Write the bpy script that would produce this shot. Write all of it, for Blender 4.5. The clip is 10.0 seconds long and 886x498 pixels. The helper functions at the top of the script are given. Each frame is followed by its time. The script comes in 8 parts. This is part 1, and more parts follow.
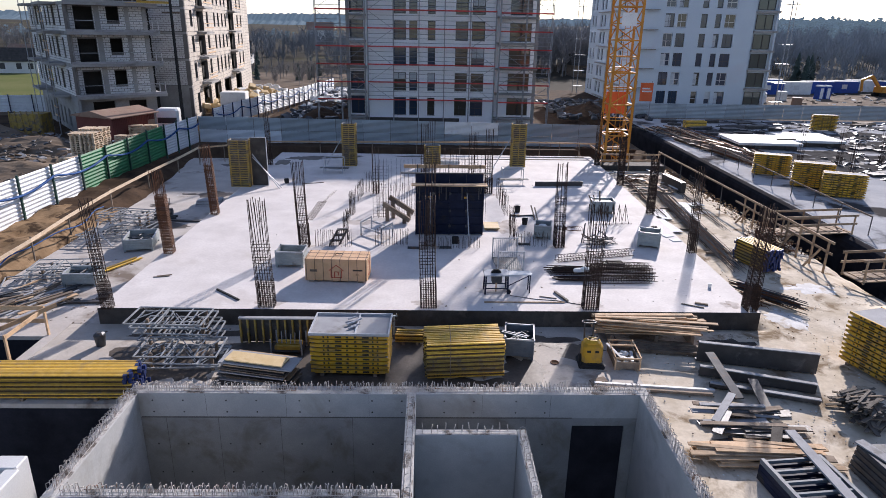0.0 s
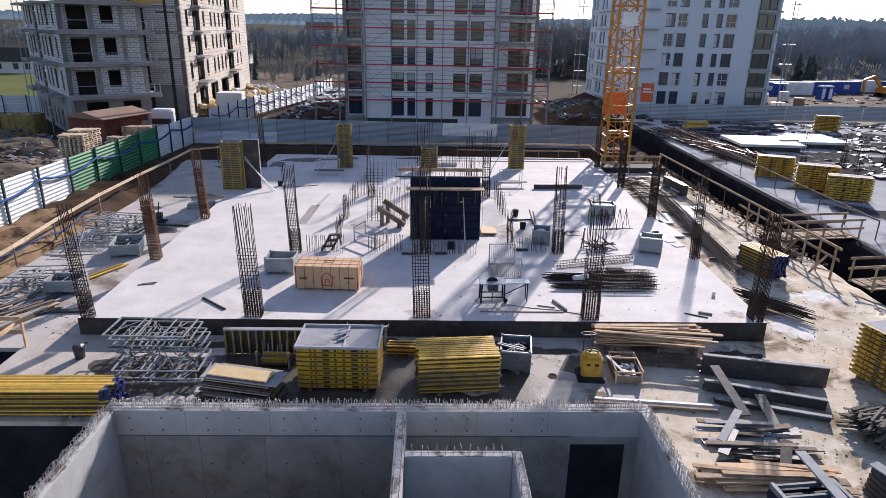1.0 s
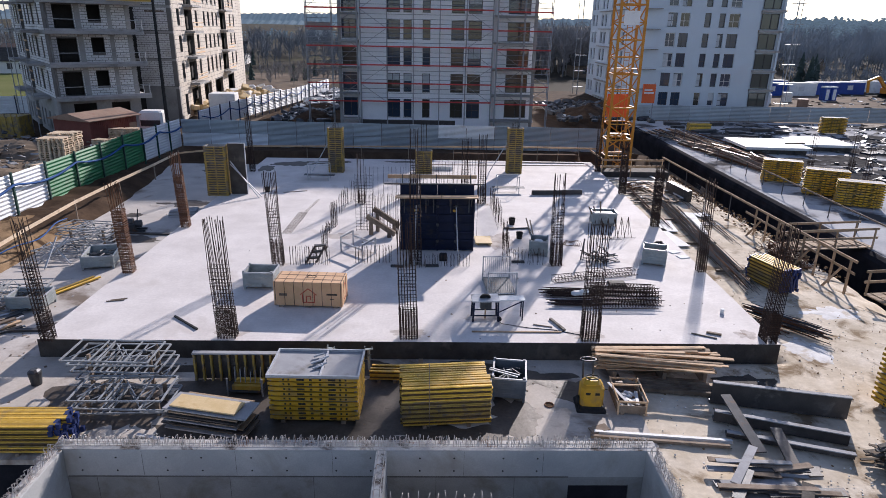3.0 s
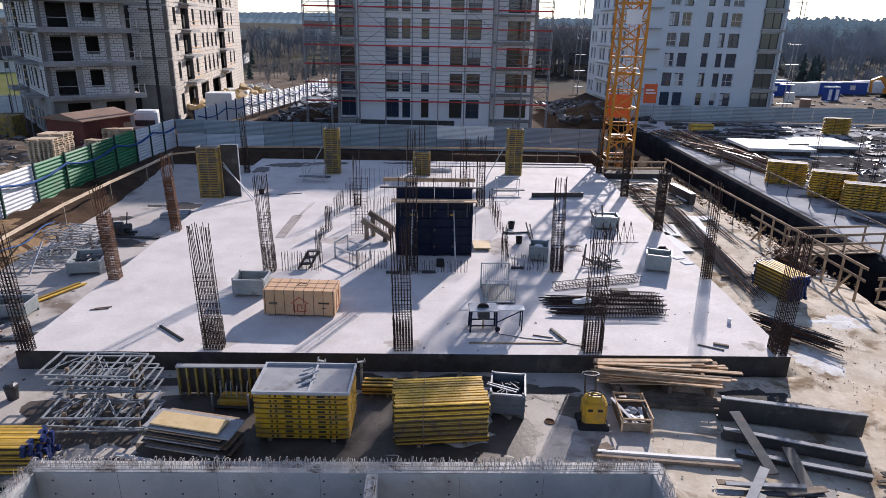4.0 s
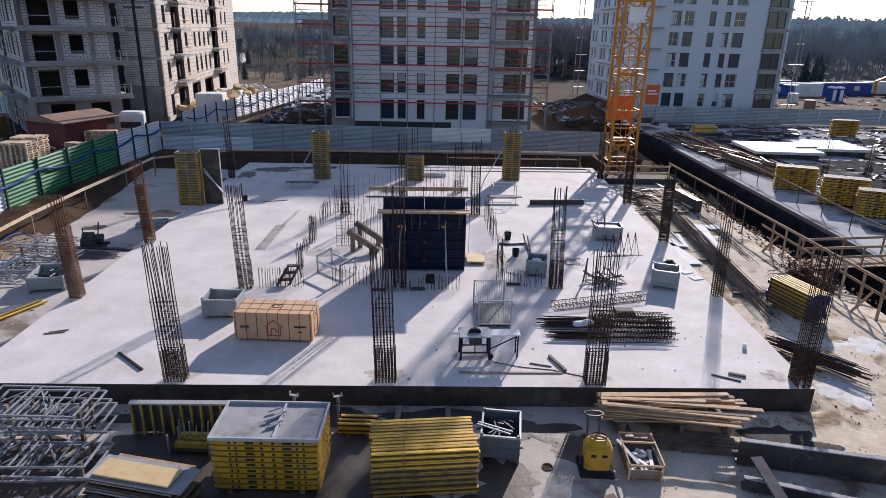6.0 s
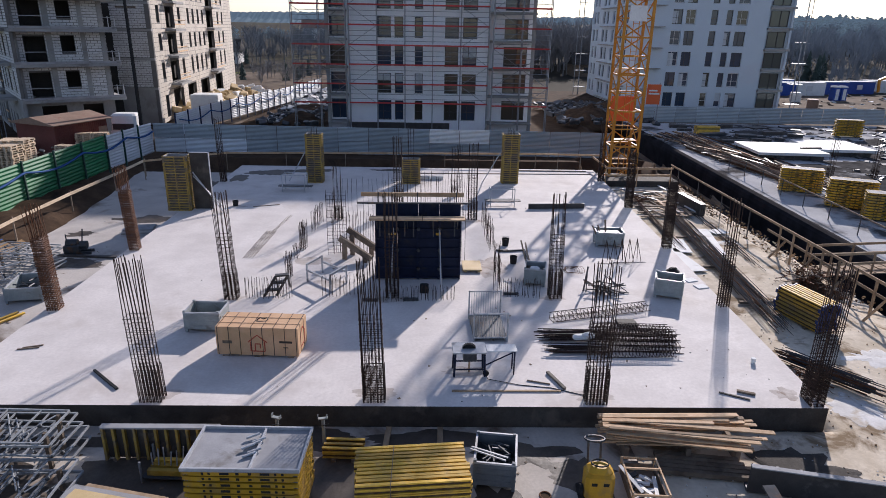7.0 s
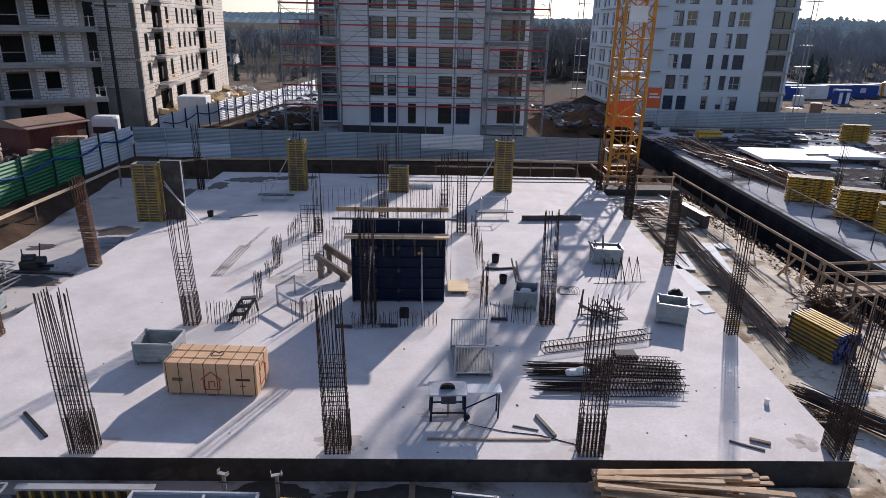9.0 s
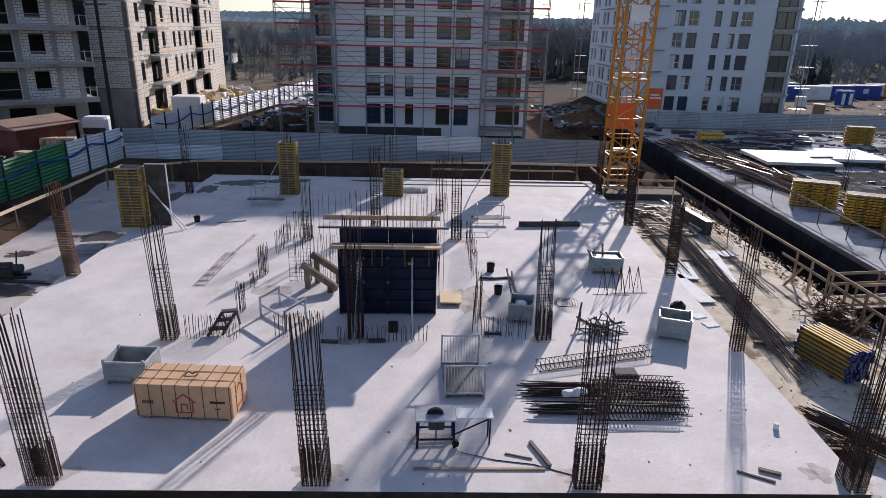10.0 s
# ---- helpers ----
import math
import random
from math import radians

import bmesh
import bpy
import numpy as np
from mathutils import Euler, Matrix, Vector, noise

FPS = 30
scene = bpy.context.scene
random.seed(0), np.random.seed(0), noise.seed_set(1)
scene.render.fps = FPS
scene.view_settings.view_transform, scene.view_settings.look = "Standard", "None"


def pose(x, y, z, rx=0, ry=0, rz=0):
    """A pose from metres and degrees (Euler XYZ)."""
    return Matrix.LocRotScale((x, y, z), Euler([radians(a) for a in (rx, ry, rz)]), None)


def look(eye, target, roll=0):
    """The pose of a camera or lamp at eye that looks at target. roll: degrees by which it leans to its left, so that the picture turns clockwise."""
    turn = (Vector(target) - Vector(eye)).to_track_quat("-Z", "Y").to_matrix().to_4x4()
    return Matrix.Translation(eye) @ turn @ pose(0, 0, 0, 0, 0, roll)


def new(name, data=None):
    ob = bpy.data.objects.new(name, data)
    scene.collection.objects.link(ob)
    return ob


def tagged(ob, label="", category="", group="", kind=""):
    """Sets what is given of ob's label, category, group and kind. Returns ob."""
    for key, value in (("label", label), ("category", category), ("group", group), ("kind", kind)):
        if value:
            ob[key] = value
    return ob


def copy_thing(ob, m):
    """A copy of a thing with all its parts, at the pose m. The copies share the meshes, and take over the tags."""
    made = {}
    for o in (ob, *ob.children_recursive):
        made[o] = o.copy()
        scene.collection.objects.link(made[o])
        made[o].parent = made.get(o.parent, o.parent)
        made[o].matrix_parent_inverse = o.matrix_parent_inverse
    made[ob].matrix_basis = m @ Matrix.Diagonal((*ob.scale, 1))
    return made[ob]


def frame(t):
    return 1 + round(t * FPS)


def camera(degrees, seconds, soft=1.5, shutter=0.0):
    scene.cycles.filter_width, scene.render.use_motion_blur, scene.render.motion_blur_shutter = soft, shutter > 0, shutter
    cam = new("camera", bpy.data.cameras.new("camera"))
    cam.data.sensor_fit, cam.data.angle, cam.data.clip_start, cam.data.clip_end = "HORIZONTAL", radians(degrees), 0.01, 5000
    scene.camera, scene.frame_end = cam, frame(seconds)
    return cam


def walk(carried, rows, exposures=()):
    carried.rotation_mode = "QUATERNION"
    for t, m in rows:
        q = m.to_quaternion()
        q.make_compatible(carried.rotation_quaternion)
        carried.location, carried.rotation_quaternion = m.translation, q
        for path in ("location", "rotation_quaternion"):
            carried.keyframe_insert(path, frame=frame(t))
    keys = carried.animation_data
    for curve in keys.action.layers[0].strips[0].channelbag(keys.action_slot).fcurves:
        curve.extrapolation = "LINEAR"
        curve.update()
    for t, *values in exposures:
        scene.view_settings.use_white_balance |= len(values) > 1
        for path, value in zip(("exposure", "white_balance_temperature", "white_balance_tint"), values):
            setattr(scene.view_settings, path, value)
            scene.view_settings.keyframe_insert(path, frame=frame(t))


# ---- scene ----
cam = camera(69.9, 10.0, soft=0.7)
PATH = [
    (0, (-0.071, -22.027, 10.011), (-0.019, -20.138, 9.356), 1.1),
    (0.5, (0.043, -21.546, 10.0), (0.095, -19.657, 9.345), 1.1),
    (1, (0.183, -21.097, 9.986), (0.234, -19.208, 9.331), 1.1),
    (1.5, (0.315, -20.65, 9.962), (0.366, -18.761, 9.308), 1.1),
    (2, (0.394, -20.235, 9.975), (0.446, -18.346, 9.32), 1.1),
    (2.5, (0.514, -19.787, 9.963), (0.565, -17.898, 9.308), 1.1),
    (4, (0.766, -18.434, 9.929), (0.816, -16.546, 9.272), 1.2),
    (4.5, (0.849, -17.906, 9.903), (0.9, -16.018, 9.244), 1.2),
    (5, (0.928, -17.419, 9.875), (0.98, -15.531, 9.218), 1.2),
    (5.5, (1.053, -16.878, 9.855), (1.105, -14.99, 9.198), 1.3),
    (7, (1.459, -15.26, 9.843), (1.508, -13.372, 9.184), 1.1),
    (7.5, (1.605, -14.713, 9.837), (1.655, -12.826, 9.179), 1.2),
    (8, (1.764, -14.149, 9.829), (1.814, -12.261, 9.171), 1.1),
    (8.5, (1.98, -13.578, 9.818), (2.029, -11.69, 9.16), 1.1),
    (9, (2.128, -13.027, 9.832), (2.179, -11.139, 9.176), 1.3),
    (9.5, (2.292, -12.418, 9.82), (2.342, -10.53, 9.164), 1.3),
    (10, (2.464, -11.872, 9.845), (2.514, -9.983, 9.187), 1.4),
]
walk(cam, [(t, look(eye, target, roll)) for t, eye, target, roll in PATH], [(0, 0.39, 6290, 18), (10, 0.05, 6290, 18)])

# ---- light ----
SUN_AZ = math.radians(24.0)      # from +y towards +x
SUN_EL = math.radians(24.0)
world = bpy.data.worlds.new("sky")
scene.world = world
world.use_nodes = True
wn = world.node_tree.nodes
sky = wn.new("ShaderNodeTexSky")
sky.sky_type = "NISHITA"
sky.sun_disc = False
sky.sun_elevation = SUN_EL
sky.sun_rotation = SUN_AZ
sky.air_density, sky.dust_density, sky.ozone_density = 1.0, 0.5, 2.0
pale = wn.new("ShaderNodeHueSaturation")
pale.inputs["Saturation"].default_value = 0.8
world.node_tree.links.new(sky.outputs[0], pale.inputs["Color"])
cool = wn.new("ShaderNodeMix")
cool.data_type, cool.blend_type = "RGBA", "MULTIPLY"
cool.inputs["Factor"].default_value = 1.0
cool.inputs[7].default_value = (0.94, 1.0, 1.1, 1.0)
world.node_tree.links.new(pale.outputs[0], cool.inputs[6])
world.node_tree.links.new(cool.outputs[2], wn["Background"].inputs[0])
wn["Background"].inputs[1].default_value = 0.108
sun_dir = Vector((math.sin(SUN_AZ) * math.cos(SUN_EL), math.cos(SUN_AZ) * math.cos(SUN_EL), math.sin(SUN_EL)))
sun = new("sun", bpy.data.lights.new("sun", "SUN"))
sun.data.energy, sun.data.angle, sun.data.color = 5.1, radians(0.8), (1.0, 0.935, 0.855)
sun.matrix_world = look(sun_dir * 80, (0, 0, 0))


# ---- materials ----
def surf(name, a, b, rough=0.75, scale=2.0, fine=45.0, bump=0.15, metal=0.0, stain=None, stain_scale=0.35,
         stain_at=0.56, stain_soft=0.12, vary=0.0, wet=None, spec=0.4):
    """Two-scale procedural surface: broad mottling, fine grain, stains with their own shape, gloss of damp spots."""
    m = bpy.data.materials.new(name)
    m.use_nodes = True
    n, l = m.node_tree.nodes, m.node_tree.links
    p = n["Principled BSDF"]
    geo = n.new("ShaderNodeNewGeometry")

    def tex(s, detail=5.0, rgh=0.6, dist=0.0):
        t = n.new("ShaderNodeTexNoise")
        t.inputs["Scale"].default_value, t.inputs["Detail"].default_value = s, detail
        t.inputs["Roughness"].default_value, t.inputs["Distortion"].default_value = rgh, dist
        l.new(geo.outputs["Position"], t.inputs["Vector"])
        return t.outputs["Fac"]

    def mix(fac, c0, c1, kind="MIX"):
        x = n.new("ShaderNodeMix")
        x.data_type, x.blend_type = "RGBA", kind
        for sock, val in ((x.inputs["Factor"], fac), (x.inputs[6], c0), (x.inputs[7], c1)):
            if isinstance(val, (int, float)):
                sock.default_value = val
            elif isinstance(val, tuple):
                sock.default_value = (*val, 1)
            else:
                l.new(val, sock)
        return x.outputs[2]

    def band(val, lo, hi, to0=0.0, to1=1.0):
        r = n.new("ShaderNodeMapRange")
        r.inputs[1].default_value, r.inputs[2].default_value = lo, hi
        r.inputs[3].default_value, r.inputs[4].default_value = to0, to1
        l.new(val, r.inputs[0])
        return r.outputs[0]

    grain = tex(fine, 4.0, 0.65)
    col = mix(band(tex(scale), 0.35, 0.65), a, b)
    col = mix(band(grain, 0.3, 0.7, 0.0, 0.35), col, tuple(c * 0.72 for c in a))
    rgh = band(grain, 0.3, 0.7, max(rough - 0.08, 0.02), min(rough + 0.08, 1.0))
    if stain:
        where = band(tex(stain_scale, 6.0, 0.62, 0.4), stain_at, stain_at + stain_soft)
        col = mix(where, col, stain)
        if wet is not None:
            r = n.new("ShaderNodeMix")
            r.data_type = "FLOAT"
            l.new(where, r.inputs[0]), l.new(rgh, r.inputs[2])
            r.inputs[3].default_value = wet
            rgh = r.outputs[0]
    if vary:
        info = n.new("ShaderNodeObjectInfo")
        hsv = n.new("ShaderNodeHueSaturation")
        l.new(band(info.outputs["Random"], 0, 1, 1 - vary, 1 + vary), hsv.inputs["Value"])
        l.new(col, hsv.inputs["Color"])
        col = hsv.outputs[0]
    l.new(col, p.inputs["Base Color"])
    l.new(rgh, p.inputs["Roughness"])
    p.inputs["Metallic"].default_value = metal
    p.inputs["Specular IOR Level"].default_value = spec
    if bump:
        bp = n.new("ShaderNodeBump")
        bp.inputs["Strength"].default_value, bp.inputs["Distance"].default_value = bump, 0.02
        l.new(grain, bp.inputs["Height"])
        l.new(bp.outputs[0], p.inputs["Normal"])
    return m


SLAB = surf("pale_concrete", (0.63, 0.582, 0.552), (0.77, 0.72, 0.685), 0.8, 0.6, 9, 0.12, stain=(0.50, 0.445, 0.405),
            stain_scale=0.3, stain_at=0.55, stain_soft=0.2, spec=0.2)
APRON = surf("pale_apron_concrete", (0.46, 0.42, 0.385), (0.58, 0.535, 0.49), 0.85, 0.6, 11, 0.2, stain=(0.19, 0.15, 0.12),
             stain_scale=0.35, stain_at=0.56, stain_soft=0.14, spec=0.2)
LOWSLAB = surf("damp_concrete", (0.45, 0.405, 0.355), (0.60, 0.545, 0.485), 0.85, 0.7, 11, 0.25, stain=(0.15, 0.105, 0.075),
               stain_scale=0.45, stain_at=0.51, stain_soft=0.14, wet=0.5, spec=0.25)
NEXTSLAB = surf("wet_neighbour_concrete", (0.43, 0.435, 0.45), (0.56, 0.56, 0.56), 0.7, 0.35, 9, 0.2, stain=(0.085, 0.08, 0.078),
                stain_scale=0.16, stain_at=0.49, stain_soft=0.1, spec=0.0)
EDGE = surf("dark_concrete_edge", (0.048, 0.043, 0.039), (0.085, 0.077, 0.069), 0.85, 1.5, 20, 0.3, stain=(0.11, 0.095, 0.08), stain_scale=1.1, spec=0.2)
CWALL = surf("formed_concrete", (0.385, 0.39, 0.388), (0.50, 0.50, 0.485), 0.75, 0.9, 25, 0.12, stain=(0.30, 0.285, 0.255),
             stain_scale=0.7, stain_at=0.52, stain_soft=0.2)
LOWPOUR = surf("darker_lower_concrete", (0.245, 0.25, 0.248), (0.345, 0.345, 0.335), 0.75, 0.9, 25, 0.14, stain=(0.15, 0.13, 0.10),
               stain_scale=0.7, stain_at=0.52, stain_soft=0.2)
# Black sealing of the trench wall; also paints the shade of deep floors.
BARRIER = surf("sealing_and_pit_black", (0.02, 0.02, 0.024), (0.038, 0.038, 0.045), 0.92, 0.8, 20, 0.15, spec=0.02)
WHITEC = surf("fresh_pale_concrete", (0.62, 0.62, 0.61), (0.72, 0.72, 0.70), 0.65, 0.6, 20, 0.08, stain=(0.45, 0.44, 0.42))
SAND = surf("site_sand", (0.56, 0.475, 0.36), (0.78, 0.695, 0.575), 0.95, 0.9, 7, 0.5, stain=(0.25, 0.185, 0.12),
            stain_scale=0.8, stain_at=0.53, stain_soft=0.12, spec=0.04)
EARTH = surf("dug_earth", (0.21, 0.135, 0.075), (0.36, 0.245, 0.145), 1.0, 0.9, 7, 1.0, stain=(0.07, 0.045, 0.028), stain_scale=1.2, stain_at=0.5, spec=0.04)
DARKEARTH = surf("dark_earth", (0.055, 0.036, 0.025), (0.10, 0.065, 0.042), 0.95, 0.9, 7, 0.9, stain=(0.035, 0.025, 0.02), stain_scale=0.5, spec=0.04)
WOODFLOOR = surf("woodland_floor", (0.05, 0.045, 0.036), (0.075, 0.066, 0.05), 1.0, 0.05, 1.5, 0.3, stain=(0.13, 0.12, 0.06), stain_scale=0.02, spec=0.04)
DIRT = surf("trodden_dirt", (0.15, 0.115, 0.085), (0.24, 0.19, 0.145), 1.0, 0.25, 5, 0.8, stain=(0.08, 0.062, 0.05), stain_scale=0.12, spec=0.04)
GRASS = surf("winter_grass", (0.12, 0.14, 0.045), (0.17, 0.17, 0.07), 1.0, 0.1, 6, 0.6, stain=(0.16, 0.13, 0.07), stain_scale=0.05, spec=0.04)
RUST = surf("rusty_rebar", (0.10, 0.042, 0.022), (0.19, 0.085, 0.04), 0.85, 6, 80, 0.3, metal=0.15, vary=0.3)
DARKBAR = surf("dark_rebar", (0.032, 0.019, 0.015), (0.07, 0.039, 0.028), 0.75, 6, 80, 0.3, metal=0.2, vary=0.3)
GALV = surf("galvanised_steel", (0.40, 0.41, 0.43), (0.55, 0.56, 0.58), 0.5, 4, 50, 0.05, metal=0.2, spec=0.25, stain=(0.3, 0.29, 0.28), stain_scale=2)
FRAMEGALV = surf("dull_zinc_tube", (0.25, 0.265, 0.28), (0.38, 0.395, 0.41), 0.6, 4, 50, 0.05, metal=0.15, spec=0.2, stain=(0.16, 0.155, 0.15), stain_scale=3.0)
GREYBIN = surf("grey_bin_steel", (0.27, 0.30, 0.30), (0.37, 0.40, 0.40), 0.62, 3, 40, 0.06, metal=0.15, stain=(0.2, 0.2, 0.19), stain_scale=2.5)
YELLOW = surf("yellow_coated_steel", (0.49, 0.265, 0.014), (0.61, 0.35, 0.024), 0.55, 3, 40, 0.06, stain=(0.36, 0.215, 0.05), stain_scale=1.8, stain_at=0.5, vary=0.08)
# Beam webs much darker than the flanges: recess shade put into the colour.
WEB = surf("shaded_web_timber", (0.06, 0.035, 0.015), (0.10, 0.06, 0.025), 0.75, 5, 60, 0.1, vary=0.25)
HBEAM = surf("yellow_lacquered_timber", (0.56, 0.33, 0.03), (0.70, 0.44, 0.08), 0.6, 5, 60, 0.1, stain=(0.44, 0.28, 0.07), stain_scale=2.2, stain_at=0.52, vary=0.45)
BLUECAP = surf("blue_end_cap", (0.016, 0.028, 0.10), (0.03, 0.05, 0.17), 0.5, 4, 40, 0.05, vary=0.2)
TIMBER = surf("raw_timber", (0.52, 0.335, 0.19), (0.66, 0.465, 0.29), 0.8, 3, 35, 0.25, stain=(0.36, 0.23, 0.13), stain_scale=1.3, vary=0.22)
OLDWOOD = surf("weathered_timber", (0.17, 0.125, 0.09), (0.28, 0.22, 0.165), 0.9, 3, 30, 0.3, stain=(0.12, 0.09, 0.07), stain_scale=1.2, vary=0.35)
PLY = surf("yellow_plywood", (0.62, 0.45, 0.22), (0.71, 0.54, 0.30), 0.6, 2, 30, 0.1, stain=(0.5, 0.33, 0.13), stain_scale=1)
PLYGREY = surf("grey_form_ply", (0.30, 0.30, 0.31), (0.40, 0.40, 0.41), 0.75, 1.4, 30, 0.08, stain=(0.2, 0.19, 0.18), stain_scale=1.2, spec=0.15)
PLYDARK = surf("dark_form_ply", (0.045, 0.04, 0.038), (0.08, 0.07, 0.065), 0.5, 2, 30, 0.1, stain=(0.13, 0.12, 0.11), stain_scale=1.4)
NAVY = surf("navy_form_steel", (0.006, 0.010, 0.030), (0.010, 0.017, 0.046), 0.6, 3, 40, 0.08, stain=(0.028, 0.028, 0.032), stain_scale=1.6, vary=0.15, spec=0.2)
STEEL = surf("worn_dark_steel", (0.05, 0.054, 0.062), (0.09, 0.095, 0.10), 0.5, 4, 50, 0.1, metal=0.4, stain=(0.12, 0.07, 0.045), stain_scale=2)
CRATE = surf("pale_crate_board", (0.61, 0.365, 0.20), (0.70, 0.44, 0.26), 0.75, 2, 35, 0.1, stain=(0.52, 0.33, 0.17), stain_scale=0.9)
STRAP = surf("black_strap", (0.04, 0.03, 0.025), (0.06, 0.045, 0.035), 0.6, 4, 40, 0.0)
REDPRINT = surf("red_print", (0.42, 0.06, 0.03), (0.48, 0.08, 0.04), 0.7, 3, 30, 0.0)
RUBBER = surf("black_plastic", (0.02, 0.02, 0.022), (0.035, 0.035, 0.035), 0.7, 5, 40, 0.05, spec=0.15)
WHITEP = surf("white_sheet", (0.74, 0.74, 0.73), (0.82, 0.82, 0.80), 0.85, 2, 30, 0.05, stain=(0.6, 0.58, 0.55), stain_scale=1.2)
BLUEPLAS = surf("blue_plastic", (0.015, 0.06, 0.30), (0.02, 0.08, 0.38), 0.5, 2, 30, 0.05)
CRANEY = surf("crane_yellow_paint", (0.48, 0.19, 0.016), (0.60, 0.26, 0.024), 0.45, 1, 20, 0.05, stain=(0.5, 0.24, 0.05), stain_scale=1.5)
ORANGE = surf("orange_red_sheet", (0.72, 0.12, 0.03), (0.78, 0.15, 0.04), 0.6, 1, 20, 0.02)
REDDECK = surf("red_scaffold_board", (0.40, 0.03, 0.03), (0.52, 0.05, 0.045), 0.6, 1, 20, 0.05, vary=0.2)
SCAFF = surf("scaffold_tube", (0.26, 0.27, 0.29), (0.38, 0.39, 0.41), 0.45, 2, 30, 0.0, metal=0.5)
RENDERW = surf("white_render", (0.88, 0.88, 0.91), (0.93, 0.93, 0.95), 0.85, 0.3, 12, 0.05, stain=(0.77, 0.77, 0.80), stain_scale=0.15)
RENDERG = surf("grey_render", (0.53, 0.60, 0.66), (0.58, 0.65, 0.71), 0.85, 0.3, 12, 0.05, stain=(0.53, 0.56, 0.61), stain_scale=0.12)
BLOCK = surf("aerated_block", (0.60, 0.60, 0.60), (0.74, 0.735, 0.73), 0.9, 0.8, 10, 0.2, vary=0.14, stain=(0.52, 0.50, 0.48), stain_scale=0.4)
JOINT = surf("grey_mortar_wall", (0.13, 0.125, 0.12), (0.19, 0.18, 0.17), 0.9, 0.5, 10, 0.2)
FRAMEC = surf("raw_frame_concrete", (0.27, 0.265, 0.26), (0.38, 0.375, 0.36), 0.85, 0.5, 10, 0.2, stain=(0.2, 0.19, 0.18), stain_scale=0.3)
# Near black: shade of rooms and holes put into the colour.
DARKROOM = surf("interior_shade", (0.03, 0.028, 0.026), (0.05, 0.045, 0.042), 0.9, 0.5, 8, 0.0)
FENCEG = surf("grey_fence_sheet", (0.36, 0.40, 0.42), (0.42, 0.46, 0.48), 0.5, 0.6, 20, 0.02, metal=0.2, stain=(0.32, 0.35, 0.36), stain_scale=0.7, vary=0.12)
FENCEW = surf("white_fence_sheet", (0.66, 0.69, 0.72), (0.74, 0.77, 0.80), 0.45, 0.6, 20, 0.02, stain=(0.56, 0.58, 0.6), stain_scale=0.8, vary=0.05)
FENCEGR = surf("green_fence_sheet", (0.012, 0.15, 0.055), (0.02, 0.2, 0.075), 0.45, 0.6, 20, 0.02, stain=(0.03, 0.13, 0.06), stain_scale=0.8, vary=0.12)
REDSHED = surf("oxide_red_sheet", (0.13, 0.035, 0.027), (0.18, 0.05, 0.038), 0.7, 0.8, 15, 0.05, stain=(0.14, 0.05, 0.035), stain_scale=0.8)
RUSTROOF = surf("rusty_roof_sheet", (0.24, 0.155, 0.11), (0.33, 0.22, 0.16), 0.75, 0.6, 15, 0.1, stain=(0.25, 0.12, 0.08), stain_scale=0.6)
FRAMEW = surf("dark_window_frame", (0.035, 0.035, 0.04), (0.05, 0.05, 0.055), 0.4, 2, 20, 0.0)
FRAMEWH = surf("white_window_frame", (0.6, 0.6, 0.6), (0.66, 0.66, 0.66), 0.4, 2, 20, 0.0)
CONIFER = surf("dark_conifer", (0.045, 0.07, 0.06), (0.075, 0.10, 0.085), 1.0, 0.2, 2, 0.0, vary=0.25)
# Bare crowns lightened to grey: some distance haze sits in the colour.
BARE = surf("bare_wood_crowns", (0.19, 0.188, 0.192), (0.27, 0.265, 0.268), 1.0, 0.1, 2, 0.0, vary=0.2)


def glass_pane(name, tint):
    """Window glass seen from outside: dark room behind, sharp reflection."""
    m = bpy.data.materials.new(name)
    m.use_nodes = True
    p = m.node_tree.nodes["Principled BSDF"]
    p.inputs["Base Color"].default_value = (*tint, 1)
    p.inputs["Roughness"].default_value = 0.06
    p.inputs["Specular IOR Level"].default_value = 0.8
    return m


BINBLUE = surf("blue_grey_bin_steel", (0.10, 0.125, 0.15), (0.16, 0.185, 0.21), 0.6, 3, 40, 0.06, stain=(0.09, 0.09, 0.09), stain_scale=2.0)
OLDYELLOW = surf("dirty_yellow_steel", (0.30, 0.20, 0.045), (0.42, 0.29, 0.07), 0.65, 4, 40, 0.08, stain=(0.17, 0.13, 0.09), stain_scale=2.4, stain_at=0.48, vary=0.15)
OFFCUT = surf("grey_offcut_wood", (0.085, 0.073, 0.062), (0.17, 0.148, 0.127), 0.9, 3, 30, 0.3, vary=0.5)
RAILWOOD = surf("weathered_rail_wood", (0.30, 0.205, 0.125), (0.44, 0.32, 0.21), 0.85, 3, 35, 0.2, stain=(0.2, 0.14, 0.09), stain_scale=1.5, vary=0.3)
WINGC = surf("raw_wing_wall", (0.54, 0.48, 0.41), (0.66, 0.60, 0.52), 0.9, 0.6, 8, 0.3, stain=(0.37, 0.33, 0.28), stain_scale=0.35, stain_soft=0.2)
DARKCONC = surf("dark_patch_concrete", (0.07, 0.056, 0.045), (0.12, 0.098, 0.08), 0.55, 1.2, 12, 0.2, stain=(0.05, 0.042, 0.036), stain_scale=0.9, spec=0.3)
SOAKED = surf("soaked_dull_concrete", (0.075, 0.072, 0.07), (0.13, 0.125, 0.12), 0.95, 1.2, 12, 0.2, stain=(0.05, 0.047, 0.045), stain_scale=0.5, spec=0.0)
TROD = surf("trodden_dust", (0.47, 0.415, 0.375), (0.63, 0.575, 0.535), 0.9, 2.5, 22, 0.2, stain=(0.33, 0.265, 0.22), stain_scale=3.0, stain_at=0.56, spec=0.1)
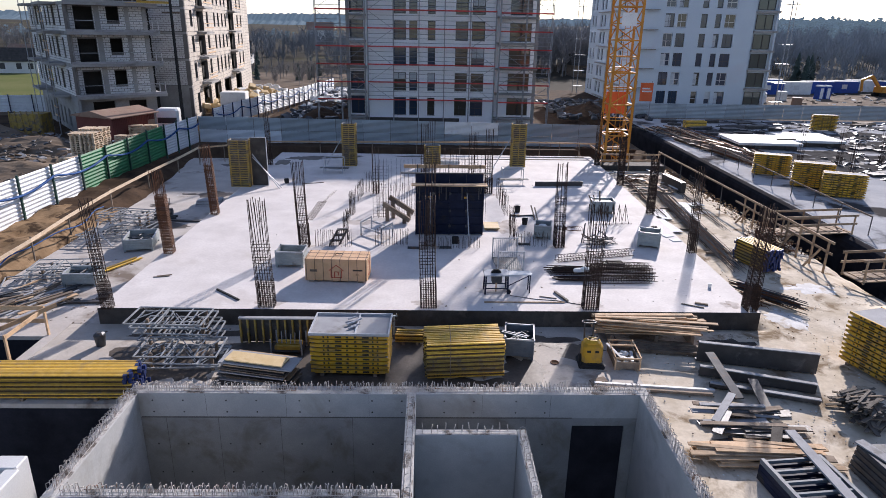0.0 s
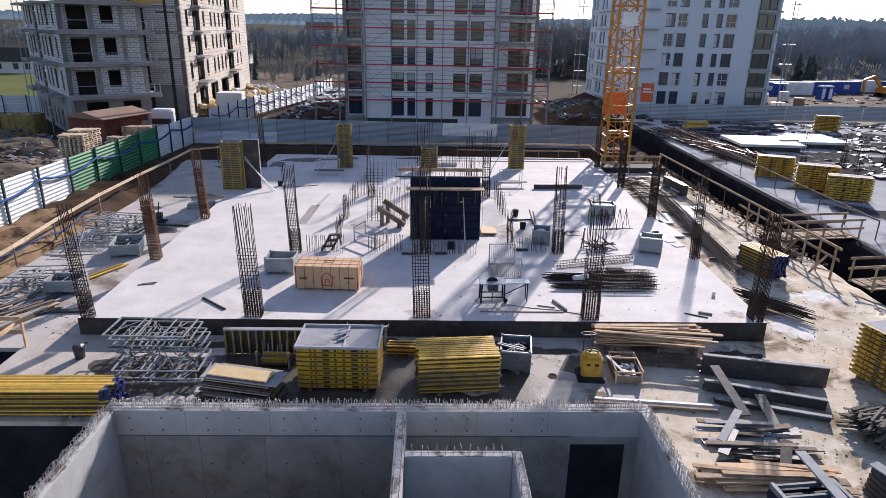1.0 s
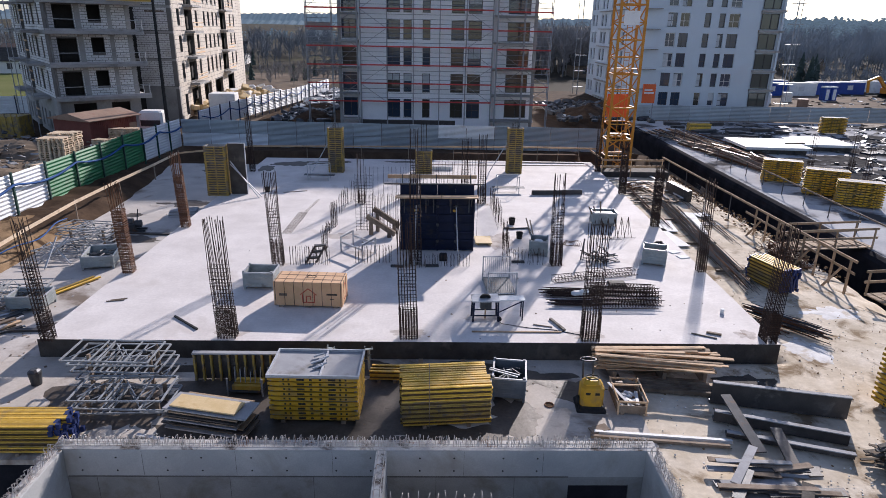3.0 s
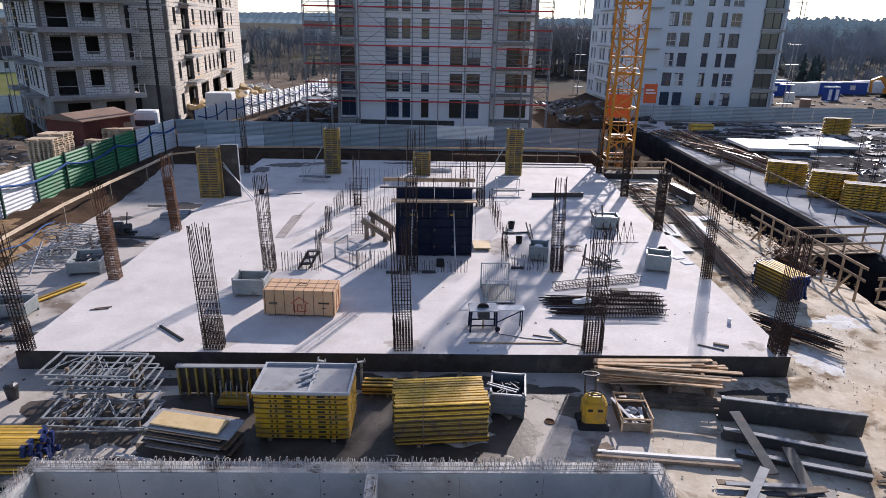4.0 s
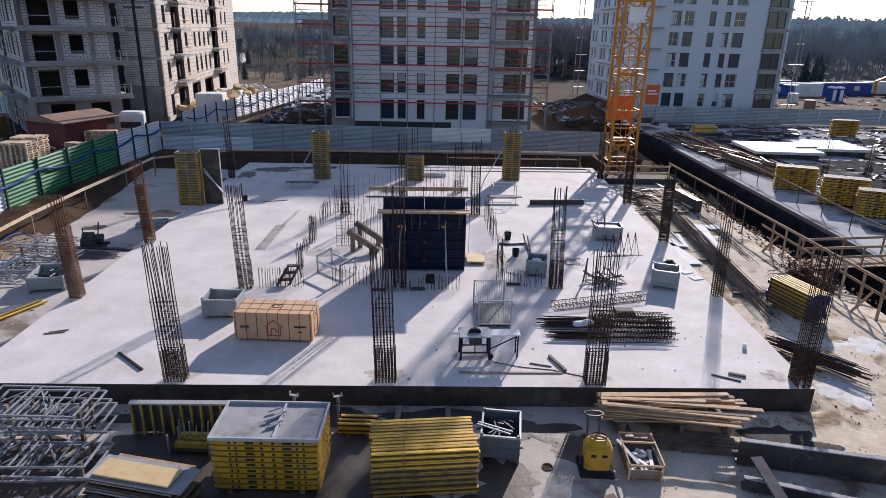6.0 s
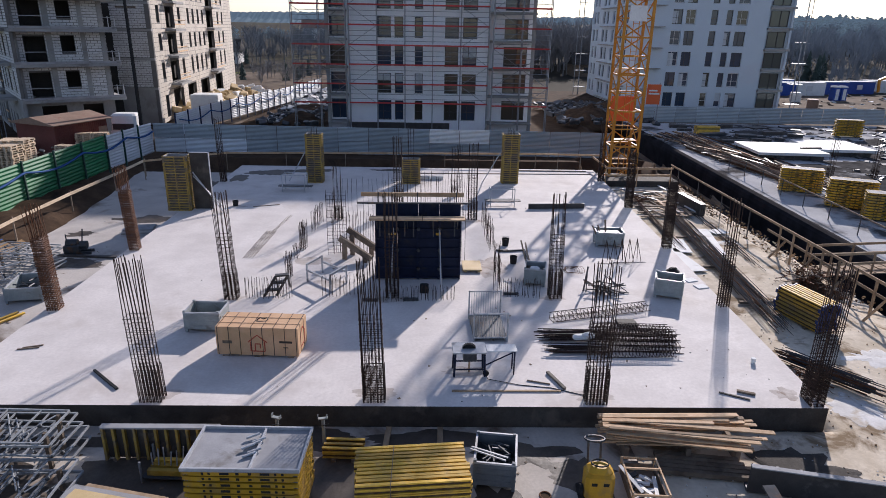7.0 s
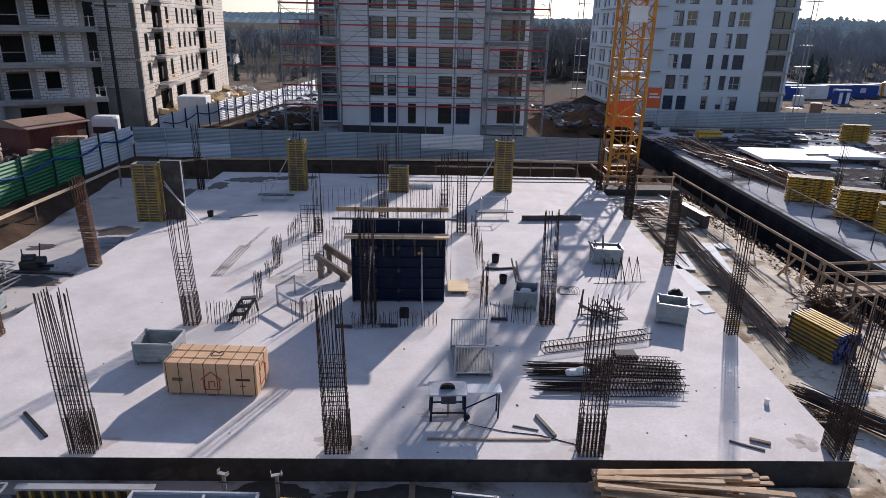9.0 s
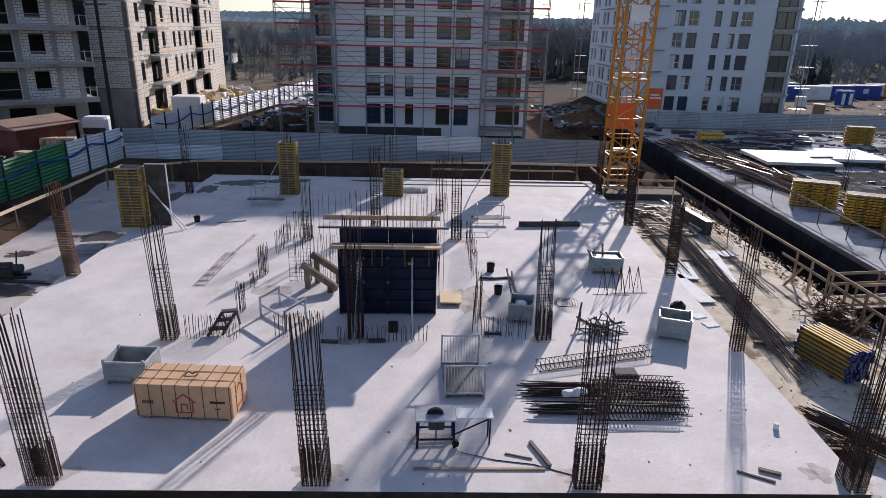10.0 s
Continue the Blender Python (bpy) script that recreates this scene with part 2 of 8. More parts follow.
# Bluer copy of BARE for the far trees, air haze put into the colour.
FARBARE = surf("haze_tinted_crowns", (0.19, 0.21, 0.235), (0.27, 0.29, 0.315), 1.0, 0.1, 2, 0.0, vary=0.2)
HOSE = surf("blue_hose", (0.02, 0.07, 0.22), (0.035, 0.11, 0.30), 0.8, 2, 30, 0.0, spec=0.15)
PALLETW = surf("pale_pallet_wood", (0.58, 0.44, 0.30), (0.72, 0.57, 0.41), 0.85, 3, 35, 0.1, stain=(0.42, 0.31, 0.2), stain_scale=1.3, vary=0.18)
HAZYWOOD = surf("haze_coloured_backdrop", (0.10, 0.13, 0.155), (0.15, 0.18, 0.20), 1.0, 0.012, 0.12, 0.0, stain=(0.075, 0.105, 0.11), stain_scale=0.02, spec=0.0)
far = HAZYWOOD.node_tree.nodes["Principled BSDF"]      # haze of the bright air before the far backdrop, as blue colour and glow
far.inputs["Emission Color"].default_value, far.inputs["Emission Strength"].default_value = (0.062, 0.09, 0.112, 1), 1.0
WHITEPATCH = surf("mottled_white", (0.62, 0.60, 0.57), (0.80, 0.785, 0.765), 0.9, 1.5, 12, 0.5, stain=(0.50, 0.43, 0.34), stain_scale=1.6, stain_at=0.53, stain_soft=0.14)
GLASS = glass_pane("window_glass", (0.035, 0.055, 0.09))
GLASS3 = glass_pane("bay_glass", (0.05, 0.07, 0.068))
GLASS2 = glass_pane("window_glass_warm", (0.06, 0.055, 0.045))


# ---- mesh tools ----
class Build:
    """Collects boxes, bars and tubes into one mesh."""

    def __init__(self):
        self.v, self.f = [], []

    def add(self, verts, faces):
        k = len(self.v)
        self.v += [tuple(p) for p in verts]
        self.f += [tuple(i + k for i in q) for q in faces]
        return self

    def box(self, x0, y0, z0, x1, y1, z1, m=None):
        c = [Vector((x, y, z)) for z in (z0, z1) for y in (y0, y1) for x in (x0, x1)]
        if m is not None:
            c = [m @ p for p in c]
        return self.add(c, [(0, 2, 3, 1), (4, 5, 7, 6), (0, 1, 5, 4), (2, 6, 7, 3), (0, 4, 6, 2), (1, 3, 7, 5)])

    def chamfer(self, x0, y0, z0, x1, y1, z1, r=0.01, m=None):
        """A box whose upright and top edges are broken by r."""
        rings = []
        for z, e in ((z0, 0.0), (z1 - r, 0.0), (z1, r)):
            a, b, c, d, s = x0 + e, x1 - e, y0 + e, y1 - e, r
            rings.append([Vector(p) for p in ((a + s, c, z), (b - s, c, z), (b, c + s, z), (b, d - s, z),
                                              (b - s, d, z), (a + s, d, z), (a, d - s, z), (a, c + s, z))])
        pts = [p if m is None else m @ p for ring in rings for p in ring]
        faces = [tuple(range(7, -1, -1)), tuple(range(16, 24))]
        for k in (0, 8):
            faces += [(k + i, k + (i + 1) % 8, k + 8 + (i + 1) % 8, k + 8 + i) for i in range(8)]
        return self.add(pts, faces)

    def bar(self, p, q, w, h, up=(0, 0, 1)):
        """A board from p to q, w wide, h high."""
        p, q = Vector(p), Vector(q)
        d = (q - p).normalized()
        s = d.cross(Vector(up))
        s = (d.cross(Vector((1, 0, 0))) if s.length < 1e-4 else s).normalized()
        u = s.cross(d)
        c = [e + s * a * w / 2 + u * b * h / 2 for e in (p, q) for b in (-1, 1) for a in (-1, 1)]
        return self.add(c, [(0, 1, 3, 2), (4, 6, 7, 5), (0, 4, 5, 1), (2, 3, 7, 6), (0, 2, 6, 4), (1, 5, 7, 3)])

    def tube(self, p, q, r, n=6, r2=None):
        p, q = Vector(p), Vector(q)
        d = (q - p).normalized()
        s = d.cross(Vector((0, 0, 1)))
        s = (Vector((1, 0, 0)) if s.length < 1e-4 else s).normalized()
        u = s.cross(d)
        r2 = r if r2 is None else r2
        c = [e + (s * math.cos(a) + u * math.sin(a)) * k for e, k in ((p, r), (q, r2))
             for a in (2 * math.pi * i / n for i in range(n))]
        return self.add(c, [(i, (i + 1) % n, n + (i + 1) % n, n + i) for i in range(n)]
                        + [tuple(range(n - 1, -1, -1)), tuple(range(n, 2 * n))])

    def path(self, pts, r, n=6):
        for p, q in zip(pts, pts[1:]):
            self.tube(p, q, r, n)
        return self

    def mesh(self, name, material):
        me = bpy.data.meshes.new(name)
        me.from_pydata(self.v, [], self.f)
        me.update()
        if material:
            me.materials.append(material)
        return me


def thing(name, at=(0, 0, 0), turn=0.0, label="", category="", group=""):
    ob = new(name)
    ob.empty_display_size = 0.2
    ob.matrix_basis = pose(*at, 0, 0, turn)
    return tagged(ob, label, category, group)


def part(name, b, material, parent, label=""):
    """Links a Build (or a ready mesh) as one mesh object under a thing or a part."""
    ob = new(name, b if isinstance(b, bpy.types.Mesh) else b.mesh(name, material))
    ob.parent = parent
    return tagged(ob, label)


def solo(name, b, material, label="", category="", group="", kind="", at=(0, 0, 0), turn=0.0):
    ob = new(name, b if isinstance(b, bpy.types.Mesh) else b.mesh(name, material))
    ob.matrix_basis = pose(*at, 0, 0, turn)
    return tagged(ob, label, category, group, kind)


rnd = random.Random(7)


# ---- ground and slabs ----
LOW = -0.65


def lerp(a, b, t):
    return a + (b - a) * min(max(t, 0.0), 1.0)


def outer_z(x, y):
    """Natural ground outside the dig."""
    z = min(max(-0.25 - 0.046 * (y - 24), -1.45), -0.25)
    if x > -21.5 and y > 33:
        side = z
        z = lerp(0.12, -0.5, (y - 33.5) / 5) if y < 39 else lerp(-0.5, -1.3, (y - 39) / 2)
        z = lerp(side, z, (x + 21.5) / 4.0)
    if y > 150:
        z += 8.0 * min((y - 150) / 250, 1.6)
        z += 3.5 * min(max((x - 60) / 90, 0.0), 1.0) * min((y - 150) / 150, 1.2)      # wooded hill beyond the yard
    return z


def ground_z(x, y):
    n = noise.noise(Vector((x * 0.7, y * 0.7, 3.1))) * 0.5 + noise.noise(Vector((x * 2.1, y * 2.1, 8.0))) * 0.25
    if -8.52 < x < 6.42 and y < -6.0 or x <= -8.52 and y < -5.62 and x > -24:
        return -3.9 if x > -8.52 else -6.5
    if -17.2 < x < -13.75 and -3.35 < y < -1.3:
        return -3.6
    edge = -18.2 - 1.3 * min(max((y - 19) / 12, 0.0), 1.0)
    if x < edge and y < 33.5:
        t = (edge - x) / 0.75
        return lerp(-0.8, outer_z(x, y) + 0.1, t) + n * 0.5 * min(max(t, 0.0), 1.0) if y > -5.62 or x < -24 else -6.5
    if y > 31.7 and x < 19.6:
        if 13.4 < x < 19 and y < 36:
            return -1.0 + n * 0.1
        t = (y - 31.9) / 0.9
        return lerp(-0.8, outer_z(x, y), t) + n * 0.12 * min(t, 1.0)
    if x > 23.6 + 0.0325 * (y - 2) and y > 2:
        return lerp(-1.0, outer_z(x, y), (y - 61) / 3) if y > 61 else -1.0
    if x > 20.6 and y > 2:
        return -2.9 + n * 0.1 if y < 61 else lerp(-2.9, outer_z(x, y), (y - 61) / 3)
    if x > 18.6 and y > 2:
        return lerp(-0.70, -1.25, (x - 18.6) / 1.9) + n * 0.24
    if x > 6.42 and y < -0.35 or x > 12.9:
        return LOW - 0.03 + n * 0.07
    return -0.80


def lines(lo, hi, step, extra):
    out = list(np.arange(lo, hi, step)) + [hi]
    for e in extra:
        out = [o for o in out if abs(o - e) > 0.12] + [e - 0.015, e + 0.015]
    return sorted(out)


def build_ground():
    xs = [-900, -600, -380, -240, -150, -100, -75, -60, -50, -44, -40, -36, -33, -30, -27.5, -25.5] + lines(
        -24.5, 26, 0.42, (-24, -18.2, -17.2, -13.75, -8.52, 6.42, 12.9, 20.6, 23.95)) + [28, 32, 37, 43, 50, 58, 66, 76, 90, 120, 170, 240, 380, 600, 900]
    ys = [-300, -160, -90, -60, -40, -30, -24, -20] + lines(-17, 36, 0.42, (-6.0, -5.62, -3.35, -1.3, 2.0, -0.35, 31.7)) + [
        37.5, 39, 40.5, 42, 43.5, 45, 46.5, 48, 49, 50, 51, 52, 53, 54, 55, 56, 57, 58, 59, 60, 61, 62, 63, 66, 70, 76, 84, 95, 110, 130, 150, 180, 220, 280, 350, 450, 600, 900, 1500]
    b = Build()
    b.v = [(x, y, ground_z(x, y)) for y in ys for x in xs]
    w = len(xs)
    b.f = [(j * w + i, j * w + i + 1, (j + 1) * w + i + 1, (j + 1) * w + i) for j in range(len(ys) - 1) for i in range(w - 1)]
    me = b.mesh("ground", None)
    for mat in (DIRT, SAND, EARTH, GRASS, BARRIER, DARKEARTH, WOODFLOOR):
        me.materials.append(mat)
    for q in me.polygons:
        c = q.center
        k = 0
        if c.x > 6.4 and c.x < 21 and c.y < 31.5 and c.z > -1.6:
            k = 1
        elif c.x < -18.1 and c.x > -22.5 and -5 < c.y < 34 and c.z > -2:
            # bank beyond y 13 takes dark earth: the tower's shadow as colour
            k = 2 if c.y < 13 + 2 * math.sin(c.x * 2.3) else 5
        elif 31.4 < c.y < 62 and c.x < 24 or 57 < c.y < 105 and (11 < c.x < 31 or -21 < c.x < -10):
            # strip before the rear fence: its shadow as colour; dark rubble by the towers
            k = 5
        elif c.y > 145 or c.y > 105 and c.x > -20:
            k = 6
        elif c.y > 75 and c.x < -45 or c.x < -62:
            k = 3
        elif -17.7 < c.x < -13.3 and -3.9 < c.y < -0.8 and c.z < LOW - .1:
            # open shaft blackened, its shade put into the ground colour
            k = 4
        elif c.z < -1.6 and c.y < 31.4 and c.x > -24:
            # deep pit and trench floors likewise painted black for their shade
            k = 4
        q.material_index = k
        q.use_smooth = True
    ob = new("ground", me)
    return tagged(ob, "dirt and sand of a building site running out to fields", "ground", kind="structure")


build_ground()

# main slab, its front and sides raw, their shade put into a near-black colour
b = Build()
X0, X1, X1B, Y0, Y1 = -12.28, 12.72, 13.75, -0.22, 31.2
top = [(X0, Y0, 0), (X1, Y0, 0), (X1B, Y1, 0), (X0, Y1, 0)]
b.add(top + [(x, y, -0.85) for x, y, z in top], [(0, 1, 2, 3), (0, 4, 5, 1), (1, 5, 6, 2), (2, 6, 7, 3), (3, 7, 4, 0), (7, 6, 5, 4)])
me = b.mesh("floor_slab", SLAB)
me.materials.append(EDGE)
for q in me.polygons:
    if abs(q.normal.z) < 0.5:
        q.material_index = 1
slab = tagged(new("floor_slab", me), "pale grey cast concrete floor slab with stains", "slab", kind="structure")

b = Build()
b.box(-13.3, -5.6, -0.9, 6.95, -0.24, LOW)
tagged(new("pavement_front", b.mesh("pavement_front", LOWSLAB)), "stained lower concrete slab with damp patches", "slab", kind="structure")
b = Build()
b.box(-18.3, -0.22, -0.9, -12.3, 31.6, LOW)
b.box(-19.8, 18.5, -0.9, -18.3, 31.6, LOW)
b.box(-18.3, -1.28, -0.9, -13.32, -0.22, LOW)
b.box(-18.3, -3.38, -0.9, -17.2, -1.28, LOW)
b.box(-13.73, -3.3, -0.9, -13.32, -1.28, LOW)
b.box(-18.3, -5.6, -0.9, -13.32, -3.38, LOW)
tagged(new("pavement_side", b.mesh("pavement_side", APRON)), "damp lower concrete apron along the dig", "slab", kind="structure")
b = Build()
b.box(-12.27, 31.22, -0.9, 13.3, 31.68, -0.3)
tagged(new("pavement_rear", b.mesh("pavement_rear", LOWSLAB)), "low concrete strip behind the slab", "slab", kind="structure")

# slab of the neighbouring plot with its black sealed side
b = Build()
b.add([(23.75, 2, -0.7), (64, 2, -0.7), (64, 62.6, -0.7), (25.7, 62.6, -0.7), (23.75, 2, -0.98), (64, 2, -0.98), (64, 62.6, -0.98), (25.7, 62.6, -0.98)],
      [(0, 1, 2, 3), (0, 4, 5, 1), (1, 5, 6, 2), (2, 6, 7, 3), (3, 7, 4, 0), (7, 6, 5, 4)])
tagged(new("pavement_neighbour", b.mesh("pavement_neighbour", NEXTSLAB)), "wet grey slab of the neighbouring plot", "slab", kind="structure")
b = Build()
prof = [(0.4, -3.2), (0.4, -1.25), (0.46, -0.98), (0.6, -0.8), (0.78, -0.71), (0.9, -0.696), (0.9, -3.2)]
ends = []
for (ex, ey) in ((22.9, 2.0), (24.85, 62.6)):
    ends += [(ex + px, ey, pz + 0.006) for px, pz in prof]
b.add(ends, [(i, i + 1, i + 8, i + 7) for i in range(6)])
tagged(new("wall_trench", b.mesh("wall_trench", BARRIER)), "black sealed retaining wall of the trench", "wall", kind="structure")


# ---- sunken rooms in front ----
def wall_box(name, x0, y0, x1, y1, label="raw concrete basement wall, form joints showing"):
    b = Build()
    b.chamfer(x0, y0, -3.95, x1, y1, 0.0, 0.008)
    ob = new(name, b.mesh(name, CWALL))
    return tagged(ob, label, "wall", kind="structure")


RIMC = surf("rough_wall_top", (0.42, 0.405, 0.385), (0.62, 0.605, 0.58), 0.85, 2.2, 26, 0.5, stain=(0.12, 0.10, 0.085), stain_scale=1.6, stain_at=0.52, stain_soft=0.1, spec=0.15)


def rim(name, x0, y0, x1, y1):
    """Pale cement skin on a wall top."""
    b = Build()
    b.chamfer(x0 + .012, y0 + .012, .004, x1 - .012, y1 - .012, .012, .002)
    tagged(new(name, b.mesh(name, RIMC)), "rough stained cement skin on the wall top", "wall top", kind="structure")


for box in ((-8.6, -6.05, 6.5, -5.62), (-8.62, -10.4, -8.3, -6.06), (-8.29, -10.4, -.62, -10.05), (-.6, -16, -.33, -6.06), (-.32, -8, 2.36, -7.74), (2.37, -16, 2.62, -7.74), (6.2, -16, 6.5, -6.06)):
    rim("trim_rim", *box)
# far wall with a doorway
b = Build()
b.box(-8.6, -6.05, -0.78, 6.5, -5.62, 0.0)
# Lower pour in a darker colour that includes the dimness down the pit.
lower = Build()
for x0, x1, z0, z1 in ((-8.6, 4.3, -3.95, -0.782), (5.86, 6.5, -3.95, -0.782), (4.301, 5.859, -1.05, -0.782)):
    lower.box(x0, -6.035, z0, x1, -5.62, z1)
tagged(new("wall_basement_lower", lower.mesh("wall_basement_lower", LOWPOUR)), "lower pour of the basement wall, darker colour holding the pit's shade, water stains, dark doorway", "wall", kind="structure")
tagged(new("wall_basement_far", b.mesh("wall_basement_far", CWALL)), "raw concrete basement wall with a doorway, form joints showing", "wall", kind="structure")
wall_box("wall_basement_west", -8.62, -10.4, -8.3, -6.06)
wall_box("wall_basement_near", -8.29, -10.4, -0.62, -10.05)
wall_box("wall_basement_mid", -0.6, -16, -0.33, -6.06)
wall_box("wall_basement_lift", -0.32, -8.0, 2.36, -7.74)
wall_box("wall_basement_lift_side", 2.37, -16, 2.62, -7.74)
wall_box("wall_basement_east", 6.2, -16, 6.5, -6.06)
b = Build()
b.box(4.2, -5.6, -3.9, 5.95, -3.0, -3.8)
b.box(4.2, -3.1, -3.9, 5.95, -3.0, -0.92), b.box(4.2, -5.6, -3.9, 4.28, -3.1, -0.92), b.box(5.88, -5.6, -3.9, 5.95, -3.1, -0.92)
# Passage walls coloured near black for the shade behind the doorway.
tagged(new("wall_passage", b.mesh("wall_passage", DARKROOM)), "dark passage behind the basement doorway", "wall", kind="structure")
b = Build()
b.chamfer(-12.6, -9.4, -3.9, -9.7, -8.9, 0.05, 0.03)
b.chamfer(-9.95, -12.5, -3.9, -9.6, -9.41, 0.05, 0.03)
tagged(new("wall_parapet", b.mesh("wall_parapet", WHITEC)), "pale cast parapet round a shaft", "wall", kind="structure")
FORMJOINT = surf("form_joint_line", (0.11, 0.105, 0.10), (0.17, 0.165, 0.155), 0.85, 2, 20, 0.1)
# form joints and tie holes on the far basement wall
b = Build()
b.box(-8.28, -6.056, -0.80, 4.28, -6.051, -0.76)
for x in (-7.6, -6.1, -4.3, -2.2, 0.9, 2.9):
    b.box(x, -6.04, -3.8, x + 0.012, -6.036, -0.82)
for x in (-6.4, -4.1, -1.7, 1.6, 3.6):
    b.box(x, -6.056, -0.74, x + 0.007, -6.051, -0.02)
tagged(new("trim_form_joints", b.mesh("trim_form_joints", FORMJOINT)), "dark form joints in the basement wall", "joint", kind="structure")
# Tie holes are flat near-black discs, their inner shade painted.
b = Build()
for x in [-8.0 + 1.05 * k for k in range(12)]:
    for z in (-0.22, -0.6, -1.7, -2.7):
        b.tube((x + 0.1 * math.sin(k := x * 3), -6.058, z), (x + 0.1 * math.sin(k), -6.05, z), 0.025, 6)
tagged(new("trim_tie_holes", b.mesh("trim_tie_holes", DARKROOM)), "tie holes in the basement wall", "joint", kind="structure")


bent = random.Random(77)


def rim_bars(name, p, q, step=0.095):
    """Two rows of bent starter hoops along a wall top."""
    p, q = Vector(p), Vector(q)
    d = (q - p).normalized()
    s = Vector((-d.y, d.x, 0)) * 0.075
    b = Build()
    n = int((q - p).length / step)
    for i in range(n):
        c = p + d * (i + 0.5) * step + d * rnd.uniform(-0.03, 0.03)
        h = rnd.uniform(0.15, 0.26)
        lean = d * rnd.uniform(-0.05, 0.05)
        a, e = c + s, c - s
        up = Vector((0, 0, h))
        b.path([a, a + up + lean, (a + e) / 2 + up * 1.18 + lean, e + up + lean * 0.5, e], 0.0075, 4)
        if step < 0.1:
            c2 = c + d * (step * 0.5 + bent.uniform(-0.02, 0.02))
            side = s * bent.choice((-1, 1))
            up2 = Vector((0, 0, bent.uniform(0.16, 0.3)))
            hook = d * bent.uniform(-0.09, 0.09) - side * bent.uniform(0.2, 1.1)
            b.path([c2 + side, c2 + side + up2 + hook * 0.3, c2 + side + up2 * bent.uniform(0.85, 1.1) + hook], 0.008, 4)
    for k in (-1, 1):
        b.tube(p + s * k + Vector((0, 0, 0.03)), q + s * k + Vector((0, 0, 0.03)), 0.008, 4)
    return tagged(new(name, b.mesh(name, GALVRUST)), "bent rebar hoops standing along a basement wall top", "rebar", kind="stuff")


GALVRUST = surf("cement_dusted_rebar", (0.44, 0.39, 0.35), (0.60, 0.56, 0.52), 0.85, 5, 60, 0.2, vary=0.1, stain=(0.22, 0.11, 0.06), stain_scale=3)
rim_bars("wall_rebar", (-8.5, -5.84, 0), (6.4, -5.84, 0))
rim_bars("wall_rebar", (-8.46, -10.2, 0), (-8.46, -6.1, 0))
rim_bars("wall_rebar", (-8.2, -10.22, 0), (-0.7, -10.22, 0))
rim_bars("wall_rebar", (-0.2, -7.87, 0), (2.3, -7.87, 0), 0.2)
rim_bars("wall_rebar", (2.49, -13, 0), (2.49, -7.8, 0), 0.16)
rim_bars("wall_rebar", (6.35, -14, 0), (6.35, -6.1, 0))
rim_bars("wall_rebar", (-0.46, -13, 0), (-0.46, -6.1, 0), 0.3)


# ---- things on the slab ----
def rebar_column(wx, wy, nx, ny, height, dense, tied, material, label, step=0.13, tie_r=0.008):
    """A standing reinforcement cage: bars, close ties at the lap, wider ties above, free bars on top."""
    t = thing("rebar_column", label=label, category="rebar column", group="rebar columns on the slab")
    spots = [(-wx / 2 + wx * i / (nx - 1), s * wy / 2) for i in range(nx) for s in (-1, 1)]
    spots += [(s * wx / 2, -wy / 2 + wy * j / (ny - 1)) for j in range(1, ny - 1) for s in (-1, 1)]
    for k, (x, y) in enumerate(spots):
        b = Build()
        top = height + rnd.uniform(-0.12, 0.1)
        jx, jy = rnd.uniform(-0.05, 0.05), rnd.uniform(-0.05, 0.05)
        b.path([(x, y, 0), (x, y, tied), (x + jx, y + jy, top)], 0.0125, 5)
        part("bar", b, material, t)
        if dense > 0.3:
            b = Build()
            b.tube((x + 0.03, y + 0.012, 0), (x + 0.03, y + 0.012, dense + rnd.uniform(-0.05, 0.08)), 0.0125, 5)
            part("lap_bar", b, material, t)
    ring = Build()
    c = [(-wx / 2 - .02, -wy / 2 - .02, 0), (wx / 2 + .02, -wy / 2 - .02, 0), (wx / 2 + .02, wy / 2 + .02, 0), (-wx / 2 - .02, wy / 2 + .02, 0)]
    ring.path(c + c[:1], tie_r, 4)
    ring.path([(0 - .08, -wy / 2 - .02, 0.01), (-.08, wy / 2 + .02, 0.01)], 0.007, 4)
    ring.path([(0.1, -wy / 2 - .02, 0.01), (0.1, wy / 2 + .02, 0.01)], 0.007, 4)
    tie = ring.mesh("tie", material)
    z = 0.05
    while z < tied:
        o = part("tie", tie, None, t)
        o.matrix_basis = pose(rnd.uniform(-.01, .01), rnd.uniform(-.01, .01), z, rnd.uniform(-1.5, 1.5), rnd.uniform(-1.5, 1.5), 0)
        z += 0.075 if z < dense else step * rnd.uniform(0.75, 1.2)
    return t


col_a = rebar_column(0.56, 0.34, 7, 3, 4.15, 1.0, 2.65, DARKBAR, "tall dark rusty rebar cage with free bars on top")
col_b = rebar_column(0.44, 0.40, 4, 4, 4.15, 1.05, 2.6, DARKBAR, "square rusty rebar cage standing on the slab")
col_d = rebar_column(0.38, 0.36, 5, 5, 3.85, 0.0, 2.75, RUST, "rust-red rebar cage with close ties", 0.078, 0.017)
col_e = rebar_column(0.36, 0.34, 5, 5, 3.4, 0.0, 3.1, DARKBAR, "dark rebar cage with close ties to the top", 0.075, 0.016)
col_c = rebar_column(0.32, 0.30, 4, 3, 4.1, 1.0, 2.6, DARKBAR, "slender dark rebar cage at the slab edge", 0.12, 0.010)
col_s = rebar_column(0.36, 0.30, 3, 3, 3.0, 0.7, 1.1, DARKBAR, "slim rusty rebar cage with few ties", 0.2)
col_a.matrix_basis = pose(-6.08, 0.06, 0, 0, -1.7, 0)
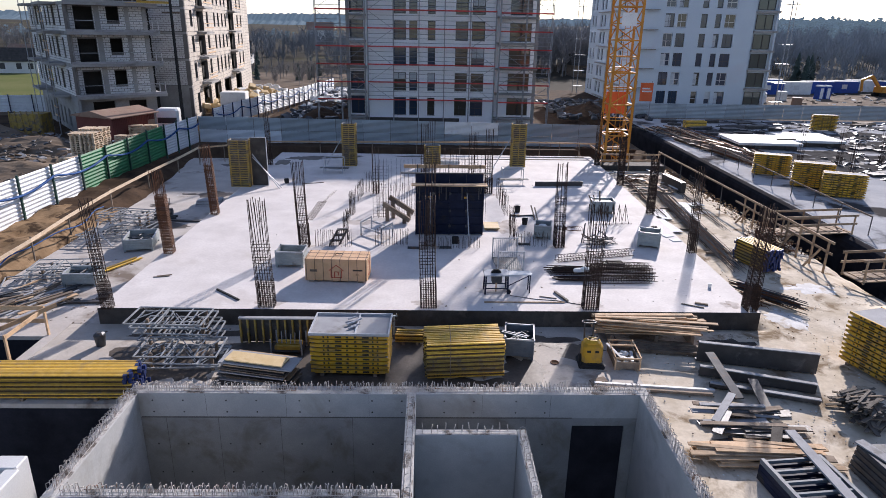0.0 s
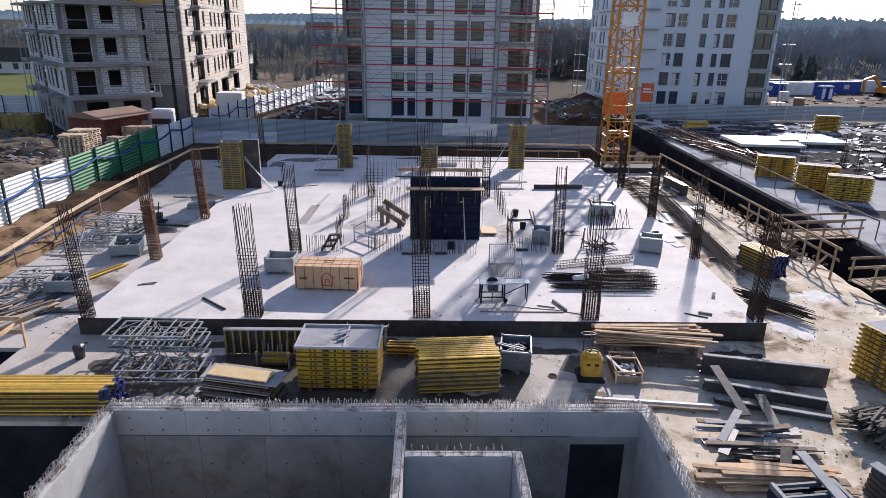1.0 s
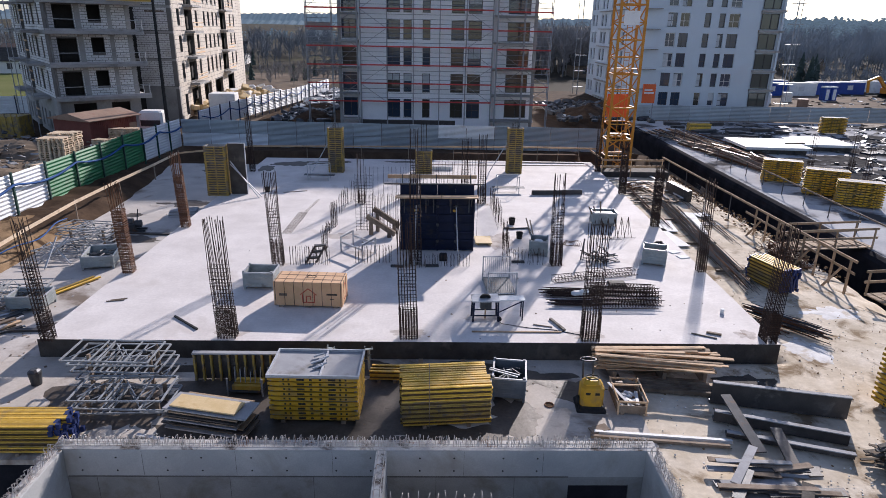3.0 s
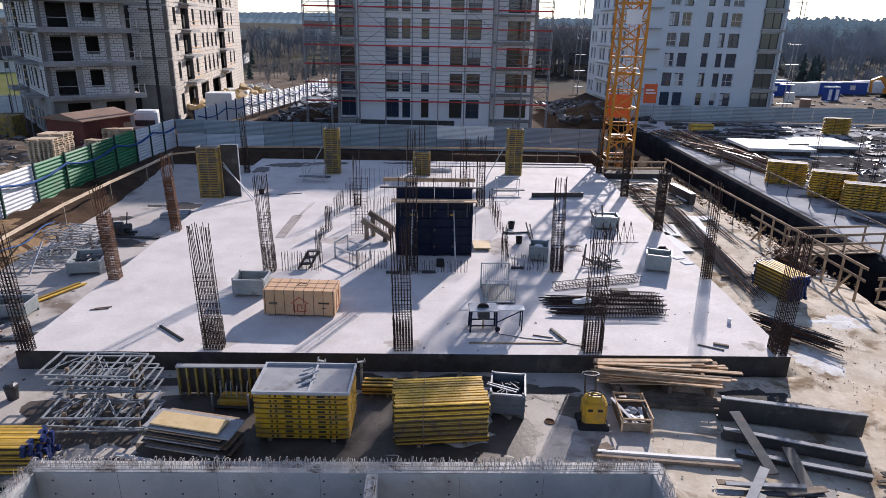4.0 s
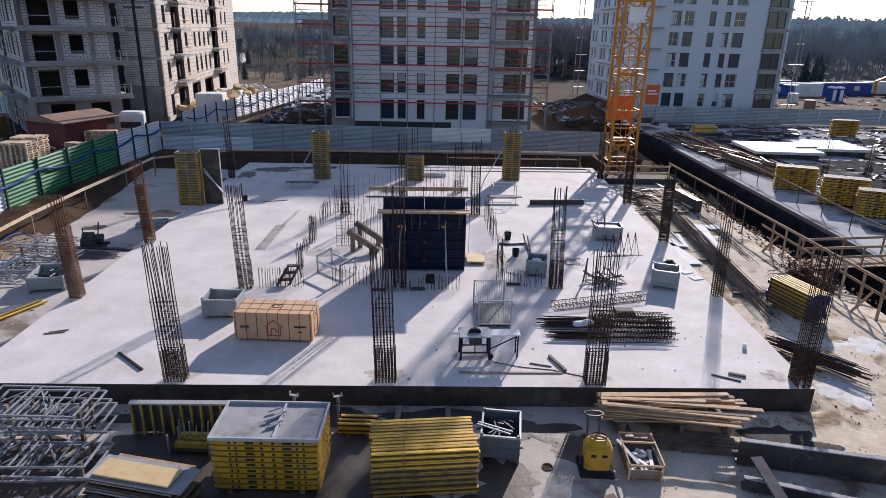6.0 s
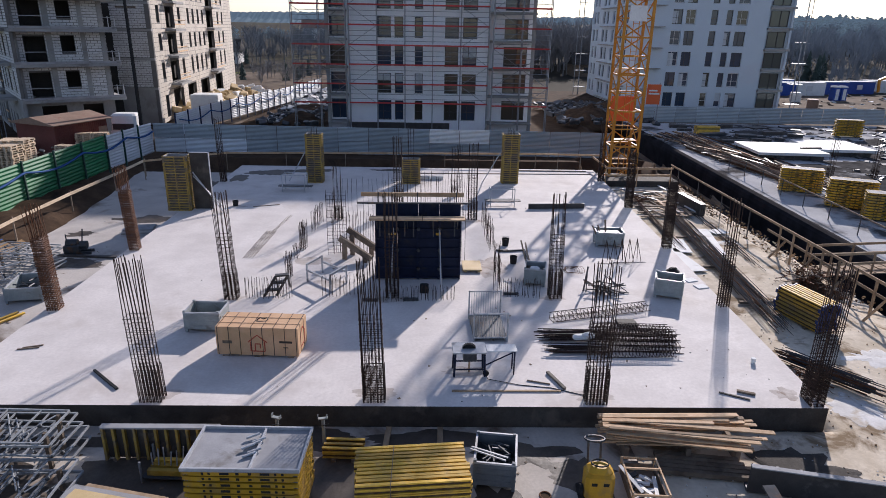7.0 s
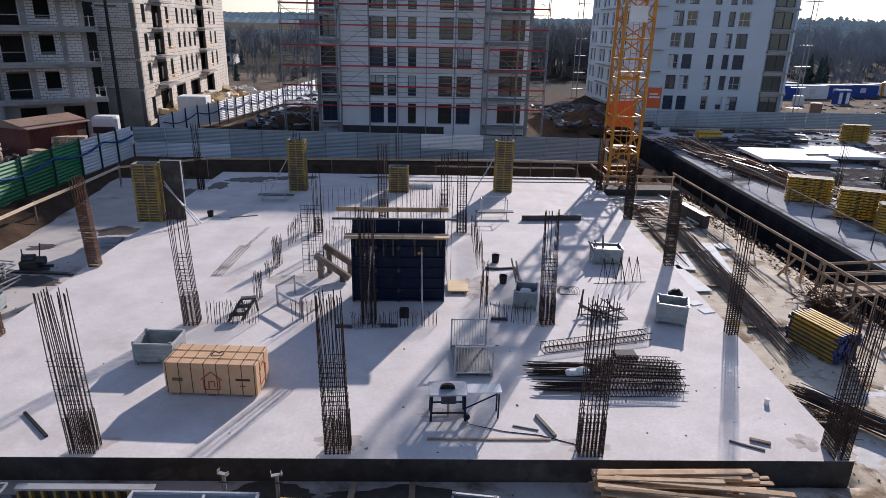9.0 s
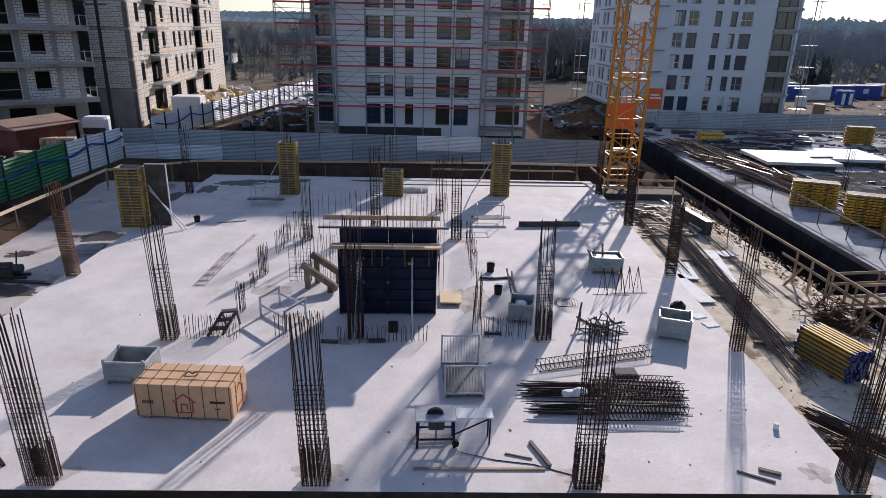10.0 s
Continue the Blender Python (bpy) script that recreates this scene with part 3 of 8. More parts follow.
for x, y, r in ((0.02, 0.1, 1), (6.2, 0.05, -1), (12.42, 0.1, 88)):
    copy_thing(col_a, pose(x, y, 0, rnd.uniform(-.8, .8), rnd.uniform(-.7, .5) - .8, r))
col_b.matrix_basis = pose(-5.95, 7.05, 0, -0.8, -2.2, 2)
for x, y, r in ((0.12, 7.35, 0), (6.42, 7.38, 3), (3.88, 17.95, 2), (-0.24, 19.85, 0)):
    copy_thing(col_b, pose(x, y, 0, rnd.uniform(-.8, .8), rnd.uniform(-.7, .5) - .8, r))
col_c.matrix_basis = pose(-11.87, -0.25, 0, 0.4, -2.6, 4)
copy_thing(col_c, pose(12.76, 6.7, 0, -.5, -1.4, 5))
col_e.matrix_basis = pose(13.0, 13.5, 0, .6, -1.3, 0)
copy_thing(col_e, pose(13.3, 20.72, 0, -.4, -1.2, 3))
col_d.matrix_basis = pose(-11.95, 5.93, 0, 0, -2.2, 0)
copy_thing(col_d, pose(-11.92, 12.45, 0, 0.5, -2.2, 3))
col_s.matrix_basis = pose(-3.35, 17.6, 0)
copy_thing(col_c, pose(-12.05, 26.05, 0, .3, -1.2, 2))
copy_thing(col_c, pose(13.4, 27.6, 0, -.4, -1.0, -3))
for x, y, z in ((3.1, 23.0, 0), (-6.0, 26.3, 0.6), (6.95, 26.9, 0.6), (0.3, 26.6, 0.6)):
    copy_thing(col_s, pose(x, y, z, 0, 0, rnd.uniform(-4, 4)))


# ---- buildings behind the site ----
def facade(b, width, z0, z1, thick, openings):
    """A wall along +x at y 0..thick, pierced by openings (x0, x1, za, zb), in the frame of its parent."""
    cuts = sorted({z0, z1, *[z for o in openings for z in (o[2], o[3]) if z0 < z < z1]})
    for za, zb in zip(cuts, cuts[1:]):
        holes = sorted((o[0], o[1]) for o in openings if o[2] <= za + 1e-6 and o[3] >= zb - 1e-6)
        x = 0.0
        for h0, h1 in holes:
            if h0 > x:
                b.box(x, 0, za, h0, thick, zb)
            x = max(x, h1)
        if x < width:
            b.box(x, 0, za, width, thick, zb)
    return b


def blocks_over(b, width, z0, z1, openings, bw=0.6, bh=0.25, proud=0.02):
    """Single aerated blocks laid in bond, standing proud of the joints."""
    row, z = 0, z0
    while z < z1 - 0.1:
        x = -0.3 * (row % 2)
        while x < width:
            xa, xb = max(x, 0) + 0.022, min(x + bw, width) - 0.022
            ok = xb - xa > 0.08
            for o in openings:
                if ok and z + bh > o[2] + 0.02 and z < o[3] - 0.02 and xb > o[0] and xa < o[1]:
                    if xa < o[0] - 0.1:
                        xb = o[0]
                    elif xb > o[1] + 0.1:
                        xa = o[1]
                    else:
                        ok = False
            if ok:
                p = proud + rnd.uniform(-0.008, 0.008)
                b.box(xa, -p, z + 0.024, xb, 0.0, min(z + bh, z1) - 0.018)
            x += bw
        z += bh
        row += 1
    return b


def window(parent, x0, x1, za, zb, y, sash=True, warm=False, frame=None):
    """Framed window in an opening: outer frame, mullion, glass."""
    b = Build()
    f = 0.07
    ring = []
    for yy in (y, y + 0.08):
        for d in (0.0, f):
            ring += [(x0 + d, yy, za + d), (x1 - d, yy, za + d), (x1 - d, yy, zb - d), (x0 + d, yy, zb - d)]
    quads = []
    for i in range(4):
        j = (i + 1) % 4
        quads += [(i, j, 4 + j, 4 + i), (8 + j, 8 + i, 12 + i, 12 + j), (j, i, 8 + i, 8 + j), (4 + i, 4 + j, 12 + j, 12 + i)]
    b.add(ring, quads)
    w = part("window", b, frame or FRAMEW, parent)
    if sash:
        zm = za + (zb - za) * 0.42
        bars = [("transom", x0 + f, y, zm - 0.03, x1 - f, y + 0.07, zm + 0.03)]
        if x1 - x0 > 1.2:
            xm = x0 + (x1 - x0) * 0.42
            bars += [("mullion", xm - 0.03, y + 0.002, za + f, xm + 0.03, y + 0.068, zm - 0.03), ("mullion", xm - 0.03, y + 0.002, zm + 0.03, xm + 0.03, y + 0.068, zb - f)]
        for nm, *box in bars:
            m = Build()
            m.box(*box)
            part(nm, m, frame or FRAMEW, w)
    g = Build()
    g.box(x0 + f, y + 0.03, za + f, x1 - f, y + 0.045, zb - f)
    part("pane", g, GLASS2 if warm else GLASS, w)
    if rnd.random() < 0.22:
        k = rnd.uniform(0.35, 0.6)
        g = Build()
        if rnd.random() < 0.5:
            g.box(x0 + f + 0.01, y + 0.022, za + f + (zb - za) * k, x1 - f - 0.01, y + 0.029, zb - f)
        else:
            g.box(x0 + f, y + 0.022, za + f, x0 + f + (x1 - x0) * k, y + 0.029, za + (zb - za) * 0.9)
        part("film_sheet", g, FILM, w)
    s = Build()
    s.box(x0 - 0.05, y - 0.2, za - 0.05, x1 + 0.05, y, za - 0.004)
    part("sill", s, FRAMEC, w)
    return w


FILM = surf("white_window_film", (0.42, 0.45, 0.48), (0.58, 0.6, 0.62), 0.4, 2, 20, 0.05)
# white tower, wrapped in scaffold
tower = thing("apartment_tower", (-7.5, 57.6, -1.75), 0, "white rendered apartment block under construction, dark windows, wrapped in scaffold", "building")
TZ = 1.6
cols = [(3.18, 4.72), (5.13, 6.07), (7.34, 8.22), (10.64, 12.12), (12.59, 14.14)]
rows_t = [(TZ + 0.08 + 2.95 * k, TZ + 2.2 + 2.95 * k) for k in range(6)]
op = [(a, c, za, zb) for a, c in cols for za, zb in rows_t]
b = Build()
facade(b, 15.5, 0.0, 19.3, 0.35, op)
part("wall", b, RENDERW, tower)
b = Build()
b.box(0.02, -0.06, 0.0, 11.3, -0.004, 1.35)
part("plinth", b, PLYDARK, tower, "dark sealed plinth")
# Dark box added behind the windows, shade of the rooms in its colour.
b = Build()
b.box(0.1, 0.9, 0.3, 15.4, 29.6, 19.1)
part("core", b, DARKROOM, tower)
b = Build()
b.box(-2.4, 29.65, 0, 20.6, 30.0, 19.3)
b.box(-2.4, 2.4, 0, -2.05, 29.64, 19.3), b.box(20.25, 2.4, 0, 20.6, 29.64, 19.3)
part("rear_wall", b, RENDERW, tower)
b = Build()
b.box(-2.5, 0.0, 19.32, 20.7, 30.1, 19.6)
part("roof", b, FRAMEC, tower)
for i, (a, c) in enumerate(cols):
    for k, (za, zb) in enumerate(rows_t):
        window(tower, a, c, za, zb, 0.16, True, rnd.random() < 0.35)
# side bays with balconies
for side, (xa, xb) in enumerate(((-2.35, -0.02), (15.52, 20.55))):
    wins = [(0.28, 1.95)] if side == 0 else [(1.7, 4.3)]
    op2 = [(a, c, za, zb) for a, c in wins for za, zb in rows_t]
    o = part("bay_wall", facade(Build(), xb - xa, 0.0, 19.3, 0.3, op2), RENDERW, tower)
    o.matrix_basis = pose(xa, 0.9, 0)
    holder = o
    for a, c in wins:
        for za, zb in rows_t:
            w = Build()
            w.box(a + 0.02, 0.15, za + 0.02, c - 0.02, 0.2, zb - 0.02)
            part("bay_pane", w, GLASS2 if rnd.random() < 0.5 else GLASS, holder)
            for xm in (a, (a + c) / 2, c - 0.08):
                m = Build()
                m.box(xm, 0.08, za, xm + 0.08, 0.148, zb)
                part("mullion", m, FRAMEW, holder)
    for k in range(7):
        s = Build()
        s.box(xa, -0.55, TZ - 0.28 + 2.95 * k, xb, 0.85, TZ - 0.08 + 2.95 * k)
        part("balcony", s, FRAMEC, tower)
    s = Build()
    s.box(xa + (0 if side == 0 else 4.6), -0.4, 0, xa + (0.35 if side == 0 else 4.95), -0.1, 19.3)
    part("pier", s, FRAMEC, tower)


def scaffold(name, at, bays, lifts, depth, label, bay=3.0, lift=2.03, first=2.0):
    t = thing(name, at, 0, label, "scaffold", "scaffold round the white tower")
    top = first + lift * lifts
    post = Build()
    post.tube((0, 0, 0), (0, 0, top), 0.05, 6)
    post = post.mesh("standard", SCAFF)
    deck = Build().box(0.02, 0.02, 0, bay - 0.02, depth - 0.02, 0.05).mesh("deck", FRAMEC)
    toe = Build().box(0.0, -0.05, 0.0, bay, -0.012, 0.15).mesh("toe_board", REDDECK)
    rail = Build()
    for z in (0.5, 1.0, 1.5):
        rail.tube((0, 0, z), (bay, 0, z), 0.028, 4)
    rail = rail.mesh("guard_rail", SCAFF)
    brace = Build().tube((0, -0.03, 0), (bay, -0.03, lift), 0.026, 4).mesh("brace", SCAFF)
    for i in range(bays + 1):
        for y in (0, depth):
            part("standard", post, None, t).matrix_basis = pose(i * bay, y, 0)
    for k in range(lifts):
        z = first + lift * k
        for i in range(bays):
            for nm, me in (("deck", deck), ("toe_board", toe), ("guard_rail", rail)):
                part(nm, me, None, t).matrix_basis = pose(i * bay, 0, z)
            if i in (0, bays - 1):
                o = part("brace", brace, None, t)
                o.matrix_basis = pose(i * bay, 0, z) if (k + i) % 2 else pose((i + 1) * bay, 0, z) @ Matrix.Scale(-1, 4, (1, 0, 0))
    return t


scaffold("scaffold", (-7.25, 56.3, -1.6), 5, 8, 0.75, "steel scaffold bays with red toe boards", 3.02, 2.03, 3.42)
scaffold("scaffold", (8.35, 56.0, -1.6), 2, 8, 0.8, "steel scaffold at the balcony bay, red toe boards", 3.05, 2.03, 3.3)
scaffold("scaffold", (-13.3, 56.2, -1.6), 2, 8, 0.8, "steel scaffold at the corner bay, red toe boards", 2.85, 2.03, 3.4)

# grey tower
gt = thing("grey_tower", (31.2, 80.0, -3.1), 0, "grey rendered apartment tower with narrow dark windows", "building")
GZ = 2.4
gcols = [(4.76, 6.2), (6.7, 8.1), (10.3, 11.25), (12.5, 13.4), (14.0, 15.6)]
grows = [(GZ + 0.2 + 2.87 * k, GZ + 2.15 + 2.87 * k) for k in range(6)]
part("wall", facade(Build(), 18.6, 0.0, 19.6, 0.4, [(a, c, za, zb) for a, c in gcols for za, zb in grows]), RENDERG, gt)
# Added dark box behind the openings, room shade as colour.
b = Build()
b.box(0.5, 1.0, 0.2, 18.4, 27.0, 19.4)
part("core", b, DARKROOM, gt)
b = Build()
b.box(0, 0.42, 19.62, 22.3, 28, 19.9)
part("roof", b, FRAMEC, gt)
for a, c in gcols:
    for za, zb in grows:
        window(gt, a, c, za, zb, 0.2, True, rnd.random() < 0.2, FRAMEWH if rnd.random() < 0.35 else FRAMEW)
# side wall towards the site
side = part("side_wall", facade(Build(), 27.0, 0.0, 19.6, 0.4,
            [(a, a + w, za, zb) for a, w in ((1.2, 1.2), (3.4, 1.2), (7.4, 1.4), (9.6, 1.4), (13.5, 1.2), (18.0, 1.3), (21.0, 1.3)) for za, zb in grows]), RENDERG, gt)
side.matrix_basis = pose(0, 27.4, 0, 0, 0, -90)
for a, w in ((1.2, 1.2), (3.4, 1.2), (7.4, 1.4), (9.6, 1.4), (13.5, 1.2), (18.0, 1.3), (21.0, 1.3)):
    for za, zb in grows:
        p = Build()
        p.box(a + 0.03, 0.2, za + 0.03, a + w - 0.03, 0.24, zb - 0.03)
        part("side_pane", p, GLASS, side)
for k in range(6):
    s = Build()
    s.box(-0.5, 4, GZ - 0.35 + 2.87 * k, -0.02, 20, GZ - 0.2 + 2.87 * k)
    part("side_ledge", s, FRAMEC, gt)
    s = Build()
    s.box(18.62, -0.4, GZ - 0.4 + 2.87 * k, 22.3, 6, GZ - 0.1 + 2.87 * k)
    part("balcony", s, FRAMEC, gt)
    s = Build()
    s.box(18.95, 0.2, GZ + 0.12 + 2.87 * k, 21.5, 0.25, GZ + 2.2 + 2.87 * k)
    w = part("bay_pane", s, GLASS3, gt)
    for xm in (18.9, 20.3, 21.45):
        m = Build()
        m.box(xm, 0.12, GZ + 0.12 + 2.87 * k, xm + 0.08, 0.195, GZ + 2.2 + 2.87 * k)
        part("mullion", m, FRAMEW, w)
    for z in (0.06, 2.16):
        m = Build()
        m.box(18.88, 0.1, GZ + z + 2.87 * k, 21.56, 0.19, GZ + z + 0.06 + 2.87 * k)
        part("mullion", m, FRAMEW, w)
    s = Build()
    s.box(1.2, -0.9, GZ - 0.3 + 2.87 * k, 3.6, -0.03, GZ - 0.18 + 2.87 * k)
    part("bracket_platform", s, FRAMEC, gt)
b = Build()
b.box(18.64, 0.3, 0, 22.2, 1.0, 19.6)
part("bay_wall", b, RENDERG, gt)
b = Build()
b.box(21.75, -0.35, 0, 22.05, -0.05, 19.6)
part("pier", b, RENDERG, gt)
for at, s in (((54.7, 79.0, -3.1), 1), ((28.8, 104.0, -3.1), -1)):
    t = thing("mast_scaffold", at, 0, "slender steel mast with small work platforms", "scaffold")
    b = Build()
    b.tube((0, 0, 0), (0, 0, 20), 0.09, 6), b.tube((0.8 * s, 0.3, 0), (0.8 * s, 0.3, 20), 0.06, 6)
    part("mast", b, SCAFF, t)
    for k in range(1, 7):
        p = Build()
        p.box(-.9, -0.5, 2.87 * k + 0.3, 1.1, 0.5, 2.87 * k + 0.38)
        part("platform", p, SCAFF, t)

# unfinished block building
ub = thing("block_building", (-39.0, 52.3, -1.3), 0, "unfinished apartment building of pale blocks with raw concrete slabs", "building")
UZ = 1.3
lev = [-1.3, 2.85, 6.05, 9.15, 11.95]
R = pose(3.5, -8.0, 0, 0, 0, 38)      # the front block stands skew to the street
FW, FD = 8.0, 22.0


def turned(name, b, material, m=R, parent=None):
    o = part(name, b, material, parent or ub)
    o.matrix_basis = m
    return o


for k, z in enumerate(lev[1:]):
    zt = z + UZ
    s = Build()
    s.chamfer(0.0, 0.0, zt - 0.3, FW + 0.8, FD, zt, 0.03)
    turned("floor_slab", s, FRAMEC)
    s = Build()
    s.box(0.03, -0.03, zt - 0.02, FW + 0.77, 0.12, zt + 0.2)
    turned("parapet", s, PLYGREY)
    for y in (3.2, 13.0):
        s = Build()
        s.chamfer(-1.5, y, zt - 0.28, -0.004, y + 4.6, zt - 0.03, 0.02)
        turned("balcony", s, FRAMEC)
    for x in (FW + 0.1, FW + 0.68):
        s = Build()
        s.box(x, 0.13, zt + 0.001, x + 0.07, 0.2, zt + 1.15)
        turned("rail_post", s, FRAMEWH)
    s = Build()
    s.box(0.3, 0.03, zt + 1.02, FW + 0.7, 0.08, zt + 1.08)
    turned("guard_rail", s, SCAFF)
for k in range(4):
    z0, z1 = lev[k] + UZ + 0.02, lev[k + 1] + UZ - 0.31
    ops = [(0.75, 2.5, z0, z0 + 2.35), (3.75, 4.95, z0 + 0.9, z0 + 2.4)] if k else [(1.3, 3.4, z0, z1 - 0.4), (4.8, 6.6, z0, z1 - 0.4)]
    wl = turned("wall", facade(Build(), FW - 0.35, z0, z1, 0.3, ops), JOINT if k else FRAMEC, R @ pose(0.35, 1.5, 0))
    if k:
        tagged(part("blockwork", blocks_over(Build(), FW - 0.35, z0, z1, ops), BLOCK, wl), kind="stuff")
        for x, w in ((0.0, 0.3), (2.6, 0.5), (5.5, 0.4), (7.2, 0.42)):
            s = Build()
            s.box(x, -0.07, z0, x + w, -0.0, z1)
            part("pier", s, FRAMEC, wl)
    # side towards the lawn, cut by a stair shaft
    ops = [(a, a + w, z0 + 0.5, z0 + 2.4) for a, w in ((1.6, .8), (3.3, .8), (5.2, 1.2), (11.2, .8), (13.2, .8), (15.5, 1.2), (19.0, .8))] + [(7.4, 9.8, z0, z1)]
    wl = turned("side_wall", facade(Build(), FD - 0.5, z0, z1, 0.3, ops), JOINT if k else FRAMEC, R @ pose(0.02, FD - 0.1, 0, 0, 0, -90))
    if k:
        tagged(part("blockwork", blocks_over(Build(), FD - 0.5, z0, z1, ops), BLOCK, wl), kind="stuff")
    for zz in (0.9, 1.9):
        s = Build()
        s.bar((-0.05, FD - 0.1 - 7.4, z0 + zz), (-0.05, FD - 0.1 - 9.8, z0 + zz), 0.06, 0.16)
        turned("stair_board", s, TIMBER)
# Solid dark box added inside, so the openings read as shaded rooms.
s = Build()
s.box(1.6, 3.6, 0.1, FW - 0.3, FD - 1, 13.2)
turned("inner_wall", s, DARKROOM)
wl = turned("end_wall", facade(Build(), FD - 2, 0.0, 13.2, 0.3, []), JOINT, R @ pose(FW + 0.05, 1.6, 0, 0, 0, 90))
tagged(part("blockwork", blocks_over(Build(), FD - 2, 3.9, 13.0, []), BLOCK, wl), kind="stuff")
for y in (5.0, 14.5):
    s = Build()
    for yy in (y - 1.6, y + 2.6):
        s.tube((-1.45, yy, 0), (-1.45, yy, 14.2), 0.05, 5)
    turned("prop_line", s, SCAFF)
# set-back wall up to the corner
for k in range(5):
    z0 = (lev + [15.3])[k] + UZ + (0.05 if k else 0)
    z1 = (lev + [15.3])[k + 1] + UZ - 0.25 if k < 4 else 16.4
    wl = part("wall", facade(Build(), 6.2, z0, z1, 0.3, []), JOINT if k else FRAMEC, ub)
    wl.matrix_basis = pose(3.6, 6.9, 0)
    if k:
        tagged(part("blockwork", blocks_over(Build(), 5.7, z0, z1, []), BLOCK, wl), kind="stuff")
    s = Build()
    s.box(3.6, 6.8, z1, 9.8, 7.3, z1 + 0.25)
    part("ring_beam", s, FRAMEC, ub)
# long sunlit wing
LW = 52.0
wops = []
for k in range(5):
    z0 = 1.3 - 1.3 + [0.0, 4.15, 7.35, 10.45, 13.55][k]
    for a, w in ((2.6, 1.3), (12.4, 1.3), (17.5, 1.2), (20.5, 1.2), (23.6, 1.2), (26.6, 1.2), (38.5, 1.3), (42.3, 1.3)):
        if k:
            wops.append((a, a + w, z0 + 0.7, z0 + 2.55))
    if k:
        wops += [(6.5, 10.6, z0 + 0.1, z0 + 2.5), (30.0, 35.0, z0 + 0.1, z0 + 2.6)]
    else:
        wops += [(2.6, 4.0, 0.5, 3.0), (6.5, 11.5, 0.0, 3.3), (14, 19, 0.0, 3.3), (22, 28, 0.0, 3.3), (33, 39, 0.0, 3.3)]
wing = part("wing_wall", facade(Build(), LW, 0.0, 16.6, 0.35, wops), JOINT, ub)
wing.matrix_basis = pose(9.75, 6.9, 0, 0, 0, 97.0)
tagged(part("blockwork", blocks_over(Build(), LW, 0.0, 16.5, wops, 1.2, 0.5, 0.02), WINGC, wing), kind="stuff")
for k in range(1, 5):
    z0 = [0.0, 4.15, 7.35, 10.45, 13.55][k]
    for a, c in ((6.0, 11.2), (29.6, 35.4)):
        s = Build()
        s.box(a, -1.2, z0 - 0.25, c, 0.3, z0)
        part("loggia_slab", s, FRAMEC, wing)
        s = Build()
        s.tube((a, -1.15, z0 + 1.0), (c, -1.15, z0 + 1.0), 0.06, 4), s.bar((a, -1.15, z0 + 0.5), (c, -1.15, z0 + 0.5), 0.04, 0.16)
        part("guard_board", s, TIMBER, wing)
# Another added dark box fills the wing with painted shade.
b = Build()
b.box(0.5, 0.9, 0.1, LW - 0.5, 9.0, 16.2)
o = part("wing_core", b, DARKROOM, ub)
o.matrix_basis = pose(9.75, 6.9, 0, 0, 0, 97.0)
b = Build()
b.box(-0.2, -0.3, 16.6, LW, 10.0, 16.9)
o = part("wing_roof", b, FRAMEC, ub)
o.matrix_basis = pose(9.75, 6.9, 0, 0, 0, 97.0)
# slab formwork on top
t = thing("slab_formwork", (-35.5, 44.3, 11.96), 38, "yellow timber slab formwork on the unfinished building", "formwork")
for i in range(10):
    b = Build()
    b.bar((-0.7 + i * 1.1, -1.0, 1.75), (-0.7 + i * 1.1, 9, 1.75), 0.1, 0.2)
    part("beam", b, HBEAM, t)
    b = Build()
    b.tube((0.2 + i * 0.9, 0.4, 0.0), (0.2 + i * 0.9, 0.4, 1.65), 0.05, 5)
    part("prop", b, SCAFF, t)
b = Build()
b.box(-0.8, -0.8, 1.86, 9.6, 8, 1.9)
part("deck", b, PLY, t)
for y in (-1.3, -1.15):
    b = Build()
    b.bar((6.5, y, 0.15), (9.6, y, 0.15), 0.1, 0.2)
    part("edge_beam", b, HBEAM, t)
b = Build()
b.box(5.5, -1.6, 0.006, 9.4, -0.6, 0.046)
part("edge_deck", b, PLY, t)


# ---- fences, crane, yard ----
def sheet_panel(w, h, name, material, ribs=11):
    """Corrugated sheet along +x, ridges running across."""
    b = Build()
    pts = []
    for i in range(ribs * 2 + 1):
        z = h * i / (ribs * 2)
        y = -0.022 if i % 2 else 0.022
        pts += [(0.02, y, z), (w - 0.02, y, z), (0.02, y + 0.012, z), (w - 0.02, y + 0.012, z)]
    f = []
    for i in range(ribs * 2):
        a = 4 * i
        f += [(a, a + 1, a + 5, a + 4), (a + 2, a + 6, a + 7, a + 3), (a, a + 4, a + 6, a + 2), (a + 1, a + 3, a + 7, a + 5)]
    b.add(pts, f)
    return b.mesh(name, material)


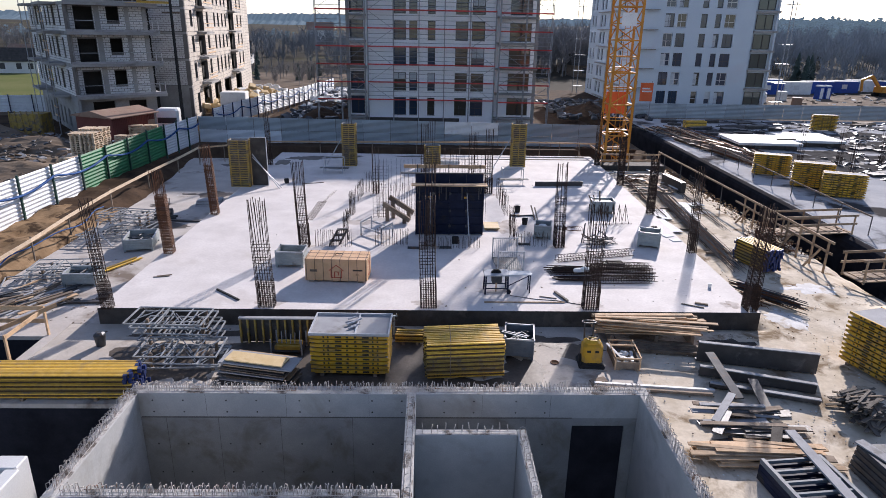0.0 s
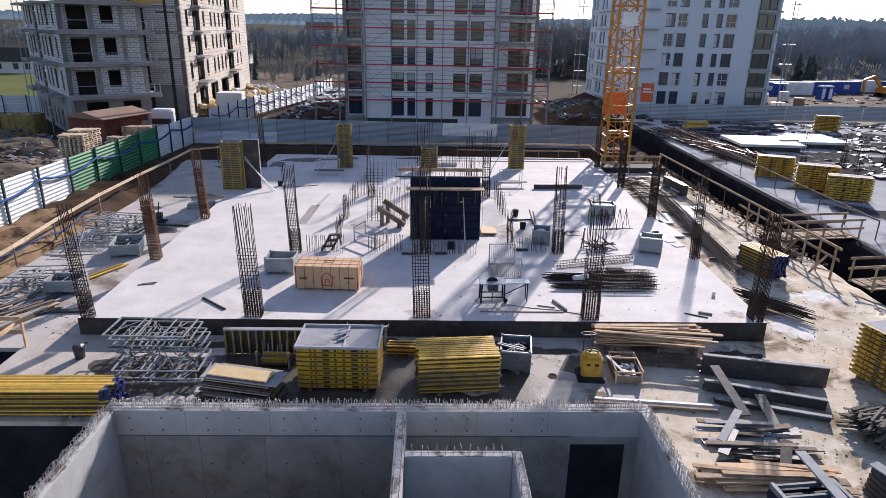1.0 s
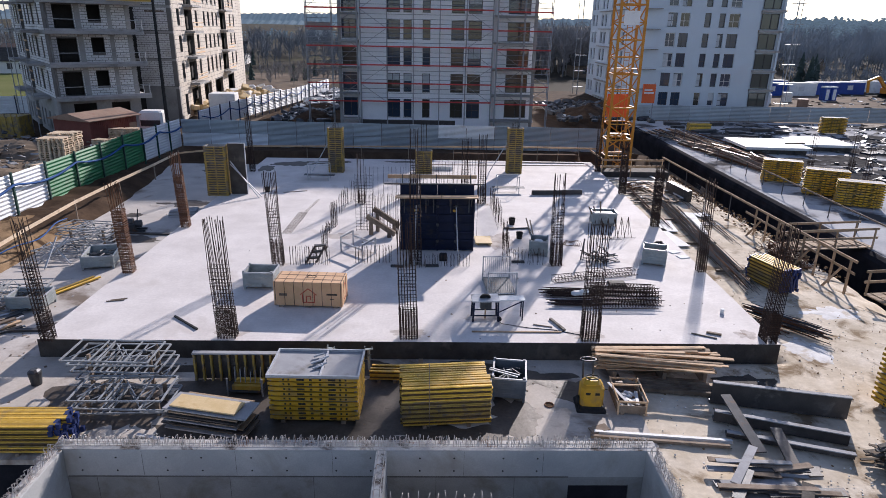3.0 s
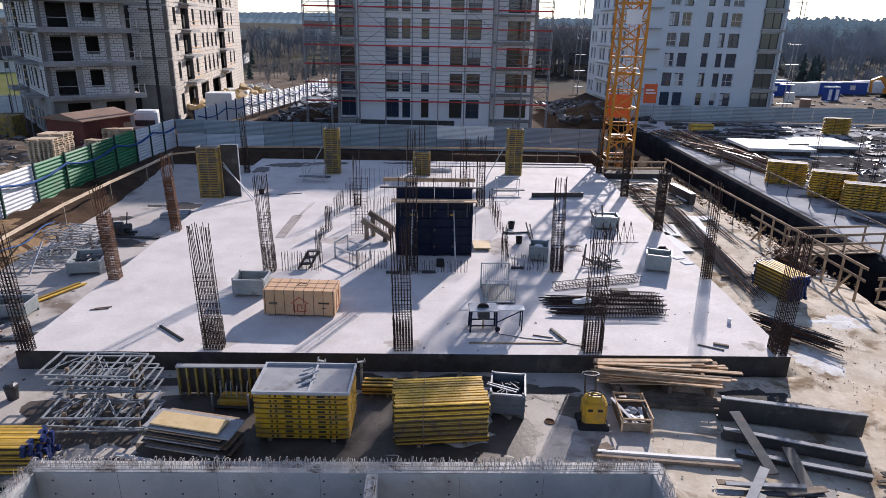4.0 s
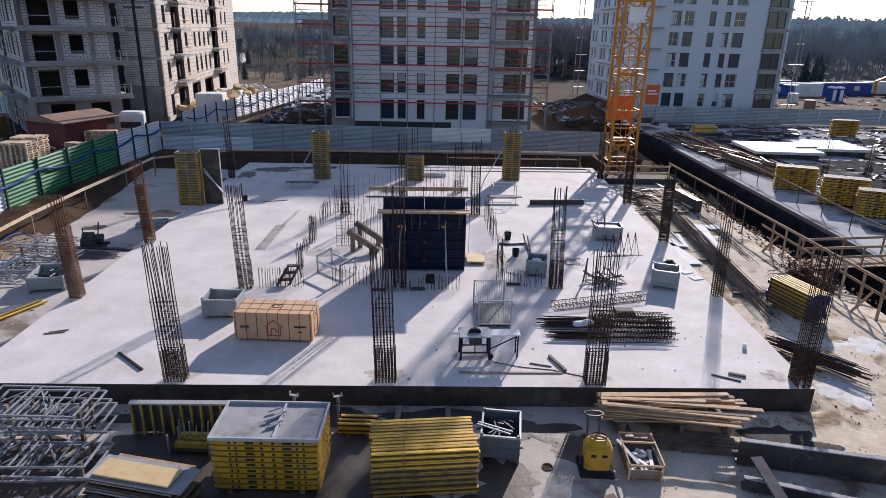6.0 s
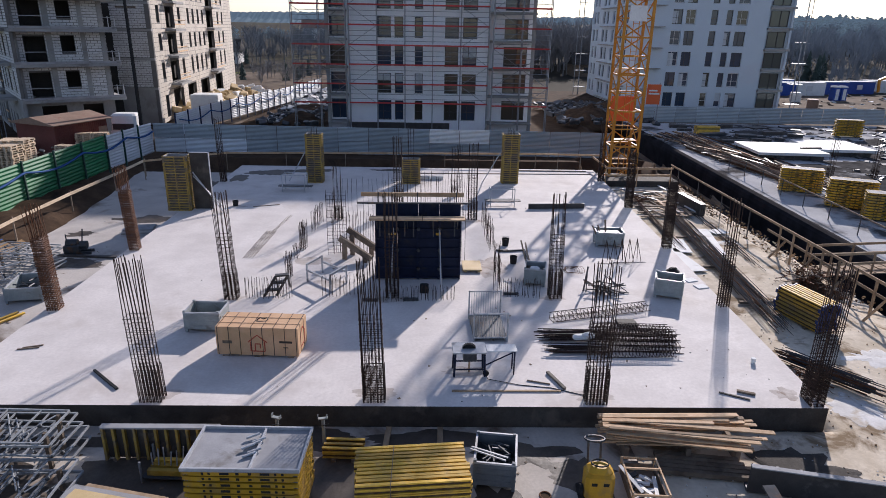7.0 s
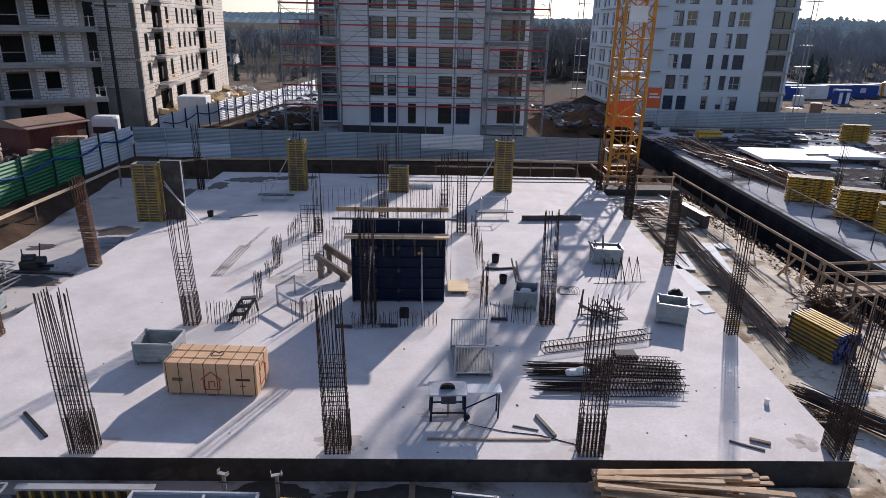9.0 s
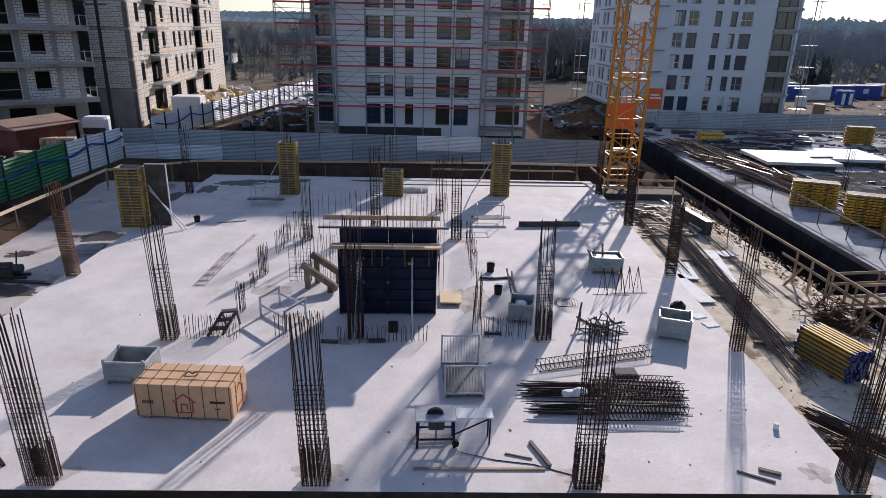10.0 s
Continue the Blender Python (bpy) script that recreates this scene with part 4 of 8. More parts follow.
def fence(name, pts, bay, height, mats, post_mat, label, rows=1, hose=False):
    """A sheet fence along pts (x, y, z of its foot); mats(i) gives each bay's sheet."""
    t = thing(name, pts[0], 0, label, "fence")
    o0 = Vector(pts[0])
    store = {}
    k = 0
    for p, q in zip(pts, pts[1:]):
        p, q = Vector(p), Vector(q)
        n = max(1, round((q - p).to_2d().length / bay))
        for i in range(n):
            a, c = p.lerp(q, i / n), p.lerp(q, (i + 1) / n)
            w = (c - a).to_2d().length
            ang = math.degrees(math.atan2(c.y - a.y, c.x - a.x))
            for r in range(rows):
                mat = mats(k, r)
                key = (mat.name, round(w, 2))
                if key not in store:
                    store[key] = sheet_panel(w, height / rows - 0.02, "panel", mat)
                o = part("panel", store[key], None, t)
                zz = (a.z + c.z) / 2 + height / rows * r
                o.matrix_basis = Matrix.Translation(a - o0 + Vector((0, 0, zz - a.z))) @ pose(0, 0, 0, 0, 0, ang) @ pose(0, 0, 0, rnd.uniform(-1.2, 1.2), -math.degrees(math.atan2(c.z - a.z, w)), 0)
            if post_mat:
                b = Build()
                b.box(-0.05, -0.06, -0.4, 0.05, 0.05, height + 0.12)
                part("post", b, post_mat, t).matrix_basis = Matrix.Translation(a - o0) @ pose(0, -0.07, 0, 0, 0, ang) @ pose(0, -0.08, 0)
            k += 1
    return t


def left_mats(k, r):
    return FENCEW if k < 5 else (FENCEGR if k < 9 else FENCEW)


POSTG = surf("dark_green_post", (0.02, 0.06, 0.05), (0.03, 0.08, 0.06), 0.6, 2, 20, 0.0)
POSTB = surf("dark_blue_post", (0.02, 0.03, 0.07), (0.03, 0.045, 0.1), 0.6, 2, 20, 0.0)
fence("site_fence", [(-22.2, 2.4, -0.35), (-21.95, 17.95, -0.35), (-21.6, 30.4, -0.25), (-21.65, 38.4, -0.45)], 3.1, 2.45, left_mats, POSTG,
      "corrugated sheet fence in white and green panels on dark posts")
def rear_mats(k, r):
    return WHITEP if r and k in (9, 10) else (FENCEW if not r and k in (0, 1, 2) else FENCEG)


fence("site_fence", [(-21.6, 38.55, -0.48), (16.9, 38.55, -0.75)], 2.57, 2.42, rear_mats, None, "tall grey corrugated sheet fence behind the dig", 2)
fence("site_fence", [(26.6, 63.6, -0.75), (72, 64.5, -0.75)], 2.6, 1.95, lambda k, r: FENCEG, None, "long grey corrugated sheet fence beside the grey tower")
fence("site_fence", [(-23.0, 47, -0.6), (-22.0, 58, -0.6), (-19.5, 80, -1.0), (-18.2, 104, -1.4)], 2.6, 2.2, lambda k, r: FENCEW, POSTB, "white sheet fence on dark blue posts beside the unfinished building")
fence("site_fence", [(-66, 62, -1.4), (-50, 66, -1.4)], 2.6, 2.2, lambda k, r: FENCEW, POSTB, "white sheet fence at the edge of a lawn")
for at, q in ((0, 1),):
    b = Build()
    prev = None
    pts = []
    for i in range(100):
        y = 3 + i * 0.355
        x = -21.95 + 0.35 * min(max((y - 18) / 12.4, 0.0), 1.0)
        sag = abs(math.sin((y - 2.4) * math.pi / 6.2))
        pts.append((x + 0.14, y, -0.3 + 1.85 - 0.4 * sag))
    b.path(pts, 0.07, 6)
    solo("blue_hose", b, HOSE, "blue hose slung along the sheet fence", "hose")
b = Build()
pts = []
for i in range(110):
    u = i / 109
    y = 47.5 + 56 * u
    x = -22.9 + 0.95 * min((y - 47) / 11, 1) + 2.5 * min(max((y - 58) / 22, 0), 1) + 1.3 * max((y - 80) / 24, 0)
    pts.append((x + 0.14, y, -0.6 - 0.8 * max(u - 0.2, 0) + 1.6 - 0.5 * abs(math.sin(u * 24))))
b.path(pts, 0.06, 5)
solo("blue_hose", b, HOSE, "blue hose slung along the white fence", "hose")

# tower crane mast
crane = thing("tower_crane", (14.72, 30.25, -1.05), 0, "orange-yellow lattice mast of a tower crane on a concrete footing", "crane")
S, HM = 1.9, 2.5
b = Build()
b.box(-0.9, -0.9, -0.3, S + 0.9, S + 0.9, 0.45)
part("footing", b, EDGE, crane)
for x in (0, S):
    for y in (0, S):
        b = Build()
        b.box(x - 0.085, y - 0.085, 0.45, x + 0.085, y + 0.085, 38)
        part("chord", b, CRANEY, crane)
sec = Build()
for (xa, ya, xb, yb) in ((0, 0, S, 0), (S, 0, S, S), (S, S, 0, S), (0, S, 0, 0)):
    sec.bar((xa, ya, 0), (xb, yb, 0), 0.11, 0.11)
    sec.tube((xa, ya, 0), (xb, yb, HM / 2), 0.05, 6)
    sec.tube((xb, yb, HM / 2), (xa, ya, HM), 0.05, 6)
    sec.bar((xa, ya, HM / 2), (xb, yb, HM / 2), 0.08, 0.08)
sec = sec.mesh("lattice", CRANEY)
for k in range(15):
    part("lattice", sec, None, crane).matrix_basis = pose(0, 0, 0.5 + k * HM)
b = Build()
for k in range(60):
    b.tube((0.7, 0.35, 0.6 + 0.6 * k), (1.1, 0.35, 0.6 + 0.6 * k), 0.02, 4)
b.tube((0.7, 0.35, 0.5), (0.7, 0.35, 37), 0.025, 4), b.tube((1.1, 0.35, 0.5), (1.1, 0.35, 37), 0.025, 4)
part("ladder", b, CRANEY, crane)
for k in range(7):
    b = Build()
    b.box(0.15, 0.15, 3.4 + k * 5, S - 0.15, S - 0.9, 3.45 + k * 5)
    part("landing", b, CRANEY, crane)
b = Build()
b.box(0.25, -0.14, 11.55, 1.42, -0.1, 12.55)
part("sign_board", b, WHITEP, crane, "white sign board")
b = Build()
b.box(0.12, S - 0.13, 4.6, S - 0.12, S - 0.1, 6.4)
part("banner", b, ORANGE, crane, "orange banner sheet")
b = Build()
b.box(0.3, S + 0.1, 7.5, 1.4, S + 0.6, 8.3)
part("switch_box", b, WHITEP, crane)
b = Build()
b.box(0.6, 0, 0, 2.2, 0.12, 2.3)
sg = solo("red_banner", b, ORANGE, "orange-red banner hung by the crane", "banner", at=(26.6, 61.0, 1.7))
for z0, w in ((1.5, 1.0), (1.15, 1.25)):
    b = Build()
    b.box(0.8, -0.012, z0, 0.8 + w, -0.001, z0 + 0.18)
    part("lettering_bar", b, WHITEP, sg)
b = Build()
b.tube((0.1, 0.2, -3.2), (0.1, 0.2, 2.5), 0.06, 6), b.tube((2.1, 0.2, -3.2), (2.1, 0.2, 2.5), 0.06, 6)
part("post", b, SCAFF, sg)


def pallet_mesh():
    b = Build()
    for i in range(6):
        b.box(0, i * 0.135, 0.12, 1.2, i * 0.135 + 0.1, 0.142)
    for x in (0, 0.53, 1.06):
        b.box(x, 0, 0.1, x + 0.14, 0.78, 0.12)
        for y in (0, 0.32, 0.64):
            b.box(x, y, 0.022, x + 0.14, y + 0.12, 0.1)
    for y in (0, 0.32, 0.64):
        b.box(0, y, 0, 1.2, y + 0.12, 0.022)
    return b.mesh("pallet", PALLETW)


PALLET = pallet_mesh()


def pallet_stack(x, y, z, n, turn=0.0, scale=1.0):
    for k in range(n):
        o = new("pallet", PALLET)
        o.matrix_basis = pose(x + rnd.uniform(-.03, .03), y + rnd.uniform(-.03, .03), z + 0.143 * k, 0, 0, turn + rnd.uniform(-2, 2))
        tagged(o, "stacked raw wooden pallet behind the fence", "pallet", "pallet stacks")


for x, y, n, turn in ((-24.15, 22.5, 21, 90), (-23.3, 22.65, 21, 90), (-24.15, 23.75, 22, 90), (-23.3, 23.9, 22, 90), (-23.9, 20.3, 12, 86), (-27.6, 34.4, 10, -14), (-26.4, 35.0, 10, -10), (-28.2, 38.6, 13, 16), (-27.0, 39.0, 13, 14)):
    pallet_stack(x, y, outer_z(x, y) - 0.02, n, turn)

# site shed
shed = thing("site_shed", (-29.0, 37.2, -0.85), 68, "oxide-red sheet metal shed with a rusty flat roof", "shed")
b = Build()
b.chamfer(0, 0, 0, 5.2, 4.4, 2.6, 0.03)
part("wall", b, REDSHED, shed)
for i in range(25):
    b = Build()
    b.box(0.1 + i * 0.2, -0.03, 0.1, 0.16 + i * 0.2, -0.001, 2.5)
    part("rib", b, REDSHED, shed)
b = Build()
b.add([(-0.3, -0.35, 2.64), (5.5, -0.35, 2.67), (5.5, 2.2, 3.2), (-0.3, 2.2, 3.18), (5.5, 4.75, 2.7), (-0.3, 4.75, 2.7),
       (-0.3, -0.35, 2.58), (5.5, -0.35, 2.6), (5.5, 4.75, 2.61), (-0.3, 4.75, 2.61)],
      [(0, 1, 2, 3), (3, 2, 4, 5), (0, 6, 7, 1), (5, 4, 8, 9), (1, 7, 8, 4, 2), (0, 3, 5, 9, 6), (6, 9, 8, 7)])
part("roof", b, RUSTROOF, shed)
b = Build()
b.box(4.22, -0.06, 0.05, 5.08, -0.032, 2.0)
part("door", b, RUSTROOF, shed)
t = thing("covered_van", (-28.3, 44.9, -1.15), 2, "white van with dark windows behind the fence", "van")
b = Build()
b.chamfer(0, 0, 0.3, 3.2, 1.8, 1.4, 0.12)
b.chamfer(0.1, 0.1, 1.4, 2.4, 1.7, 2.9, 0.2)
part("body", b, WHITEP, t)
b = Build()
b.box(0.3, -0.02, 1.45, 2.2, 0.1, 2.0)
part("window", b, FRAMEW, t)
for x in (0.6, 2.6):
    b = Build()
    b.tube((x, -0.05, 0.32), (x, 0.2, 0.32), 0.32, 12)
    part("wheel", b, RUBBER, t)
t = thing("waste_container", (-43.6, 45.5, -1.6), 2, "dull yellow steel waste container", "container")
b = Build()
b.chamfer(0, 0, 0.1, 3.3, 2.2, 2.5, 0.05)
part("body", b, OLDYELLOW, t)
for i in range(6):
    b = Build()
    b.box(0.1 + i * 0.6, -0.07, 0.1, 0.2 + i * 0.6, -0.001, 2.8)
    part("rib", b, OLDYELLOW, t)
# lamp pole
b = Build()
b.tube((0, 0, 0), (0.0, 0, 13.5), 0.19, 8, 0.13)
pl = solo("utility_pole", b, RUBBER, "dark wooden utility pole beside the fence", "pole", at=(-25.6, 45.5, -1.2))
b = Build()
b.box(-0.9, -0.06, 12.2, 0.9, 0.06, 12.35)
part("cross_arm", b, OLDWOOD, pl)


def heap(name, label, cx, cy, cz, rx, ry, h, material, seed, n=16, rough=0.35):
    """A lumpy low mound."""
    b = Build()
    for j in range(n + 1):
        for i in range(n + 1):
            u, v = i / n * 2 - 1, j / n * 2 - 1
            r = math.hypot(u, v)
            z = max(0.0, 1 - r ** 1.6)
            q = noise.noise(Vector((u * 2.3 + seed, v * 2.3, seed))) * rough + noise.noise(Vector((u * 6 + seed, v * 6, seed))) * rough * 0.5
            b.v.append((u * rx, v * ry, (z * (1 + q) * h) - 0.15))
    b.f = [(j * (n + 1) + i, j * (n + 1) + i + 1, (j + 1) * (n + 1) + i + 1, (j + 1) * (n + 1) + i) for j in range(n) for i in range(n)]
    return solo(name, b, material, label, "heap", "", "", (cx, cy, cz))


for i, (x, y, rx, ry, h, m, lab) in enumerate(((22, 68, 5, 6, 2.2, DARKEARTH, "heap of dark dug soil by the tower"), (26, 76, 5, 7, 2.0, DARKEARTH, "heap of dark soil and rubble"),
        (-14, 62, 4, 6, 1.6, DARKEARTH, "heap of dark rubble beside the white tower"), (-15, 72, 5, 8, 1.4, DARKEARTH, "long heap of dark rubble"),
        (-34, 34, 6, 4, 1.4, DIRT, "heap of brown soil by the shed"), (-40, 30, 5, 5, 1.6, DIRT, "heap of dark waste soil"), (-42, 38, 6, 4, 1.8, DIRT, "heap of brown soil"),
        (-30, 24, 4, 3, 0.7, DIRT, "low heap of tipped soil"))):
    heap("soil_mound", lab, x, y, outer_z(x, y) if y < 60 else -1.5, rx, ry, h, m, i * 3.7)


def scatter(name, label, cat, spots, material, n, size, seed, flat=0.4, kind="stuff"):
    """Loose debris: many small odd-shaped pieces lying about."""
    r = random.Random(seed)
    b = Build()
    for _ in range(n):
        x0, y0, x1, y1, z = r.choice(spots)
        x, y = r.uniform(x0, x1), r.uniform(y0, y1)
        s = r.uniform(size * 0.4, size)
        m = pose(x, y, z + s * flat * 0.3, r.uniform(-25, 25), r.uniform(-25, 25), r.uniform(0, 360))
        b.chamfer(-s / 2, -s * r.uniform(0.2, 0.6), -s * flat / 2, s / 2, s * r.uniform(0.2, 0.6), s * flat / 2, s * 0.08, m)
    return tagged(new(name, b.mesh(name, material)), label, cat, kind=kind)


scatter("rubble", "pale rubble and packs of material by the white tower", "rubble", [(18, 62, 29, 80, -0.9), (-18, 60, -13, 90, -1.0)], WHITEC, 160, 1.0, 5)
scatter("rubble", "dark rubble and scrap by the towers", "rubble", [(17, 60, 30, 84, -0.6), (-18, 58, -12, 95, -0.9)], STEEL, 260, 1.3, 6)
scatter("material_packs", "wrapped packs of insulation along the fence", "packs", [(-33, 66, -25, 100, -0.9), (-30, 64, -24, 84, -0.4)], PLY, 90, 1.8, 7, 0.5)
scatter("material_packs", "white wrapped packs along the fence", "packs", [(-33, 66, -24, 100, -0.7), (-18.5, 70, -14, 100, -1.0)], WHITEP, 70, 1.7, 8, 0.5)
scatter("rubble", "scrap and boards strewn behind the fence", "rubble", [(-48, 18, -24, 40, 0.0)], OLDWOOD, 320, 0.7, 9, 0.12)
scatter("rubble", "dark scrap and clods behind the fence", "rubble", [(-48, 18, -24, 40, 0.0), (-46, 26, -30, 40, 0.3)], STEEL, 200, 0.4, 11, 0.3)
scatter("rubble", "pale scrap strewn behind the fence", "rubble", [(-46, 22, -27, 40, -0.1)], PLYGREY, 70, .9, 10, 0.15)
b = Build()
b.chamfer(0, 0, 0, 3.2, 2.6, 2.6, 0.08)
solo("white_cabin", b, WHITEP, "white wrapped pack of panels by the fence", "pack", at=(-27.0, 62.5, -0.8), turn=5)
b = Build()
b.box(-9.3, 0, 0, 6.8, 1.2, 0.9)
solo("dark_membrane", b, RUBBER, "black membrane bank at the foot of the tower", "membrane", at=(1.5, 55.0, -2.3))


# ---- loose things on the slab ----
def wire(b, pts, r=0.006, n=4):
    return b.path([Vector(p) for p in pts], r, n)


# strapped crate
crate = thing("shipping_crate", (-5.08, 2.53, 0), -3.0, "large pale board crate with dark straps and a red house print", "crate")
CL, CD, CH = 2.57, 1.1, 1.02
b = Build()
b.chamfer(0, 0, 0.08, CL, CD, CH, 0.012)
part("body", b, CRATE, crate)
for x in (0.15, 1.15, 2.2):
    b = Build()
    b.box(x, 0.02, 0, x + 0.2, CD - 0.02, 0.079)
    part("skid", b, OLDWOOD, crate)
for i in range(8):
    x = 0.06 + i * (CL - 0.12) / 7
    b = Build()
    for p in ((x - .009, -.008, .08, x + .009, -.001, CH + .006), (x - .009, CD + .001, .08, x + .009, CD + .008, CH + .006), (x - .009, -.008, CH + .001, x + .009, CD + .008, CH + .008)):
        b.box(*p)
    part("strap", b, STRAP, crate)
for y in (0.3, 0.72):
    b = Build()
    b.box(-.008, y - .008, CH + .0085, CL + .008, y + .008, CH + .015), b.box(-.008, y - .012, .08, -.001, y + .012, CH + .008), b.box(CL + .001, y - .012, .08, CL + .008, y + .012, CH + .008)
    part("strap", b, STRAP, crate)
b = Build()
hx, hz = 1.3, 0.22
for p, q in (((hx - .22, hz), (hx - .22, hz + .32)), ((hx + .22, hz), (hx + .22, hz + .32)), ((hx - .3, hz + .3), (hx, hz + .55)), ((hx + .3, hz + .3), (hx, hz + .55)),
             ((hx - .22, hz), (hx + .22, hz)), ((hx - .08, hz), (hx - .08, hz + .25)), ((hx + .08, hz + .25), (hx - .08, hz + .25)), ((hx + .08, hz + .25), (hx + .08, hz + .1))):
    b.bar((p[0], -0.003, p[1]), (q[0], -0.003, q[1]), 0.005, 0.035, (0, 1, 0) if False else (0, 0, 1) if p[1] == q[1] else (1, 0, 0))
part("house_print", b, REDPRINT, crate, "red printed house outline")
b = Build()
b.box(1.98, -0.006, 0.52, 2.38, -0.001, 0.59), b.box(2.1, -0.006, 0.35, 2.25, -0.001, 0.38)
part("print_bar", b, STRAP, crate)
b = Build()
b.box(0.2, -0.006, 0.46, 0.5, -0.001, 0.56)
part("print_bar", b, OLDWOOD, crate)
b = Build()
for p, q in (((.25, .25), (.25, .6)), ((.75, .25), (.75, .6)), ((.2, .6), (.5, .85)), ((.8, .6), (.5, .85)), ((.25, .25), (.75, .25))):
    b.bar((CL + .003, p[0] + .05, p[1]), (CL + .003, q[0] + .05, q[1]), 0.005, 0.04, (0, 1, 0) if p[0] == q[0] else (0, 0, 1))
part("house_print", b, REDPRINT, crate, "red printed house outline")
b = Build()
wire(b, [(1.15, .55, CH + .01), (1.25, .6, CH + .07), (1.35, .55, CH + .04), (1.45, .62, CH + .06), (1.5, .55, CH + .02)], 0.018, 5)
part("lifting_loop", b, STRAP, crate)


def steel_bin(name, at, turn, sx, sy, h, label, fill=None, material=GREYBIN):
    """Open sheet-steel bin: pressed walls, rim, corner posts, feet, dark inside."""
    t = thing(name, at, turn, label, "bin", "steel bins on the slab")
    w = 0.03
    for x0, y0, x1, y1 in ((0, 0, sx, w), (0, sy - w, sx, sy), (0, w + .001, w, sy - w - .001), (sx - w, w + .001, sx, sy - w - .001)):
        b = Build()
        b.box(x0, y0, 0.12, x1, y1, h - 0.03)
        along = x1 - x0 > y1 - y0
        for k in range(3):
            z = 0.2 + k * (h - 0.25) / 3
            if along:
                yy = y0 - 0.015 if y0 == 0 else y1
                b.box(x0 + .05, yy, z, x1 - .05, yy + 0.015, z + 0.07)
            else:
                xx = x0 - 0.015 if x0 == 0 else x1
                b.box(xx, y0 + .05, z, xx + 0.015, y1 - .05, z + 0.07)
        part("side", b, material, t)
    b = Build()
    for x0, y0, x1, y1 in ((-.02, -.02, sx + .02, .03), (-.02, sy - .03, sx + .02, sy + .02), (-.02, .031, .03, sy - .031), (sx - .03, .031, sx + .02, sy - .031)):
        b.box(x0, y0, h - 0.029, x1, y1, h + 0.02)
    part("rim", b, GALV, t)
    for x in (0, sx - .08):
        for y in (0, sy - .08):
            b = Build()
            b.box(x, y, 0, x + .08, y + .08, .119), b.box(x - .015, y - .015, .121, x + .06, y + .06, h + .07)
            part("foot", b, material, t)
    b = Build()
    b.box(w + .002, w + .002, .14, sx - w - .002, sy - w - .002, .2)
    part("base", b, STEEL, t)
    if fill:
        r = random.Random(sum(map(ord, label)))
        for k in range(14):
            b = Build()
            x, y = r.uniform(.15, sx - .15), r.uniform(.15, sy - .15)
            L = r.uniform(.15, .4)
            a = r.uniform(0, 6.28)
            b.tube((max(.08, min(sx - .08, x - L * math.cos(a))), max(.08, min(sy - .08, y - L * math.sin(a))), .25 + .02 * k),
                   (max(.08, min(sx - .08, x + L * math.cos(a))), max(.08, min(sy - .08, y + L * math.sin(a))), .27 + .022 * k), r.uniform(.015, .04), 6)
            part("scrap", b, fill, t)
    return t


steel_bin("steel_bin", (10.35, 7.45, 0), -20, 1.05, 0.9, 0.78, "grey sheet-steel bin with a rim, full of small fittings", STEEL)
b2 = steel_bin("steel_bin", (9.57, 13.45, 0), -4, 1.3, 0.9, 0.72, "grey steel bin with boards sticking out", None)
for p, q in (((.1, .3, .4), (-.25, .1, 1.05)), ((.5, .4, .4), (.42, .5, 1.25)), ((.3, .5, .4), (.1, .6, .95))):
    b = Build()
    b.bar(p, q, 0.1, 0.03)
    part("board", b, OLDWOOD, b2)
b = Build()
b.chamfer(.1, .1, .4, 1.2, .8, .66, .05)
part("filling", b, STEEL, b2)
b3 = steel_bin("steel_bin", (5.38, 8.55, 0), -12, 0.85, 0.95, 0.72, "grey steel bin with long laths leaning out", STEEL)
for p, q in (((.15, .5, .4), (-.35, 2.6, 1.05)), ((.25, .5, .4), (-.15, 2.5, 1.0))):
    b = Build()
    b.bar(p, q, .06, .04)
    part("lath", b, OLDWOOD, b3)
b = Build()
b.chamfer(.2, .2, .5, .6, .6, .68, .06)
part("white_bag", b, WHITEP, b3)
steel_bin("steel_bin", (-6.66, 4.15, 0), -2, 1.2, 0.95, 0.72, "pale grey steel bin beside the crate", None)

# site table saw
saw = thing("table_saw", (2.32, 1.35, 0), 2, "site table saw with steel top, blue legs and side table", "saw")
b = Build()
b.chamfer(-.08, -.08, .80, .92, .62, .84, .01)
part("table_top", b, GALV, saw)
b = Build()
b.chamfer(.93, .05, .79, 1.85, .5, .82, .008)
part("side_table", b, WHITEP, saw)
for x in (0, .86):
    for y in (0, .52):
        b = Build()
        b.bar((x + (.03 if x else -.03), y, 0), (x, y, .8), .06, .06)
        part("leg", b, NAVY, saw)
b = Build()
b.bar((1.78, .1, 0), (1.78, .1, .79), .04, .04), b.bar((1.78, .45, 0), (1.78, .45, .79), .04, .04)
part("prop_leg", b, NAVY, saw)
b = Build()
b.bar((0, 0, .25), (.86, 0, .25), .04, .04), b.bar((0, .52, .25), (.86, .52, .25), .04, .04), b.bar((.86, .1, .3), (1.75, .1, .76), .03, .03)
part("stretcher", b, NAVY, saw)
b = Build()
b.chamfer(.25, .1, .45, .65, .45, .79, .03)
part("motor", b, STEEL, saw)
b = Build()
for k in range(10):
    a = math.pi * k / 9
    b.box(.42 + .17 * math.cos(a) - .03, .2, .84, .42 + .17 * math.cos(a) + .03, .3, .845 + .13 * math.sin(a) + .01)
part("blade_guard", b, RUBBER, saw)
b = Build()
b.tube((.45, .3, 0), (.45, .3, .45), .03, 6)
part("dust_pipe", b, TIMBER, saw)
